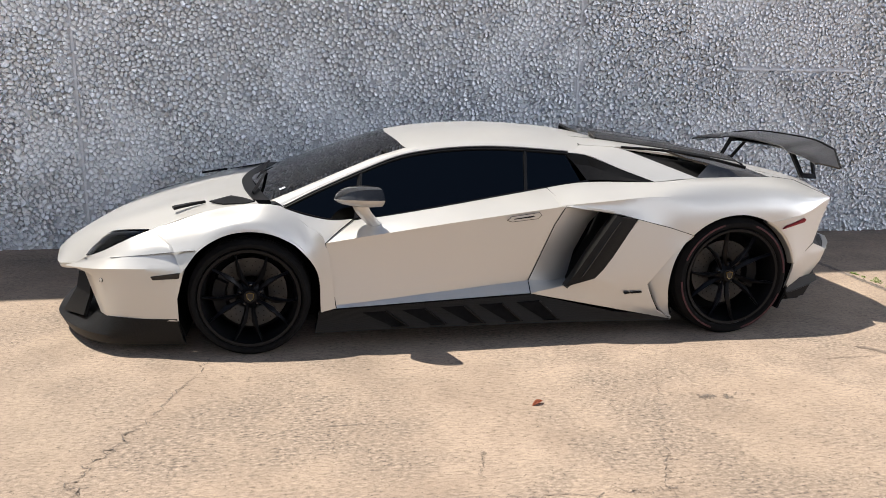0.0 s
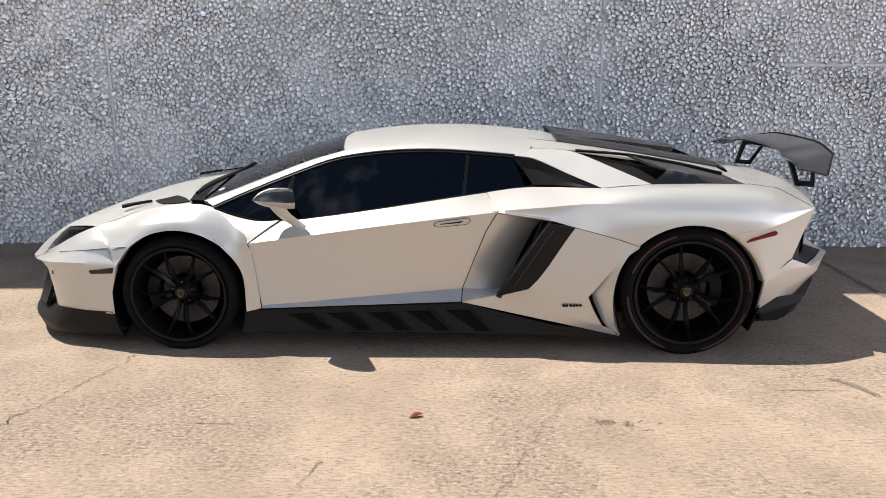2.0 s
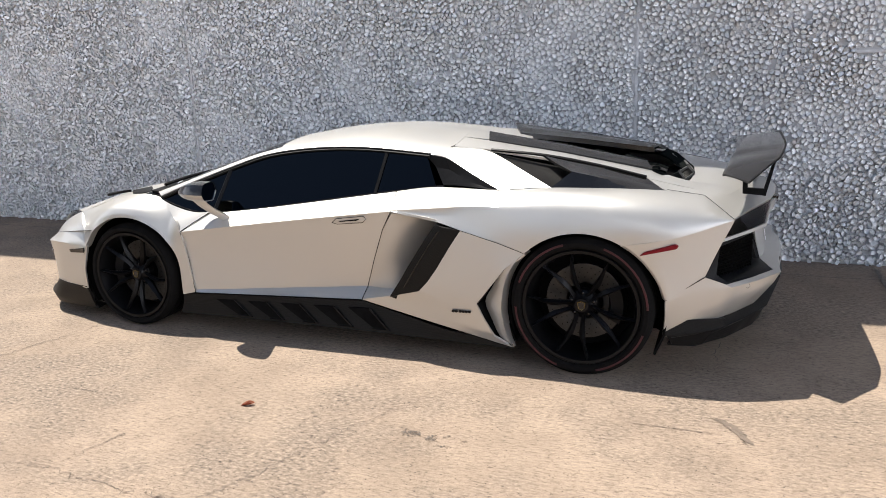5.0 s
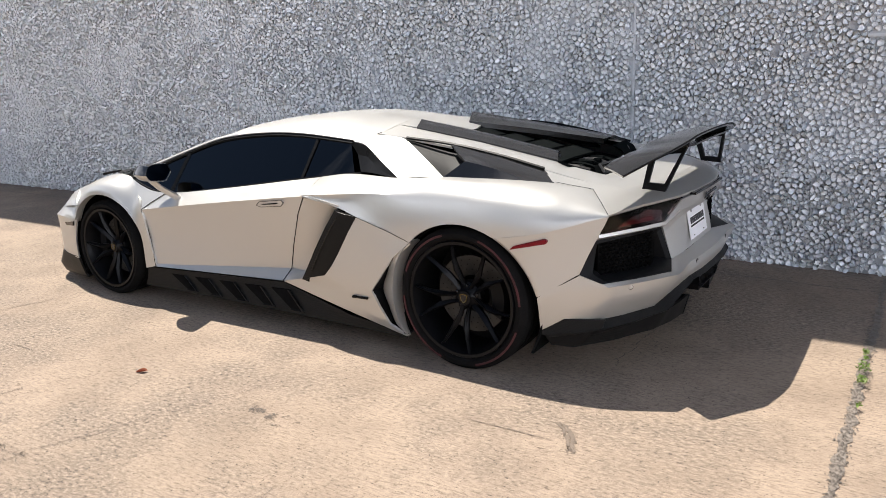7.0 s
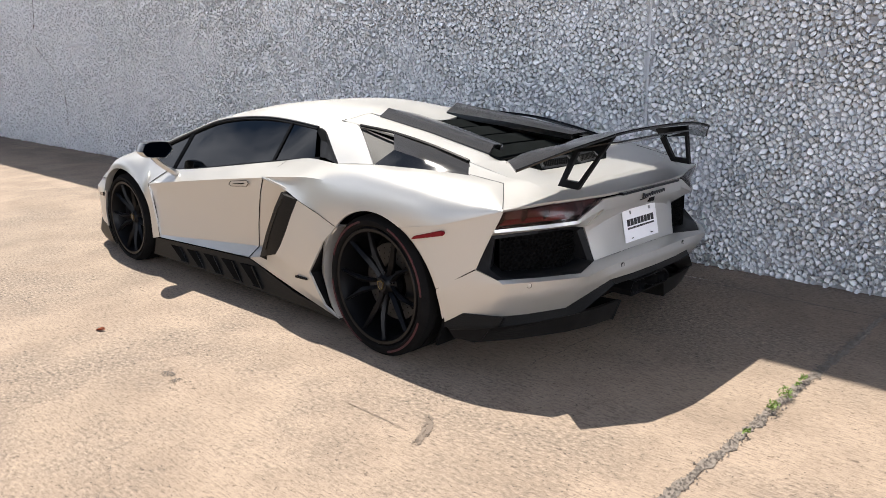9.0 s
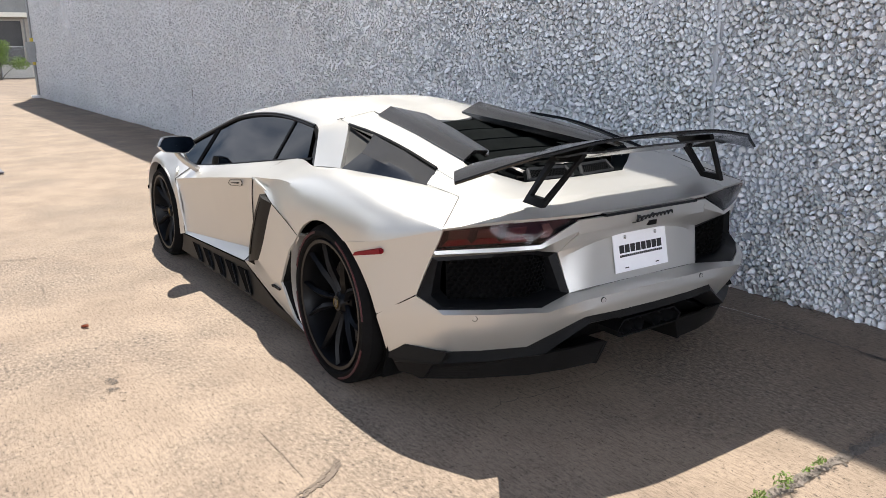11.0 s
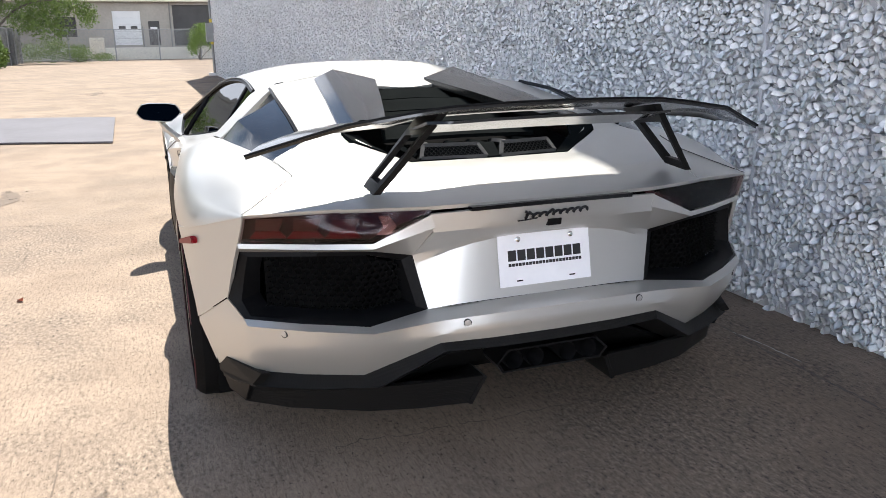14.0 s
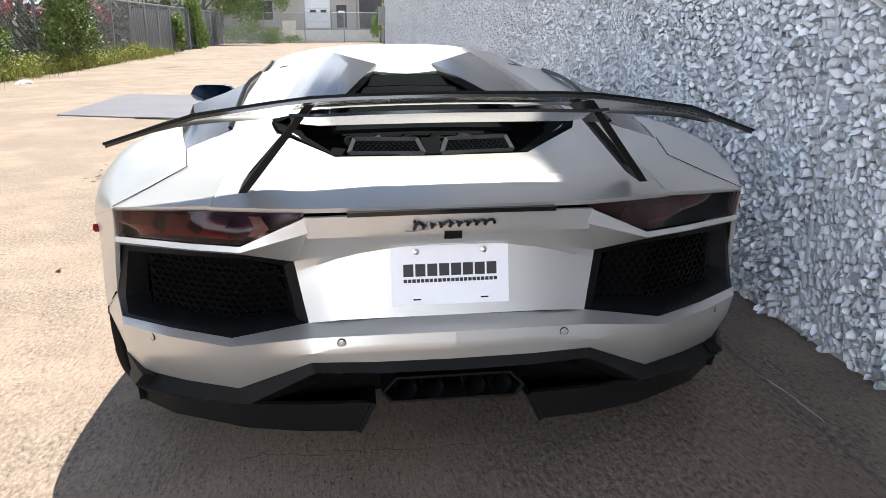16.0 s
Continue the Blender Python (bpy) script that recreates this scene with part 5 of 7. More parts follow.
# wheels: y runs outwards
def wheel_at(place, side, r_tyre, r_rim, width, out):
    wheel = new("wheel")
    wheel.parent = car
    wheel.matrix_basis = Matrix.Translation((place.x, side * out, place.z)) @ pose(0, 0, 0, 0, 0, 0 if side > 0 else 180)
    tagged(wheel, "satin black ten-spoke wheel on a low-profile tyre")
    h = r_tyre - r_rim
    turned("tyre", [(-width + 0.02, r_rim), (-width, r_rim + 0.3 * h), (-width + 0.008, r_rim + 0.75 * h), (-width + 0.03, r_tyre - 0.004), *[(-width * f + e, r_tyre - d) for f in (0.76, 0.58, 0.42, 0.24) for e, d in ((-0.007, 0.001), (-0.006, 0.008), (0.006, 0.008), (0.007, 0.001))], (-0.03, r_tyre - 0.004), (-0.010, r_tyre - 0.018), (-0.001, r_rim + 0.55 * h), (-0.002, r_rim + 0.25 * h), (-0.016, r_rim + 0.004), (-0.03, r_rim - 0.006)], RUBBER, wheel, "black low-profile tyre", 72)
    for k in range(4 if place.x > -1 else 0):
        r0 = r_rim + 0.42 * h
        bm = bmesh.new()
        spans, ring = 16, []
        for i in range(spans + 1):
            a = radians(20 + 90 * k + (55 + 12 * (k % 2)) * i / spans)
            ring.append([bm.verts.new(((r0 + d) * math.cos(a), 0.001 if e else -0.004, (r0 + d) * math.sin(a))) for d, e in ((0, 0), (0.001, 1), (0.010, 1), (0.011, 0))])
        for p, q in zip(ring, ring[1:]):
            for j in range(3):
                bm.faces.new((p[j], p[j + 1], q[j + 1], q[j]))
        bmesh.ops.recalc_face_normals(bm, faces=bm.faces)
        part("sidewall_stripe", bm, RED_MARK, wheel, "worn red sidewall stripe")
    turned("rim", [(-0.016, r_rim + 0.004), (-0.006, r_rim - 0.002), (-0.008, r_rim - 0.016), (-0.028, r_rim - 0.022), (-0.05, r_rim - 0.03), (-width + 0.05, r_rim - 0.035), (-width + 0.03, r_rim)], RIM, wheel, "satin black rim", 72)
    for k in range(10):
        pair = 1 if k % 2 else -1
        base = 72 * (k // 2) + 18 + (45 if place.x > -1 else 40)
        bm = bmesh.new()
        rings = []
        for u, half, y, thick in ((0.0, 0.010, -0.062, 0.03), (0.20, 0.011, -0.048, 0.03), (0.42, 0.0155, -0.030, 0.03), (0.46, 0.0145, -0.028, 0.03), (0.66, 0.0095, -0.021, 0.026), (0.92, 0.006, -0.013, 0.03), (1.0, 0.010, -0.014, 0.03)):
            r = 0.045 + u * (r_rim - 0.054)
            a = radians(base + pair * float(np.interp(u, (0, 0.2, 0.42, 1), (22, 12, 11.5, 17.2))))
            c, n = Vector((math.cos(a), 0, math.sin(a))), Vector((-math.sin(a), 0, math.cos(a)))
            ridge = 0.25 * pair
            rings.append([bm.verts.new(c * r + n * o * half + Vector((0, y + e * thick, 0))) for o, e in ((-1, -0.55), (ridge, 0.0), (1, -0.55), (0.7, -1.2), (-0.7, -1.2))])
        for p, q in zip(rings, rings[1:]):
            for j in range(5):
                bm.faces.new((p[j], p[(j + 1) % 5], q[(j + 1) % 5], q[j]))
        bm.faces.new(rings[0])
        bm.faces.new(list(reversed(rings[-1])))
        bmesh.ops.recalc_face_normals(bm, faces=bm.faces)
        part("spoke", bm, RIM, wheel, angle=20)
    turned("hub", [(-0.12, 0.075), (-0.085, 0.070), (-0.072, 0.050), (-0.056, 0.036), (-0.048, 0.033), (-0.044, 0.0)], RIM, wheel, "black hub", 24)
    for k in range(5):
        bolt = turned("wheel_bolt", [(-0.085, 0.009), (-0.068, 0.009), (-0.066, 0.006), (-0.070, 0.005), (-0.070, 0.0)], GLOSS_BLACK, wheel, "wheel bolt", 8)
        bolt.matrix_basis = pose(0.056 * math.cos(radians(72 * k + 90)), 0, 0.056 * math.sin(radians(72 * k + 90)))
    bm = bmesh.new()
    pts = [(-0.022, 0.018), (0, 0.025), (0.022, 0.018), (0.016, -0.012), (0, -0.026), (-0.016, -0.012)]
    lo = [bm.verts.new((x, -0.045, z)) for x, z in pts]
    hi = [bm.verts.new((x * 0.9, -0.040, z * 0.9)) for x, z in pts]
    mid = [bm.verts.new((x * 0.78, -0.041, z * 0.78)) for x, z in pts]
    for i in range(6):
        j = (i + 1) % 6
        bm.faces.new((lo[i], lo[j], hi[j], hi[i]))
        bm.faces.new((hi[i], hi[j], mid[j], mid[i]))
    bmesh.ops.recalc_face_normals(bm, faces=bm.faces)
    part("centre_cap_rim", bm, GOLD, wheel, "gold edge of the centre cap")
    bm = bmesh.new()
    bm.faces.new([bm.verts.new((x * 0.80, -0.0425, z * 0.80)) for x, z in pts])
    bm.faces.new([bm.verts.new((x * 0.80, -0.046, z * 0.80)) for x, z in reversed(pts)])
    part("centre_cap", bm, GLOSS_BLACK, wheel, "black centre cap")
    disc = turned("brake_disc", [(-0.135, 0.09), (-0.13, 0.10), (-0.13, 0.19), (-0.138, 0.192), (-0.16, 0.19), (-0.16, 0.09)], STEEL, wheel, "drilled grey brake disc", 48)
    for k in range(24):
        for j in range(3):
            a = radians(15 * k + 5 * j)
            r = 0.122 + 0.024 * j
            hole = turned("disc_hole", [(-0.1295, 0.0035), (-0.129, 0.0)], DARK, disc, "", 6)
            hole.matrix_basis = pose(r * math.cos(a), 0, r * math.sin(a))
    bm = bmesh.new()
    prof = []
    for i in range(9):
        a = radians(-28 + 7 * i) if place.x < -1 else radians(152 + 7 * i)
        prof.append([bm.verts.new((r * math.cos(a), y, r * math.sin(a))) for r, y in ((0.125, -0.11), (0.135, -0.085), (0.195, -0.085), (0.205, -0.11), (0.205, -0.17), (0.125, -0.17))])
    for p, q in zip(prof, prof[1:]):
        for j in range(6):
            bm.faces.new((p[j], p[(j + 1) % 6], q[(j + 1) % 6], q[j]))
    bm.faces.new(prof[0])
    bm.faces.new(list(reversed(prof[-1])))
    bmesh.ops.recalc_face_normals(bm, faces=bm.faces)
    part("brake_caliper", bm, BLACK, wheel, "black brake caliper")
    turned("wheel_back", [(-0.22, 0.0), (-0.22, r_rim - 0.03)], DARK, wheel, "", 32)
    return wheel


for side in (-1, 1):
    wheel_at(FRONT, side, 0.317, 0.264, 0.255, 0.992)
    wheel_at(REAR, side, 0.349, 0.284, 0.345, 1.012)

# ---- ground ----
CONCRETE = material("worn concrete", (0.5, 0.4, 0.3), 0.85)
big, mid = spot(CONCRETE, 0.35, 5), spot(CONCRETE, 2.2, 6)
fine = spot(CONCRETE, 55, 8, stretch=(0.7, 1.2, 1), rough=0.72)
pits, sand = spot(CONCRETE, 95, 3, rough=0.6, shift=3.1), spot(CONCRETE, 230, 4, rough=0.75, shift=1.7)
# a smooth tan skin
skin = ramp(CONCRETE, big, (0.3, (0.252, 0.197, 0.147)), (0.5, (0.297, 0.228, 0.169)), (0.7, (0.330, 0.256, 0.193)))
skin = mixed(CONCRETE, "MULTIPLY", 0.55, skin, ramp(CONCRETE, mid, (0.35, (0.62, 0.60, 0.59)), (0.58, (1.04, 1.04, 1.04))))
broom = spot(CONCRETE, 110, 5, stretch=(0.14, 1, 1), rough=0.7, shift=7.7)
skin = mixed(CONCRETE, "MULTIPLY", 0.7, skin, ramp(CONCRETE, broom, (0.35, (0.42, 0.40, 0.38)), (0.46, (1, 1, 1)), (0.66, (1.15, 1.15, 1.14))))
# worn through to grey, gritty aggregate
grit = ramp(CONCRETE, fine, (0.34, (0.072, 0.056, 0.044)), (0.46, (0.172, 0.134, 0.102)), (0.56, (0.255, 0.200, 0.152)), (0.68, (0.37, 0.295, 0.23)))
patch = ramp(CONCRETE, spot(CONCRETE, 0.75, 10, rough=0.68, shift=5.3), (0.47, (0, 0, 0)), (0.60, (0.85, 0.85, 0.85)))
tone = mixed(CONCRETE, "MIX", patch, skin, grit)
tone = mixed(CONCRETE, "MULTIPLY", 0.8, tone, ramp(CONCRETE, fine, (0.33, (0.30, 0.27, 0.25)), (0.42, (0.86, 0.85, 0.84)), (0.55, (1.05, 1.05, 1.05)), (0.7, (1.22, 1.2, 1.18))))
tone = mixed(CONCRETE, "MULTIPLY", 0.85, tone, ramp(CONCRETE, pits, (0.315, (0.12, 0.105, 0.095)), (0.36, (1, 1, 1))))
chips = spot(CONCRETE, 21, 3, stretch=(0.7, 1.2, 1), rough=0.62, shift=11.0)
tone = mixed(CONCRETE, "MULTIPLY", 0.75, tone, ramp(CONCRETE, chips, (0.285, (0.30, 0.265, 0.24)), (0.33, (1, 1, 1))))
tone = mixed(CONCRETE, "MULTIPLY", 0.7, tone, ramp(CONCRETE, sand, (0.33, (0.55, 0.53, 0.51)), (0.5, (1, 1, 1)), (0.68, (1.18, 1.17, 1.15))))
# damp brown grime along the wall's foot, with some of the wall's shade painted in
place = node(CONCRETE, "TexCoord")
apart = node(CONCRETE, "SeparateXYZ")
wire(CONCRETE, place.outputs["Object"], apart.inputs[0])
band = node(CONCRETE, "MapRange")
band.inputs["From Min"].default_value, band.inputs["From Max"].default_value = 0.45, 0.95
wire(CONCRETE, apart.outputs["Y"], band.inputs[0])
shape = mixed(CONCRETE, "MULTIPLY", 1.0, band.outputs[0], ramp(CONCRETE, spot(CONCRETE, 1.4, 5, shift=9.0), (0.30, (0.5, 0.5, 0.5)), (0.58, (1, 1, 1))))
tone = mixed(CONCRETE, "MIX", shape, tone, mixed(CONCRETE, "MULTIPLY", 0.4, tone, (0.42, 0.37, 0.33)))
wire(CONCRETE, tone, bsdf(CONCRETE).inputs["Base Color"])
first = bump(CONCRETE, fine, 0.6, 0.006)
bump(CONCRETE, pits, 0.4, 0.004, first)
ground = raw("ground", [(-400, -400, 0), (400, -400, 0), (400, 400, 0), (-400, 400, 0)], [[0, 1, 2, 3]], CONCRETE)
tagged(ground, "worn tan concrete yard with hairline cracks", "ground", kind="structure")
DIRT = grained("dark dirt in the crack", (0.07, 0.058, 0.048), (0.17, 0.14, 0.115), 30, 0.95)
CHALK = grained("pale scraped concrete", (0.38, 0.36, 0.33), (0.50, 0.48, 0.44), 40, 0.9)
STAIN = grained("brown tar smear", (0.13, 0.10, 0.078), (0.20, 0.158, 0.122), 30, 0.9)
chance = random.Random(7)


def crack(name, points, width, mat, label, wander=0.02, lift=0.003, n=8, ends=0.25, whole_way=False):
    """A ragged flat strip on the ground along a line of x, y."""
    p = spline([(x, y, 0) for x, y in points], n, False)
    keep = []
    drift = Vector((0, 0, 0))
    for i, q in enumerate(p):
        drift = drift * 0.7 + Vector((chance.gauss(0, wander), chance.gauss(0, wander), 0)) * 0.6
        keep.append(Vector(q) + drift)
    verts, faces = [], []
    for i, q in enumerate(keep):
        t = (keep[min(i + 1, len(keep) - 1)] - keep[max(i - 1, 0)]).normalized()
        side = Vector((-t.y, t.x, 0))
        u = i / (len(keep) - 1)
        w = width * chance.uniform(0.35, 1.25) * min(1, ends + 4 * u, ends + 4 * (1 - u))
        verts += [q + side * w / 2 + Vector((0, 0, lift)), q - side * w / 2 + Vector((0, 0, lift))]
        if i and (whole_way or chance.random() > 0.06):
            k = 2 * i
            faces.append([k - 2, k - 1, k + 1, k])
    ob = raw(name, verts, faces, mat, ground, label)
    return ob


crack("crack", [(-2.90, -0.95), (-2.95, -1.107), (-3.054, -1.498), (-3.167, -1.789), (-3.22, -1.951), (-3.257, -2.099), (-3.278, -2.281), (-3.33, -2.6)], 0.0050, DIRT, "dark ragged crack", n=26)
crack("crack", [(-0.397, -1.1), (-0.678, -1.565), (-0.837, -1.872), (-0.937, -2.136), (-1.049, -2.404), (-1.118, -2.566), (-1.2, -2.9)], 0.0028, DIRT, "dark ragged crack", n=26)
crack("crack", [(-1.0, -2.58), (-1.118, -2.566), (-1.32, -2.54), (-1.719, -2.507), (-2.1, -2.48)], 0.0028, DIRT, "dark ragged crack", n=26)
crack("crack", [(-2.372, -1.862), (-2.30, -1.862), (-2.155, -1.877)], 0.0039, DIRT, "short dark crack", 0.008, n=26)
crack("crack", [(-1.794, -2.378), (-1.744, -2.236), (-1.73, -2.15)], 0.0033, DIRT, "short dark crack", 0.012, n=26)
crack("crack", [(0.261, -1.44), (0.476, -1.438), (0.68, -1.442)], 0.0055, STAIN, "thin straight scrape", 0.0012, n=26, whole_way=True)
crack("crack", [(-0.2, -2.2), (0.2, -2.4), (0.5, -2.7)], 0.0022, DIRT, "hairline crack", 0.025, n=26)
crack("crack", [(0.619, -0.8), (0.622, -0.511), (0.631, 0.014), (0.64, 0.5), (0.66, 1.1)], 0.0039, DIRT, "hairline crack", 0.01, n=26)
def smear(centre, length, width, turn, n, mat, label):
    """A patch of many small ragged flecks of tar on the ground."""
    bm = bmesh.new()
    for i in range(n):
        u, v = chance.uniform(-0.5, 0.5) * length, chance.gauss(0, 0.28) * width
        x, y = centre[0] + u * math.cos(turn) - v * math.sin(turn), centre[1] + u * math.sin(turn) + v * math.cos(turn)
        r, k = chance.uniform(0.002, 0.006), chance.uniform(0.4, 1)
        ring = [bm.verts.new((x + r * chance.uniform(0.5, 1.2) * math.cos(a), y + k * r * chance.uniform(0.5, 1.2) * math.sin(a), 0.0025 + 0.000004 * i)) for a in np.linspace(0, 2 * math.pi, 7, endpoint=False)]
        bm.faces.new(ring)
    return part("tar_smear", bm, mat, ground, label)


for shift in (-0.009, 0.0, 0.008):
    crack("tar_smear", [(x + shift, y + 0.6 * shift) for x, y in [(0.631, -1.289), (0.677, -1.323), (0.729, -1.391), (0.758, -1.455), (0.78, -1.505)]], 0.016, STAIN, "brown tar smear", 0.004, 0.0025 + abs(shift) * 0.03, n=12)
smear((-0.556, -1.803), 0.085, 0.036, 0.1, 110, DIRT, "dark tar smear")
smear((-0.459, -1.82), 0.045, 0.045, -0.4, 60, DIRT, "dark tar smear")
smear((-0.40, -1.79), 0.045, 0.014, 0.5, 9, DIRT, "dark tar fleck")
smear((-0.39, -1.875), 0.04, 0.010, 0.1, 8, DIRT, "dark tar fleck")
crack("wall_joint", [(-29.5, 1.24), (-20, 1.23), (-10, 1.22), (-4, 1.22), (0, 1.215), (1.0, 1.185), (1.62, 1.17), (6, 1.18), (15, 1.2)], 0.014, DIRT, "open joint along the foot of the wall", 0.006, n=40, whole_way=True)
crack("pale_scrape", [(0.28, 1.205), (0.46, 1.232), (0.66, 1.235)], 0.007, CHALK, "pale scrape beside the wall joint", 0.002, 0.0045, n=20)
# ---- wall ----
MORTAR = grained("pale grey mortar", (0.44, 0.45, 0.47), (0.64, 0.65, 0.67), 1.2, 0.9, 0.5, fine=30, distance=0.01)
STONE = material("white crushed stone", (0.6, 0.61, 0.62), 0.7)
one = node(STONE, "NewGeometry")
own = ramp(STONE, one.outputs["Random Per Island"], (0.0, (0.84, 0.855, 0.87)), (0.2, (0.90, 0.91, 0.92)), (1.0, (0.94, 0.95, 0.955)))
own = mixed(STONE, "MULTIPLY", 0.3, own, ramp(STONE, spot(STONE, 70, 5), (0.3, (0.6, 0.6, 0.62)), (0.65, (1, 1, 1))))
own = mixed(STONE, "MULTIPLY", 0.22, own, ramp(STONE, spot(STONE, 0.8, 4), (0.35, (0.78, 0.79, 0.8)), (0.6, (1, 1, 1))))
wire(STONE, own, bsdf(STONE).inputs["Base Color"])
bump(STONE, spot(STONE, 160, 4), 0.35, 0.002)
WALL_Y, WALL_X0, WALL_X1, WALL_H = 1.585, -29.7, 16.0, 10.1
wall = box("wall_north", (WALL_X0, WALL_Y, 0), (WALL_X1, WALL_Y + 0.3, WALL_H), MORTAR)
tagged(wall, "tall concrete wall faced with white crushed stone", "wall", kind="structure")
JOINTS = [-0.07 - 4.07 * k for k in range(-3, 8)]
rng = np.random.default_rng(4)


def stone_field(x0, x1, z0, z1, step, sides, skip=None):
    """Angular stones packed edge to edge: each fills its own cell among its neighbours."""
    xs, zs = np.arange(x0, x1, step), np.arange(z0, z1, step * 0.87)
    gx, gz = np.meshgrid(xs, zs)
    gx = gx + (np.arange(len(zs)) % 2)[:, None] * step / 2 + rng.uniform(-0.49, 0.49, gx.shape) * step
    gz = gz + rng.uniform(-0.49, 0.49, gx.shape) * step
    ang = (np.arange(sides) + rng.uniform(-0.3, 0.3, (*gx.shape, sides))) * 2 * np.pi / sides + rng.uniform(0, 6.28, gx.shape)[:, :, None]
    ux, uz = np.cos(ang), np.sin(ang)
    reach = np.full(ang.shape, step * 0.85)
    for dj in (-2, -1, 0, 1, 2):
        for di in (-2, -1, 0, 1, 2):
            if di or dj:
                dx, dz = np.roll(gx, (-dj, -di), (0, 1)) - gx, np.roll(gz, (-dj, -di), (0, 1)) - gz
                d2 = dx * dx + dz * dz
                along = ux * dx[:, :, None] + uz * dz[:, :, None]
                far = np.where((along > 1e-5) & (d2[:, :, None] < 9 * step * step), 0.5 * d2[:, :, None] / np.maximum(along, 1e-5), 9)
                reach = np.minimum(reach, far)
    x, z = gx.ravel(), gz.ravel()
    keep = (z > 0.01) & (x > WALL_X0 + 0.03)
    for j in JOINTS:
        keep &= abs(x - j) > 0.017
    keep &= ~((abs(z - 1.51) < 0.02) & (x > 1.39) & (x < 2.62))
    keep &= rng.random(len(x)) > 0.015
    if skip:
        keep &= ~((x > skip[0]) & (x < skip[1]) & (z > skip[2]) & (z < skip[3]))
    return stones(x[keep], z[keep], step, ang.reshape(-1, sides)[keep], reach.reshape(-1, sides)[keep])


def stones(x, z, step, ang, reach):
    """Corner points and faces of many angular stones on the wall's face."""
    n, sides = ang.shape
    # here and there the mortar has run over the stones
    sunk = np.sin(x * 2.3 + 1.2 * np.sin(z * 2.1)) * np.sin(z * 3.1 + x) + 0.5 * np.sin(x * 7.7 + 2 * np.sin(z * 5.3))
    sunk = np.clip((sunk - 0.28) * 2.2, 0, 1) * rng.uniform(0.55, 1, n)
    flat = np.where((x > 1.39) & (x < 2.62) & (z > 1.5), 0.5, 1.0) * (1 - 0.7 * sunk)
    h = step * rng.uniform(0.32, 1.05, n) * flat
    grow = (rng.uniform(0.945, 1.01, n) + 0.07 * sunk)[:, None]
    u, v = np.cos(ang) * reach * grow, np.sin(ang) * reach * grow
    tilt_u, tilt_v = rng.normal(0, 0.45, (n, 1)), rng.normal(0, 0.45, (n, 1))
    k = rng.uniform(0.80, 0.97, (n, sides))
    top = h[:, None] * rng.uniform(0.72, 1.1, (n, sides)) + 0.004 + (tilt_u * u + tilt_v * v) * k * flat[:, None]
    rings = [np.stack([x[:, None] + u * a, WALL_Y - d, z[:, None] + v * a], 2) for a, d in ((1.0, np.full_like(u, -0.002)), (k, np.maximum(top, 0.002)))]
    # an off-centre peak breaks the crown into facets
    off = rng.uniform(-0.3, 0.3, (2, n))
    peak = np.stack([x + off[0] * u[:, 0] + off[1] * u[:, 2], WALL_Y - np.maximum(top.mean(1) + step * rng.uniform(-0.06, 0.16, n) * flat, 0.002), z + off[0] * v[:, 0] + off[1] * v[:, 2]], 1)
    verts = np.concatenate([rings[0], rings[1], peak[:, None]], 1).reshape(-1, 3)
    base = np.arange(n)[:, None] * (2 * sides + 1)
    i = np.arange(sides)
    j = (i + 1) % sides
    quads = np.stack([base + i, base + sides + i, base + sides + j, base + j], 2).reshape(-1, 4)
    caps = np.stack([base + sides + j, base + sides + i, base + 2 * sides + 0 * i], 2).reshape(-1, 3)
    return verts, quads, caps[:, ::-1]


def stone_mesh(name, verts, quads, caps):
    mesh = bpy.data.meshes.new(name)
    nv, nq, nc, s = len(verts), len(quads), len(caps), caps.shape[1]
    mesh.vertices.add(nv)
    mesh.vertices.foreach_set("co", verts.astype(np.float32).ravel())
    mesh.loops.add(4 * nq + s * nc)
    mesh.loops.foreach_set("vertex_index", np.concatenate([quads.ravel(), caps.ravel()]).astype(np.int32))
    mesh.polygons.add(nq + nc)
    mesh.polygons.foreach_set("loop_start", np.concatenate([np.arange(nq) * 4, 4 * nq + np.arange(nc) * s]).astype(np.int32))
    mesh.update(calc_edges=True)
    mesh.validate()
    return mesh


PICK = (0.93, 1.58, 0.02, 0.62)
for box_of, step, sides in (((-4.6, 4.5, 0.0, 2.7), 0.038, 7), ((-12.5, -4.6, 0.0, 3.4), 0.040, 6), ((WALL_X0, -12.5, 0.0, 4.6), 0.050, 5)):
    ob = new("stone_facing", stone_mesh("stone_facing", *stone_field(*box_of, step, sides, PICK if step < 0.039 else None)))
    ob.data.materials.append(STONE)
    ob.parent = wall
    tagged(ob, "white crushed stone facing", kind="stuff")

# the nearest stones, each a piece of its own
v, q, c = stone_field(PICK[0], PICK[1], PICK[2], PICK[3], 0.038, 7)
v = v.reshape(-1, 15, 3)
RING_QUADS = np.array([[i, 7 + i, 7 + (i + 1) % 7, (i + 1) % 7] for i in range(7)])
RING_CAP = np.array([[14, 7 + i, 7 + (i + 1) % 7] for i in range(7)])
for k in range(len(v)):
    heart_of = Vector([float(a) for a in v[k].mean(0)])
    mesh = stone_mesh("stone", v[k] - np.array(heart_of), RING_QUADS, RING_CAP)
    mesh.materials.append(STONE)
    ob = new("stone", mesh)
    ob.parent = wall
    ob.matrix_basis = Matrix.Translation(heart_of)
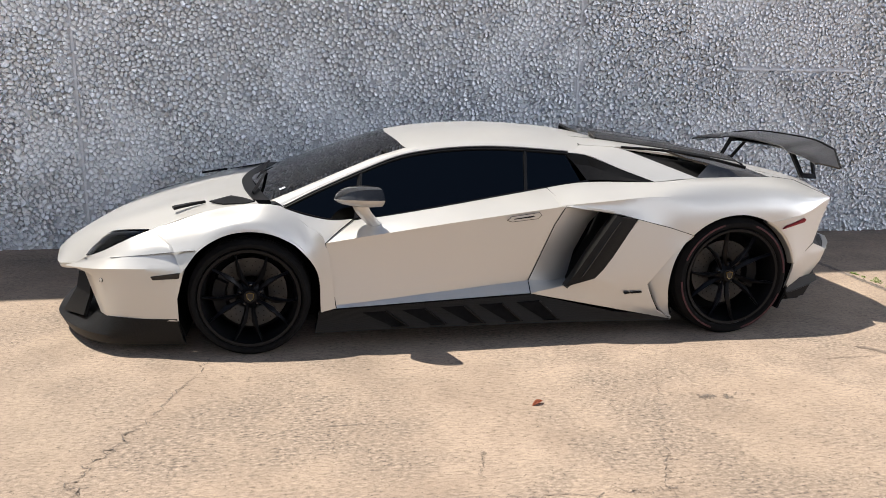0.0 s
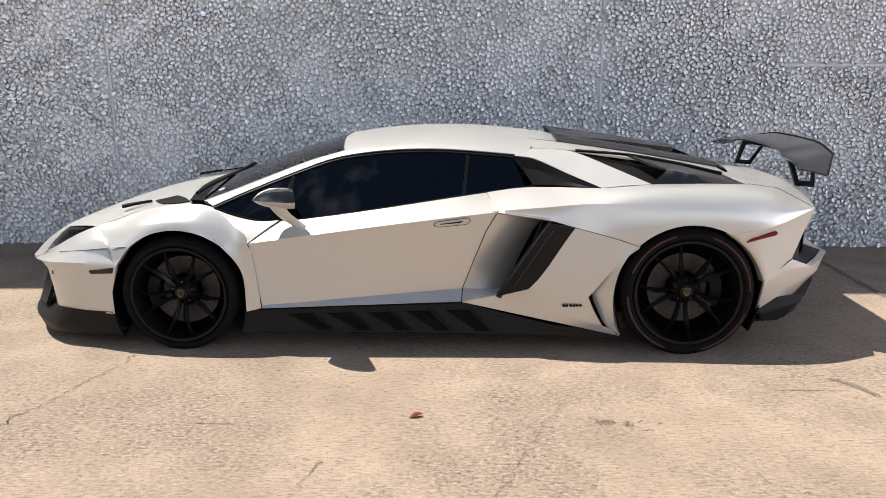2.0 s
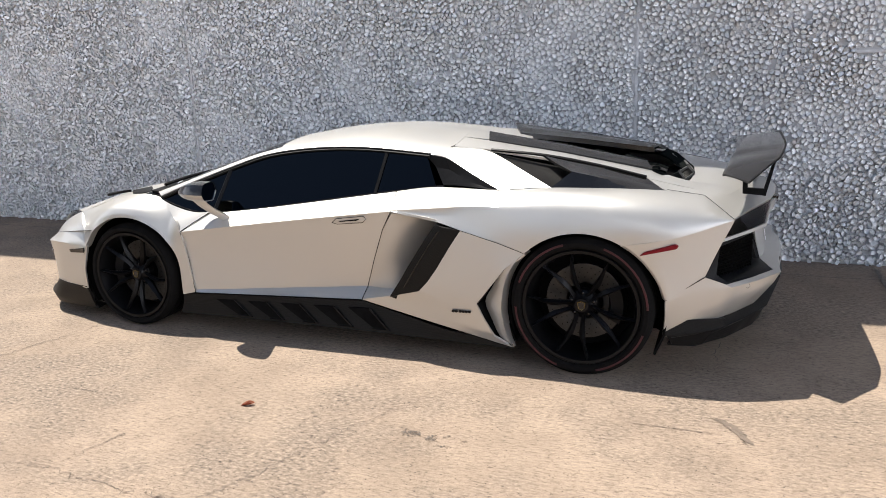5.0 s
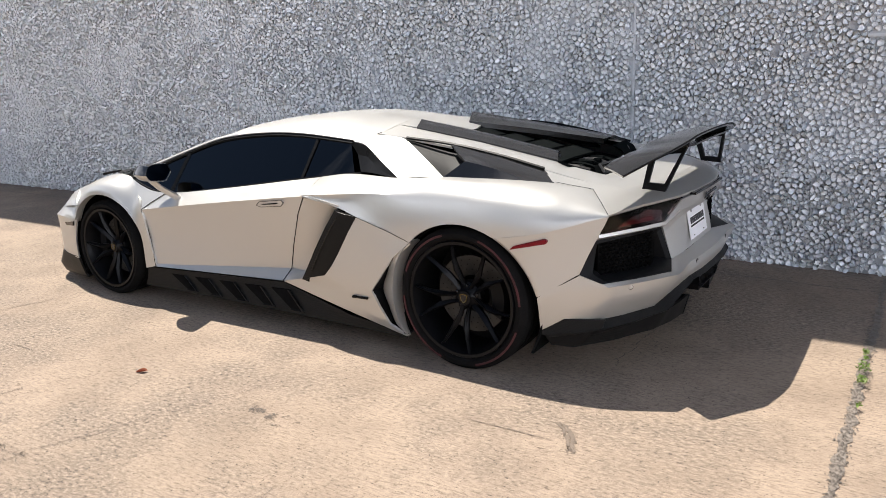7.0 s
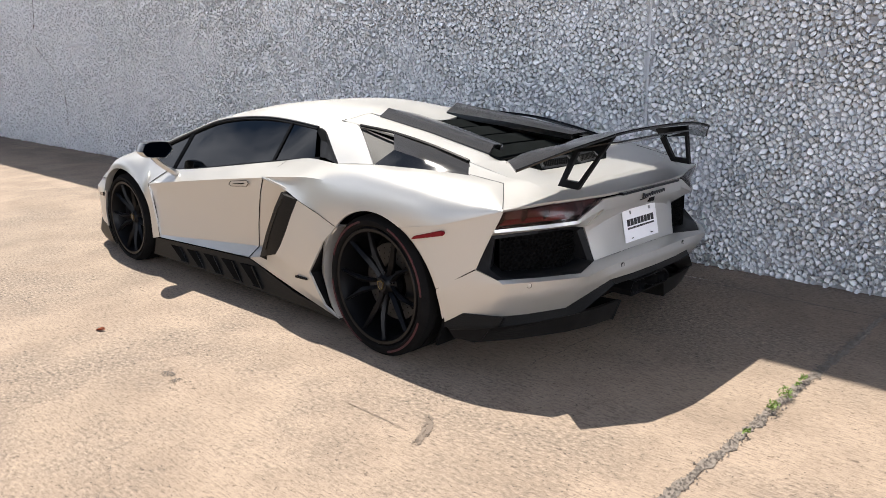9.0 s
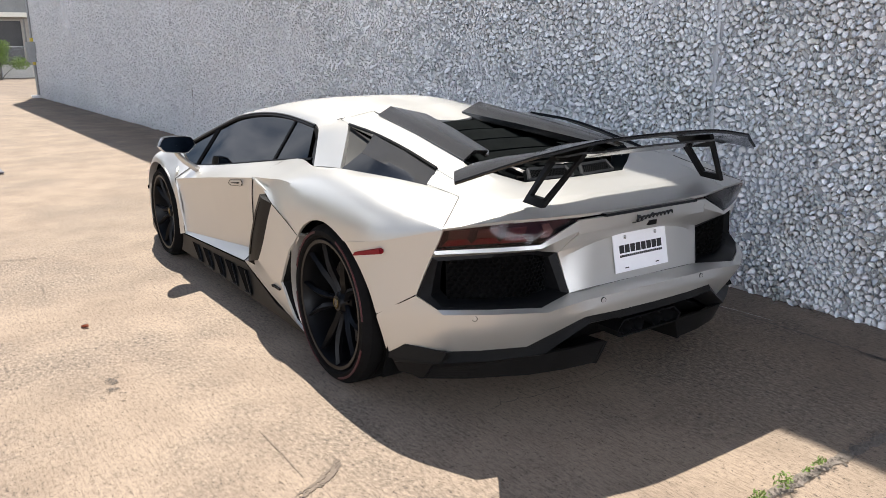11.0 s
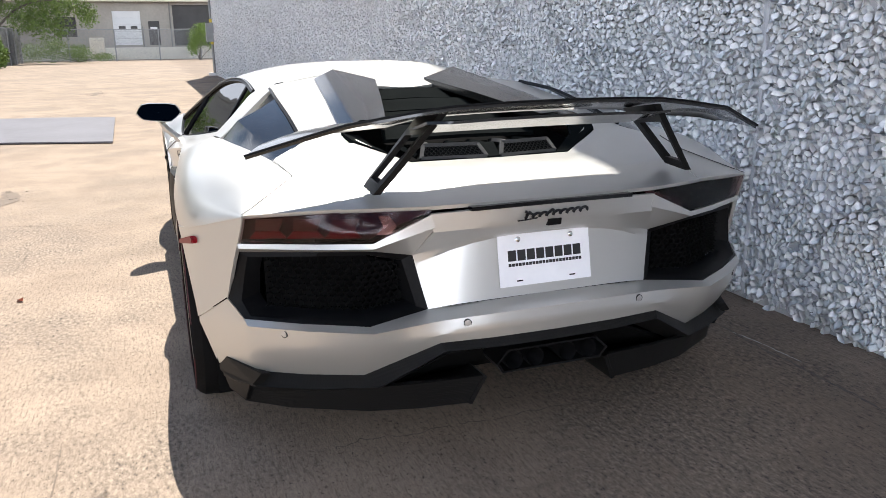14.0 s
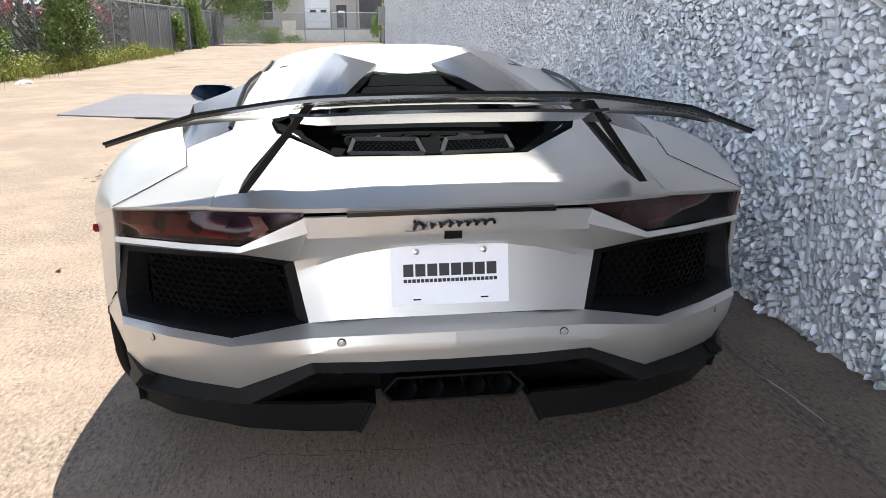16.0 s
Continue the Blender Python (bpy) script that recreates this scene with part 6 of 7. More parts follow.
# smooth sealant in the panel joints, and the ledge of a filled opening
SEAL = grained("pale grey sealant", (0.50, 0.51, 0.53), (0.70, 0.71, 0.73), 3, 0.8, 0.4, fine=20)
for x in JOINTS:
    if WALL_X0 < x < WALL_X1:
        box("joint_seal", (x - 0.009, WALL_Y - 0.012, 0.02), (x + 0.009, WALL_Y - 0.001, WALL_H - 0.05), SEAL, wall, "grey sealant in a panel joint")
for pts, wide in (([(-11.3, 2.9), (-11.35, 2.2), (-11.5, 1.7), (-10.95, 1.36), (-10.55, 1.08), (-10.47, 0.75), (-10.5, 0.4)], 0.02),):
    q = spline([(x, WALL_Y - 0.030, z) for x, z in pts], 8)
    vs, fs = [], []
    for i, p in enumerate(q):
        w = wide * chance.uniform(0.5, 1.2)
        vs += [(p[0] - w / 2, p[1], p[2]), (p[0] + w / 2, p[1], p[2]), (p[0] + w / 2, p[1] + 0.03, p[2]), (p[0] - w / 2, p[1] + 0.03, p[2])]
        if i:
            k = 4 * i
            fs += [[k - 4, k - 3, k + 1, k], [k - 3, k - 2, k + 2, k + 1], [k - 1, k - 4, k, k + 3]]
    raw("wall_crack", vs, fs, DIRT, wall, "dark crack down the wall")
box("filled_strip", (-22.7, WALL_Y - 0.034, 1.56), (-21.3, WALL_Y - 0.001, 4.4), SEAL, wall, "smooth grey filled strip", 0.01)
box("wall_ledge", (1.39, WALL_Y - 0.022, 1.492), (2.62, WALL_Y - 0.001, 1.512), SEAL, wall, "thin ledge under a filled opening", 0.004)
for x0, x1, z0, z1 in ((-10.35, -9.42, 1.62, 4.2),):
    box("wall_ledge", (x0, WALL_Y - 0.03, z0), (x1, WALL_Y - 0.001, z0 + 0.03), SEAL, wall, "thin ledge under a filled opening", 0.004)

# ---- things on the ground ----
BROWN = grained("dry brown leaf", (0.24, 0.07, 0.035), (0.40, 0.13, 0.06), 60, 0.7)
GREEN = grained("fresh weed green", (0.08, 0.14, 0.02), (0.20, 0.29, 0.055), 9, 0.6)
GRASS = grained("yellow green grass", (0.12, 0.16, 0.03), (0.36, 0.36, 0.07), 3, 0.65)
BUSH = grained("bush green", (0.05, 0.095, 0.016), (0.17, 0.24, 0.045), 2, 0.55)
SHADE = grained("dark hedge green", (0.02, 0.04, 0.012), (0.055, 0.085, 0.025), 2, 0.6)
FLOWER = grained("red blossom", (0.45, 0.02, 0.05), (0.65, 0.05, 0.10), 9, 0.5)
BARK = grained("grey bark", (0.07, 0.06, 0.05), (0.15, 0.13, 0.11), 5, 0.9, 0.6)
GALV = grained("dull galvanised steel", (0.20, 0.205, 0.21), (0.32, 0.325, 0.33), 5, 0.55, 0.1, 0.6)
bm = bmesh.new()
rim = [bm.verts.new((0.045 * math.cos(a) * (1 + 0.3 * math.cos(2 * a)), 0.024 * math.sin(a), 0.006 + 0.016 * abs(math.sin(a)) + 0.006 * math.cos(a))) for a in np.linspace(0, 2 * math.pi, 14, endpoint=False)]
heart = bm.verts.new((0, 0, 0.004))
for i in range(14):
    bm.faces.new((heart, rim[i], rim[(i + 1) % 14]))
bmesh.ops.solidify(bm, geom=bm.faces[:], thickness=0.002)
leaf = part("fallen_leaf", bm, BROWN)
leaf.matrix_basis = pose(-1.385, -1.77, 0, 0, 0, 25) @ Matrix.Diagonal((0.55, 0.6, 0.8, 1))
tagged(leaf, "curled dry brown leaf on the concrete", "leaf")


def blades(name, mat, centres, n, height, spread, width, seed, label, category, kind="stuff"):
    """Tufts of narrow bent blades."""
    r = np.random.default_rng(seed)
    verts, faces = [], []
    for cx, cy, k in centres:
        for i in range(n):
            a, q, h = r.uniform(0, 6.283), abs(r.normal(0, spread * k)), height * k * r.uniform(0.5, 1.1)
            b, lean = r.uniform(0, 6.283), r.uniform(0.1, 0.6) * h
            x, y = cx + q * math.cos(a), cy + q * math.sin(a)
            w = width * r.uniform(0.6, 1.3)
            side = np.array((-math.sin(b), math.cos(b), 0)) * w
            base, mid_p, tip = np.array((x, y, 0.0)), np.array((x + lean * 0.35 * math.cos(b), y + lean * 0.35 * math.sin(b), h * 0.6)), np.array((x + lean * math.cos(b), y + lean * math.sin(b), h))
            j = len(verts)
            verts += [base - side * 0.6, base + side * 0.6, mid_p + side, mid_p - side, tip]
            faces += [[j, j + 1, j + 2, j + 3], [j + 3, j + 2, j + 4]]
    ob = raw(name, verts, faces, mat)
    return tagged(ob, label, category, kind=kind)


def leaves(name, mat, lumps, n, size, seed, parent=None, label="", category="", kind="", hang=0.0):
    """Small leaf faces strewn through lumps of x, y, z, rx, ry, rz, denser towards their outsides."""
    r = np.random.default_rng(seed)
    L = np.array(lumps, float)
    share = np.prod(L[:, 3:], axis=1) ** 0.7
    pick = r.choice(len(L), n, p=share / share.sum())
    d = r.normal(size=(n, 3))
    d /= np.linalg.norm(d, axis=1, keepdims=True)
    c = L[pick, :3] + d * L[pick, 3:] * (r.random((n, 1)) ** 0.45) * r.uniform(0.75, 1.12, (n, 1))
    c[:, 2] = np.maximum(c[:, 2], 0.03)
    u = r.normal(size=(n, 3))
    u[:, 2] -= hang
    u /= np.linalg.norm(u, axis=1, keepdims=True)
    v = np.cross(u, r.normal(size=(n, 3)))
    v /= np.linalg.norm(v, axis=1, keepdims=True)
    k = size * r.uniform(0.6, 1.4, (n, 1))
    verts = np.stack([c - u * k, c + v * k * 0.42 + 0.1 * k * np.cross(u, v), c + u * k, c - v * k * 0.42 + 0.1 * k * np.cross(u, v)], 1).reshape(-1, 3)
    quads = np.arange(4 * n).reshape(n, 4)
    mesh = bpy.data.meshes.new(name)
    mesh.vertices.add(4 * n)
    mesh.vertices.foreach_set("co", verts.astype(np.float32).ravel())
    mesh.loops.add(4 * n)
    mesh.loops.foreach_set("vertex_index", quads.ravel().astype(np.int32))
    mesh.polygons.add(n)
    mesh.polygons.foreach_set("loop_start", (np.arange(n) * 4).astype(np.int32))
    mesh.update(calc_edges=True)
    mesh.materials.append(mat)
    ob = new(name, mesh)
    ob.parent = parent
    return tagged(ob, label, category, kind=kind)


def limb(bm, points, r0, r1, n=7):
    p = spline(points, 4)
    rings = []
    for i, q in enumerate(p):
        t = Vector(p[min(i + 1, len(p) - 1)] - p[max(i - 1, 0)]).normalized()
        a = t.orthogonal().normalized()
        b = t.cross(a)
        r = r0 + (r1 - r0) * i / (len(p) - 1)
        rings.append([bm.verts.new(Vector(q) + (a * math.cos(k * 2 * math.pi / n) + b * math.sin(k * 2 * math.pi / n)) * r) for k in range(n)])
    for p0, p1 in zip(rings, rings[1:]):
        for k in range(n):
            bm.faces.new((p0[k], p0[(k + 1) % n], p1[(k + 1) % n], p1[k]))
    bm.faces.new(rings[-1])


# expansion joint with gravel and weeds behind the car
SOIL = grained("gravelly soil", (0.10, 0.085, 0.07), (0.26, 0.22, 0.185), 40, 0.95, 0.6)
crack("expansion_joint", [(1.63, 1.50), (1.635, 0.8), (1.64, 0.2), (1.635, -0.5), (1.64, -1.2), (1.64, -2.2), (1.66, -4), (1.68, -8)], 0.045, SOIL, "open slab joint filled with gravelly soil", 0.006, n=26, whole_way=True)
rg = np.random.default_rng(12)
vs, fs = [], []
for i in range(1900):
    y = rg.uniform(-3.5, 1.45)
    x = 1.637 + rg.normal(0, 0.013)
    r = rg.uniform(0.002, 0.007)
    k = len(vs)
    vs += [(x + r * a * rg.uniform(0.7, 1.3), y + r * b * rg.uniform(0.7, 1.3), max(0.002, 0.004 + r * c)) for a, b, c in ((1, 0, 0), (0, 1, 0), (-1, 0, 0), (0, -1, 0), (0, 0, 0.9))]
    fs += [[k, k + 1, k + 4], [k + 1, k + 2, k + 4], [k + 2, k + 3, k + 4], [k + 3, k, k + 4]]
tagged(raw("joint_gravel", vs, fs, SOIL), "small loose gravel in the slab joint", "gravel", kind="stuff")
leaves("joint_weed", GREEN, [(1.64, -0.20, 0.03, 0.03, 0.06, 0.04), (1.645, -0.34, 0.025, 0.025, 0.05, 0.03), (1.63, 0.02, 0.02, 0.02, 0.05, 0.025), (1.64, -0.06, 0.02, 0.015, 0.04, 0.02), (1.655, -0.62, 0.02, 0.02, 0.04, 0.02)], 300, 0.007, 3, label="small green weeds growing in the slab joint", category="weed", kind="stuff")

# loose grey sheet lying out in the yard
SHEET = grained("dull grey sheet", (0.105, 0.10, 0.113), (0.14, 0.135, 0.15), 1.2, 0.6, 0.1)
for corners, lift in ((((-8.04, -1.55), (-11.75, -1.63), (-12.3, -3.1), (-8.62, -3.15)), 0.03), (((-8.60, -3.0), (-12.28, -3.0), (-12.8, -4.3), (-9.2, -4.37)), 0.018)):
    bm = bmesh.new()
    lo = [bm.verts.new((x, y, lift - 0.016)) for x, y in corners]
    hi = [bm.verts.new((x, y, lift)) for x, y in corners]
    bm.faces.new(hi)
    bm.faces.new(list(reversed(lo)))
    for i in range(4):
        bm.faces.new((lo[i], lo[(i + 1) % 4], hi[(i + 1) % 4], hi[i]))
    bmesh.ops.recalc_face_normals(bm, faces=bm.faces)
    tagged(part("ground_sheet", bm, SHEET), "large flat grey sheet lying on the concrete", "sheet", "sheets on the ground")
for x, y, n, sp in ((-19.2, -2.34, 90, 0.5), (-23.4, -5.6, 70, 0.6), (-4.4, -2.3, 30, 0.30)):
    vs, fs = [], []
    for i in range(n):
        a, b, r = x + rg.normal(0, sp), y + rg.normal(0, sp * 0.3), rg.uniform(0.006, 0.022)
        k = len(vs)
        vs += [(a + r * c * rg.uniform(0.6, 1.4), b + r * d * rg.uniform(0.6, 1.4), e * r * 0.5 + 0.001) for c, d, e in ((1, 0, 0), (0, 1, 0), (-1, 0, 0), (0, -1, 0), (0, 0, 0.9))]
        fs += [[k, k + 1, k + 4], [k + 1, k + 2, k + 4], [k + 2, k + 3, k + 4], [k + 3, k, k + 4]]
    tagged(raw("debris_patch", vs, fs, DIRT), "dark crumbled debris and dead leaves", "debris", kind="stuff")
    crack("tar_smear", [(x - sp * 1.4, y), (x, y + 0.05), (x + sp * 1.4, y - 0.03)], sp * 0.45, STAIN, "dark stain", 0.02, n=6)
bm = bmesh.new()
bmesh.ops.create_icosphere(bm, subdivisions=2, radius=0.22)
for v in bm.verts:
    v.co = Vector((v.co.x * 1.3, v.co.y * 0.8, max(0.0, v.co.z * 0.4))) * (1 + 0.35 * noise.noise(v.co * 9))
ob = part("paper_scrap", bm, PLATE)
ob.matrix_basis = pose(-16.4, -7.45, 0)
tagged(ob, "crumpled white paper scrap by the weeds", "litter")

# ---- fence along the yard ----
FENCE_Y, FENCE_H = -8.9, 2.25


def fence(name, along, start, stop, step, label):
    """Chain-link fence with posts and a top rail; along gives the place of a run in metres."""
    top = new(name)
    tagged(top, label, "fence")
    n = int(abs(stop - start) / step)
    a, b = Vector(along(start)), Vector(along(stop))
    way = (b - a).normalized()
    for i in range(n + 1):
        p = Vector(along(start + (stop - start) * i / n))
        bm = bmesh.new()
        limb(bm, [p, p + Vector((0, 0, FENCE_H / 2)), p + Vector((0.03 * math.sin(i * 2.1), 0.02, FENCE_H))], 0.04, 0.04, 8)
        part("post", bm, GALV, top)
    bm = bmesh.new()
    limb(bm, [a + Vector((0, 0, FENCE_H)), (a + b) / 2 + Vector((0, 0, FENCE_H)), b + Vector((0, 0, FENCE_H))], 0.028, 0.028, 6)
    part("top_rail", bm, GALV, top)
    length = (b - a).length
    vs, fs = [], []
    gap = 0.09
    for sign in (1, -1):
        for u in np.arange(-FENCE_H, length, gap):
            lo, hi = u, u + FENCE_H
            z0, z1 = 0.05, FENCE_H
            if lo < 0:
                z0, lo = z0 - lo, 0
            if hi > length:
                z1, hi = z1 - (hi - length), length
            if sign < 0:
                lo, hi = length - lo, length - hi
            p, q = a + way * lo + Vector((0, 0, z0)), a + way * hi + Vector((0, 0, z1))
            t = (q - p).normalized()
            side, out = Vector((0, 0, 1)).cross(way) * 0.004, t.cross(Vector((0, 0, 1)).cross(way)) * 0.004
            k = len(vs)
            for e in (p, q):
                vs += [e + side, e - side * 0.5 + out, e - side * 0.5 - out]
            for j in range(3):
                fs.append([k + j, k + (j + 1) % 3, k + 3 + (j + 1) % 3, k + 3 + j])
    tagged(raw("wire_mesh", vs, fs, GALV, top, "chain-link wire"), kind="stuff")
    return top


fence("chain_link_fence", lambda u: (u, FENCE_Y - 0.002 * (u + 20), 0), -6, -58.0, 2.6, "grey chain-link fence overgrown with weeds and vines")
fence("chain_link_fence", lambda u: (-58 - 0.25 * u, FENCE_Y + u, 0), 0, 15, 3.0, "grey chain-link fence before a loading dock")
# slatted screening behind the far part of the long fence
SCREEN = grained("weathered grey slat", (0.13, 0.135, 0.14), (0.22, 0.225, 0.23), 3, 0.8)
screen = new("fence_screen")
tagged(screen, "weathered grey slats behind the chain-link fence", "fence")
for i in range(150):
    x = -33.0 - 0.165 * i
    box("slat", (x, FENCE_Y - 0.16 - 0.02 * (i % 2), 0.02), (x + 0.15, FENCE_Y - 0.12 - 0.02 * (i % 2), 1.95 + 0.12 * chance.random()), SCREEN, screen)

# plants along the fence
blades("grass_verge", GRASS, [(-9 - 0.22 * i, -8.45 + 0.25 * math.sin(i * 1.7) + chance.gauss(0, 0.2), chance.uniform(0.7, 1.5)) for i in range(125)], 60, 0.30, 0.30, 0.006, 5, "yellow-green grass and weeds along the fence", "grass")
leaves("weed_verge", GRASS, [(-12 - 0.62 * i, -8.35 + chance.gauss(0, 0.15), 0.24, 0.42, 0.34, 0.22 + 0.30 * chance.random()) for i in range(34)], 15000, 0.04, 6, label="low leafy weeds along the fence", category="weeds", kind="stuff")


def bush(x, y, lumps, n, size, mat, seed, label, name="bush"):
    top = new(name)
    top.matrix_basis = Matrix.Translation((x, y, 0))
    tagged(top, label, "bush")
    bm = bmesh.new()
    for k, (a, b, c, *_r) in enumerate(lumps):
        limb(bm, [(0.05 * math.cos(k), 0.05 * math.sin(k), 0), (a * 0.4, b * 0.4, c * 0.5), (a, b, c)], 0.035, 0.008, 5)
    part("stem", bm, BARK, top)
    leaves("foliage", mat, lumps, n, size, seed, top)
    return top


bush(-22.6, -8.25, [(0, 0, 1.4, 1.2, 0.6, 1.0), (1.0, 0.1, 2.1, 0.9, 0.5, 0.8), (-1.3, 0, 1.0, 0.8, 0.5, 0.8), (0.2, 0, 2.7, 1.0, 0.5, 0.7), (1.5, 0, 1.0, 0.6, 0.4, 0.8), (-0.8, 0, 2.2, 0.7, 0.5, 0.7)], 9500, 0.055, BUSH, 21, "large leafy green bush before the fence")
bush(-17.8, -8.55, [(0, 0, 0.8, 0.6, 0.4, 0.7), (0.6, 0, 0.5, 0.5, 0.4, 0.45)], 2200, 0.05, GREEN, 22, "light green shrub beside the fence")
bush(-46.5, -8.6, [(0, 0, 1.2, 0.9, 0.35, 1.2), (0.8, 0, 2.2, 1.0, 0.4, 0.8), (-0.9, 0.1, 0.7, 0.7, 0.4, 0.7), (1.8, 0, 2.6, 0.7, 0.35, 0.5)], 4200, 0.09, GREEN, 23, "bright green vine climbing over the fence", "climbing_vine")
bush(-41.0, -8.6, [(0, 0, 0.8, 0.6, 0.3, 0.8), (0.5, 0, 1.5, 0.5, 0.3, 0.5)], 1500, 0.08, GREEN, 24, "green vine on the fence", "climbing_vine")
bush(-59.2, -5.4, [(0, 0, 0.6, 1.2, 1.1, 0.7), (0.2, -1.5, 0.9, 0.9, 1.2, 1.0), (0, -3.0, 0.7, 0.9, 1.1, 0.8), (0.1, 1.6, 0.35, 0.6, 0.9, 0.35)], 6500, 0.055, GREEN, 25, "low dark shrub by the dock fence")
bush(-60.2, 2.9, [(0, 0, 1.6, 0.6, 0.8, 0.8), (0.1, 0.3, 2.3, 0.4, 0.6, 0.5), (0, 1.3, 1.1, 0.5, 0.7, 0.5), (0, -0.4, 0.9, 0.5, 0.5, 0.6)], 4200, 0.06, GREEN, 26, "bright green sapling before the loading dock", "sapling")
# oleander blossom behind the fence and the hedge beyond it
leaves("hedge", SHADE, [(-9 - 1.35 * i, -10.6 + 0.5 * math.sin(i * 2.3), 1.1 + 0.5 * math.sin(i * 1.3), 1.5, 0.9, 1.5 + 0.4 * math.sin(i * 0.9)) for i in range(40)], 26000, 0.13, 31, label="dense dark hedge behind the chain-link fence", category="hedge", kind="stuff")
leaves("blossom", FLOWER, [(-18 - 1.1 * i, -9.5, 1.9 + 0.3 * math.sin(i * 2.0), 0.5, 0.2, 0.35) for i in range(13)], 700, 0.06, 32, label="red oleander blossom behind the fence", category="flowers", kind="stuff")
tree = new("tree")
tree.matrix_basis = Matrix.Translation((-56, -10.2, 0))
tagged(tree, "tall tree with light green leaves leaning over the fence", "tree")
bm = bmesh.new()
limb(bm, [(0, 0, 0), (0.1, 0.3, 1.6), (0.3, 0.6, 3.0), (0.2, 1.2, 4.6), (0, 1.6, 6.2)], 0.2, 0.06, 10)
for q in (((0.2, 0.5, 2.4), (0.5, 2.0, 3.6), (0.8, 3.8, 4.0), (0.6, 5.4, 3.6)), ((0.3, 0.6, 3.0), (1.6, -0.6, 4.2), (3.2, -1.0, 4.6)), ((0.2, 1.2, 4.6), (-1.0, 2.8, 5.6), (-1.6, 4.4, 5.4))):
    limb(bm, list(q), 0.09, 0.02, 7)
part("trunk", bm, BARK, tree)
leaves("crown", BUSH, [(0.6, 3.6, 2.6, 0.9, 1.5, 1.4), (0.2, 2.2, 3.0, 1.1, 1.4, 1.2), (0.6, 4.6, 3.7, 0.9, 1.6, 0.8), (0.5, 5.9, 3.1, 0.6, 0.8, 0.9), (0.4, 2.8, 4.4, 1.2, 1.5, 0.9), (3.0, -0.6, 4.7, 1.6, 1.5, 1.0), (0, 1.6, 6.2, 1.8, 2.0, 1.2), (-1.4, 4.0, 5.6, 1.4, 1.8, 1.0), (0.4, 0.2, 3.6, 1.2, 1.4, 0.7)], 17000, 0.085, 33, tree, hang=0.8)

for k, (x, y, h) in enumerate(((-13, -14.5, 6.5), (-19, -13.5, 7.5), (-26, -14.0, 6.0), (-33, -13.5, 7.0), (-41, -14.0, 6.5))):
    t = new("tree")
    t.matrix_basis = Matrix.Translation((x, y, 0))
    tagged(t, "leafy tree standing behind the chain-link fence", "tree", "trees behind the fence")
    bm = bmesh.new()
    limb(bm, [(0, 0, 0), (0.1, 0.1, h * 0.3), (0.0, 0.2, h * 0.6), (0.1, 0, h * 0.9)], 0.18, 0.05, 8)
    lumps = [(0.1, 0, h * 0.85, 1.3, 1.3, 1.0)]
    for j in range(5):
        a = 2 * math.pi * j / 5 + k
        q = (1.5 * math.cos(a), 1.5 * math.sin(a), h * (0.5 + 0.06 * j))
        limb(bm, [(0.05, 0.15, h * 0.35), (q[0] * 0.6, q[1] * 0.6, q[2] * 0.85), q], 0.07, 0.02, 6)
        lumps.append((*q, 1.2, 1.2, 0.9))
    part("trunk", bm, BARK, t)
    leaves("crown", BUSH, lumps, 3600, 0.14, 50 + k, t)

# ---- utility box at the wall's corner ----
YELLOW = grained("yellow band", (0.50, 0.36, 0.04), (0.62, 0.46, 0.06), 6, 0.6)
BOX_GREY = grained("grey painted steel", (0.20, 0.21, 0.215), (0.28, 0.29, 0.30), 4, 0.5)
meter = box("utility_box", (-29.62, 1.28, 1.28), (-29.12, 1.57, 1.98), BOX_GREY, bevel=0.015)
tagged(meter, "grey utility box fixed to the corner of the wall", "utility box")
for z0, z1, r, mat, name in ((0.0, 1.30, 0.05, GALV, "conduit"), (1.98, 4.6, 0.04, GALV, "conduit"), (1.18, 1.28, 0.06, YELLOW, "band"), (2.0, 2.12, 0.06, YELLOW, "band")):
    bm = bmesh.new()
    limb(bm, [(-29.45, 1.49, z0), (-29.45, 1.49, (z0 + z1) / 2), (-29.45, 1.49, z1)], r, r, 10)
    part(name, bm, mat, meter)
for x in (-29.5,):
    box("foot_block", (x - 0.12, 1.26, 0), (x + 0.2, 1.57, 0.10), SEAL, meter, "", 0.01)

# ---- loading dock building across the yard ----
RENDERED = grained("tan rendered wall", (0.27, 0.25, 0.22), (0.36, 0.33, 0.29), 0.6, 0.85, 0.2)
CLAD = grained("grey metal cladding", (0.16, 0.155, 0.145), (0.22, 0.215, 0.20), 1.0, 0.6)
PALE = grained("pale painted door", (0.55, 0.56, 0.56), (0.64, 0.64, 0.63), 1.0, 0.5)
BASE = grained("pale dock base", (0.56, 0.52, 0.44), (0.70, 0.66, 0.57), 1.0, 0.85)
GLOOM = grained("dark door and unlit bay", (0.035, 0.034, 0.034), (0.06, 0.058, 0.056), 1.5, 0.7)
FX = -66.0
dock = new("dock_building")
dock.matrix_basis = Matrix.Translation((FX, 0, 0))
tagged(dock, "tan warehouse with loading dock doors across the yard", "building")
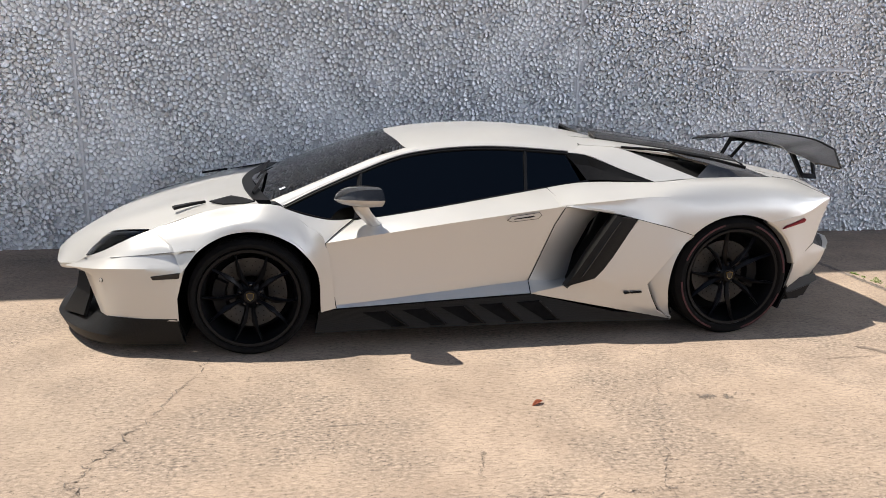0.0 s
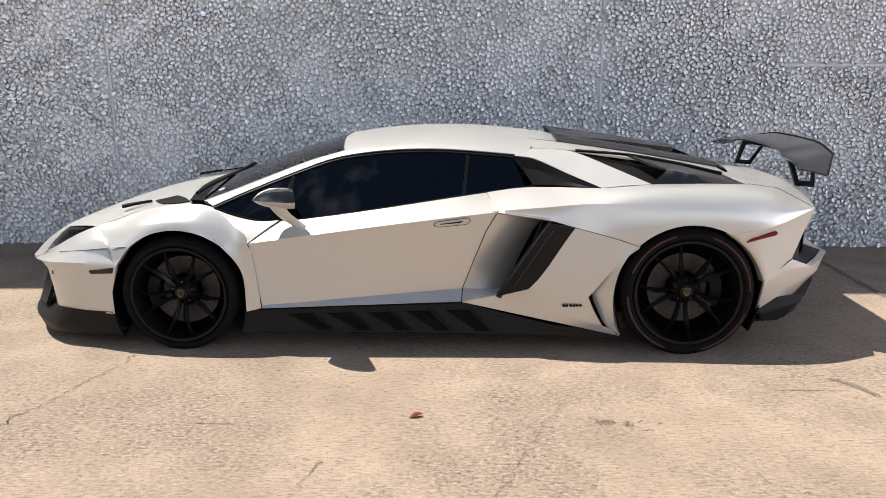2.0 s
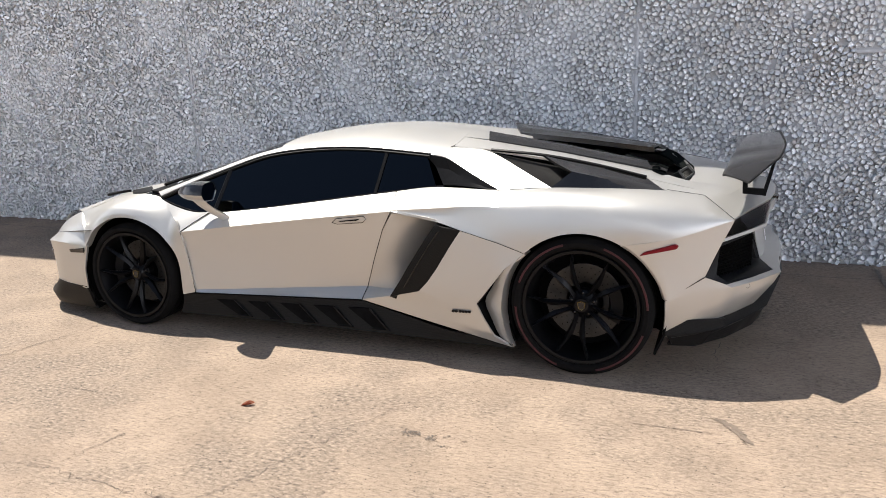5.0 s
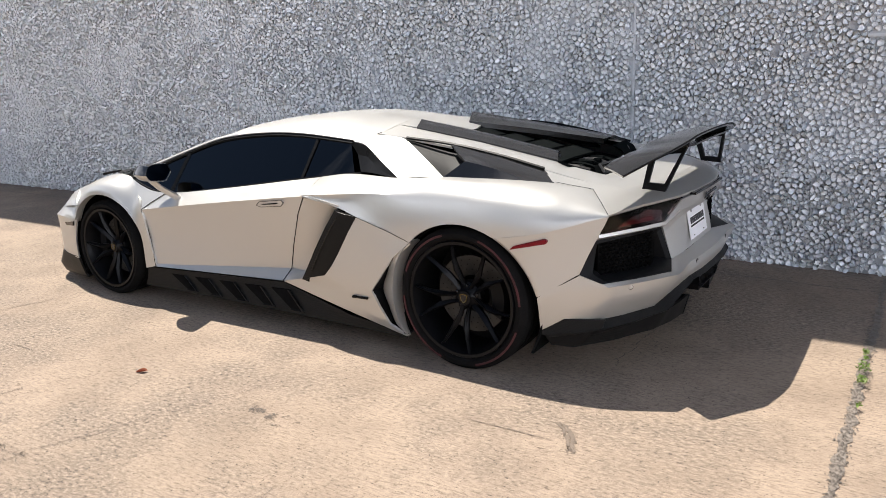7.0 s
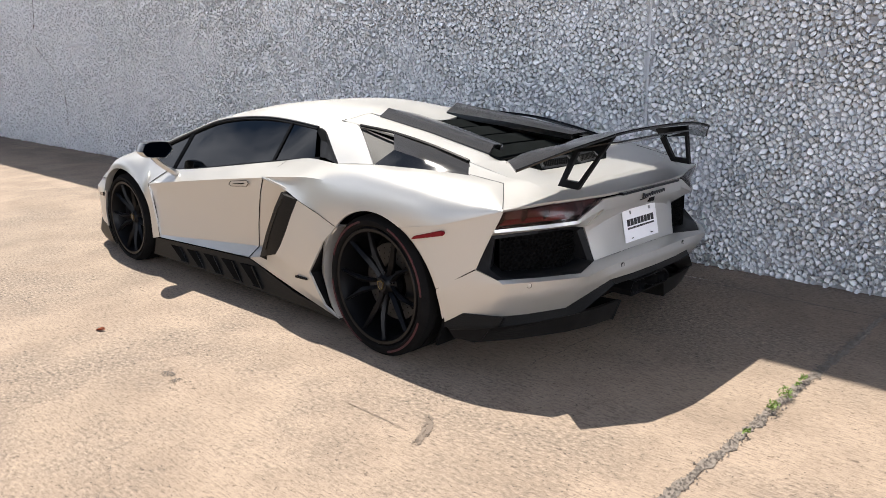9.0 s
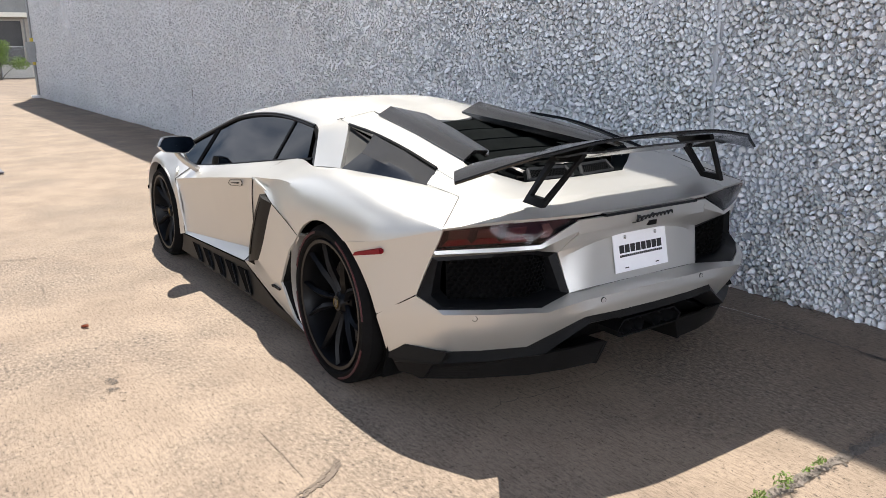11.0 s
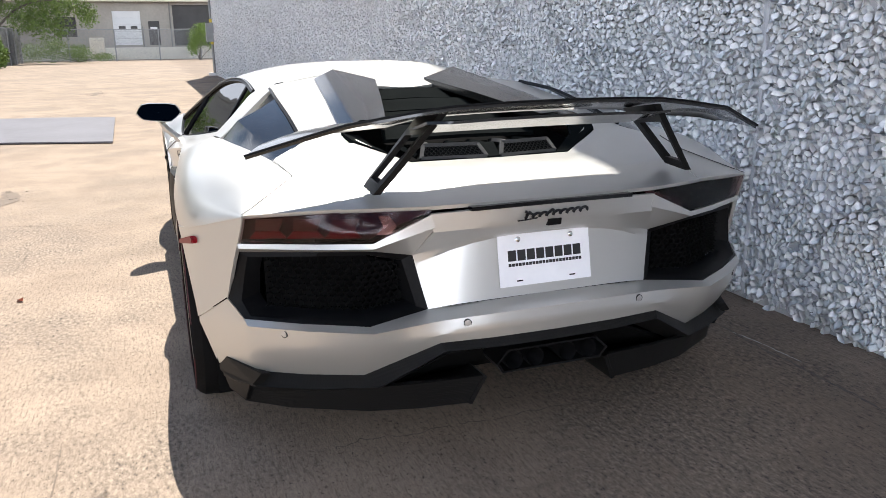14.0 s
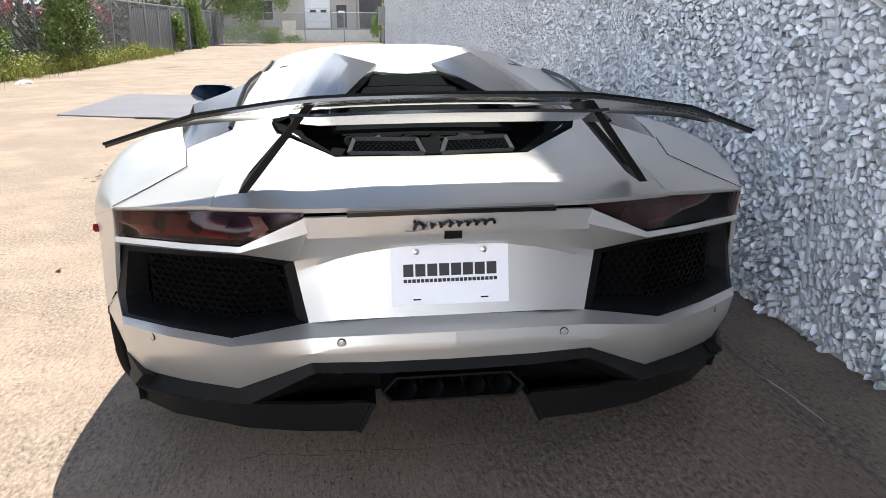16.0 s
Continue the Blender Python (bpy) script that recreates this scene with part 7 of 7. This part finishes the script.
# wall in bays round its openings: y from, y to, bottom, top
OPEN = [(-7.2, -5.75, 1.80, 3.3), (-3.1, -1.0, 1.12, 3.75), (-0.47, 0.38, 1.12, 2.98), (1.45, 5.25, 1.05, 4.22)]
y = -22.0
for y0, y1, z0, z1 in OPEN + [(16.0, 16.0, 0, 0)]:
    box("wall_bay", (-0.3, y, 0.95), (0, y0, 4.5), RENDERED, dock)
    if y1 > y0:
        box("wall_bay", (-0.3, y0, z1), (0, y1, 4.5), RENDERED, dock)
        if z0 > 0.96:
            box("wall_bay", (-0.3, y0, 0.95), (0, y1, z0), RENDERED, dock)
    y = y1
box("dock_base", (-0.3, -22, 0), (0.18, 16, 0.95), BASE, dock, "pale concrete dock base", 0.01)
box("canopy", (-0.3, -22, 4.45), (0.9, 16, 4.80), BASE, dock, "pale canopy edge", 0.02)
for i in range(76):
    box("cladding_sheet", (-0.28 - 0.03 * (i % 2), -22 + 0.5 * i, 4.80), (0.02 - 0.03 * (i % 2), -21.5 + 0.5 * i, 8.2), CLAD, dock)
box("roof", (-12, -22.2, 8.2), (0.25, 16.2, 8.45), CLAD, dock)
# the lack of light inside is put into this backing's dark colour
box("interior", (-1.2, -21.9, 0.95), (-0.9, 15.9, 4.45), GLOOM, dock, "dark backing painted as the unlit inside of the warehouse")
shutter = new("dock_door")
shutter.parent = dock
tagged(shutter, "pale sectional dock door with two small panes")
for i in range(5):
    box("door_panel", (-0.14, -3.09, 1.13 + 0.524 * i), (-0.10, -1.01, 1.645 + 0.524 * i), PALE, shutter)
for y0 in (-2.68, -1.80):
    box("pane", (-0.105, y0, 2.32), (-0.09, y0 + 0.5, 2.60), GLOOM, shutter)
side_door = box("side_door", (-0.14, -0.45, 1.12), (-0.09, 0.36, 2.97), GLOOM, dock, "dark entrance door")
box("notice", (-0.09, -0.32, 2.36), (-0.08, 0.2, 2.52), PALE, side_door)
# dark slats fill the big open bay; its gloom is in their colour
for i in range(9):
    box("dark_bay_slat", (-0.2, 1.46, 1.06 + 0.35 * i), (-0.16, 5.24, 1.40 + 0.35 * i), GLOOM, dock)
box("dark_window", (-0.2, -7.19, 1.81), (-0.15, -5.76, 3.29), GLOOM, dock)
for y0, h in ((1.25, 4.4), (5.45, 4.4), (-0.9, 2.6)):
    bm = bmesh.new()
    limb(bm, [(0.12, y0, 0.95), (0.12, y0, h / 2 + 0.5), (0.12, y0, h)], 0.06, 0.06, 8)
    part("downpipe", bm, CLAD, dock)
block = box("concrete_block", (-63.4, -4.75, 0), (-62.2, -3.75, 1.7), BASE, bevel=0.03)
tagged(block, "weathered pale concrete block beside the fence", "block")

# unseen plain wall closing the far side, added to darken the car's flank
far_wall = box("unseen_wall_south", (-4.0, -28.5, 0), (44.0, -28.0, 4.6), RENDERED)
tagged(far_wall, "unseen plain tan wall added to darken reflections in the car's side", "wall", kind="structure")
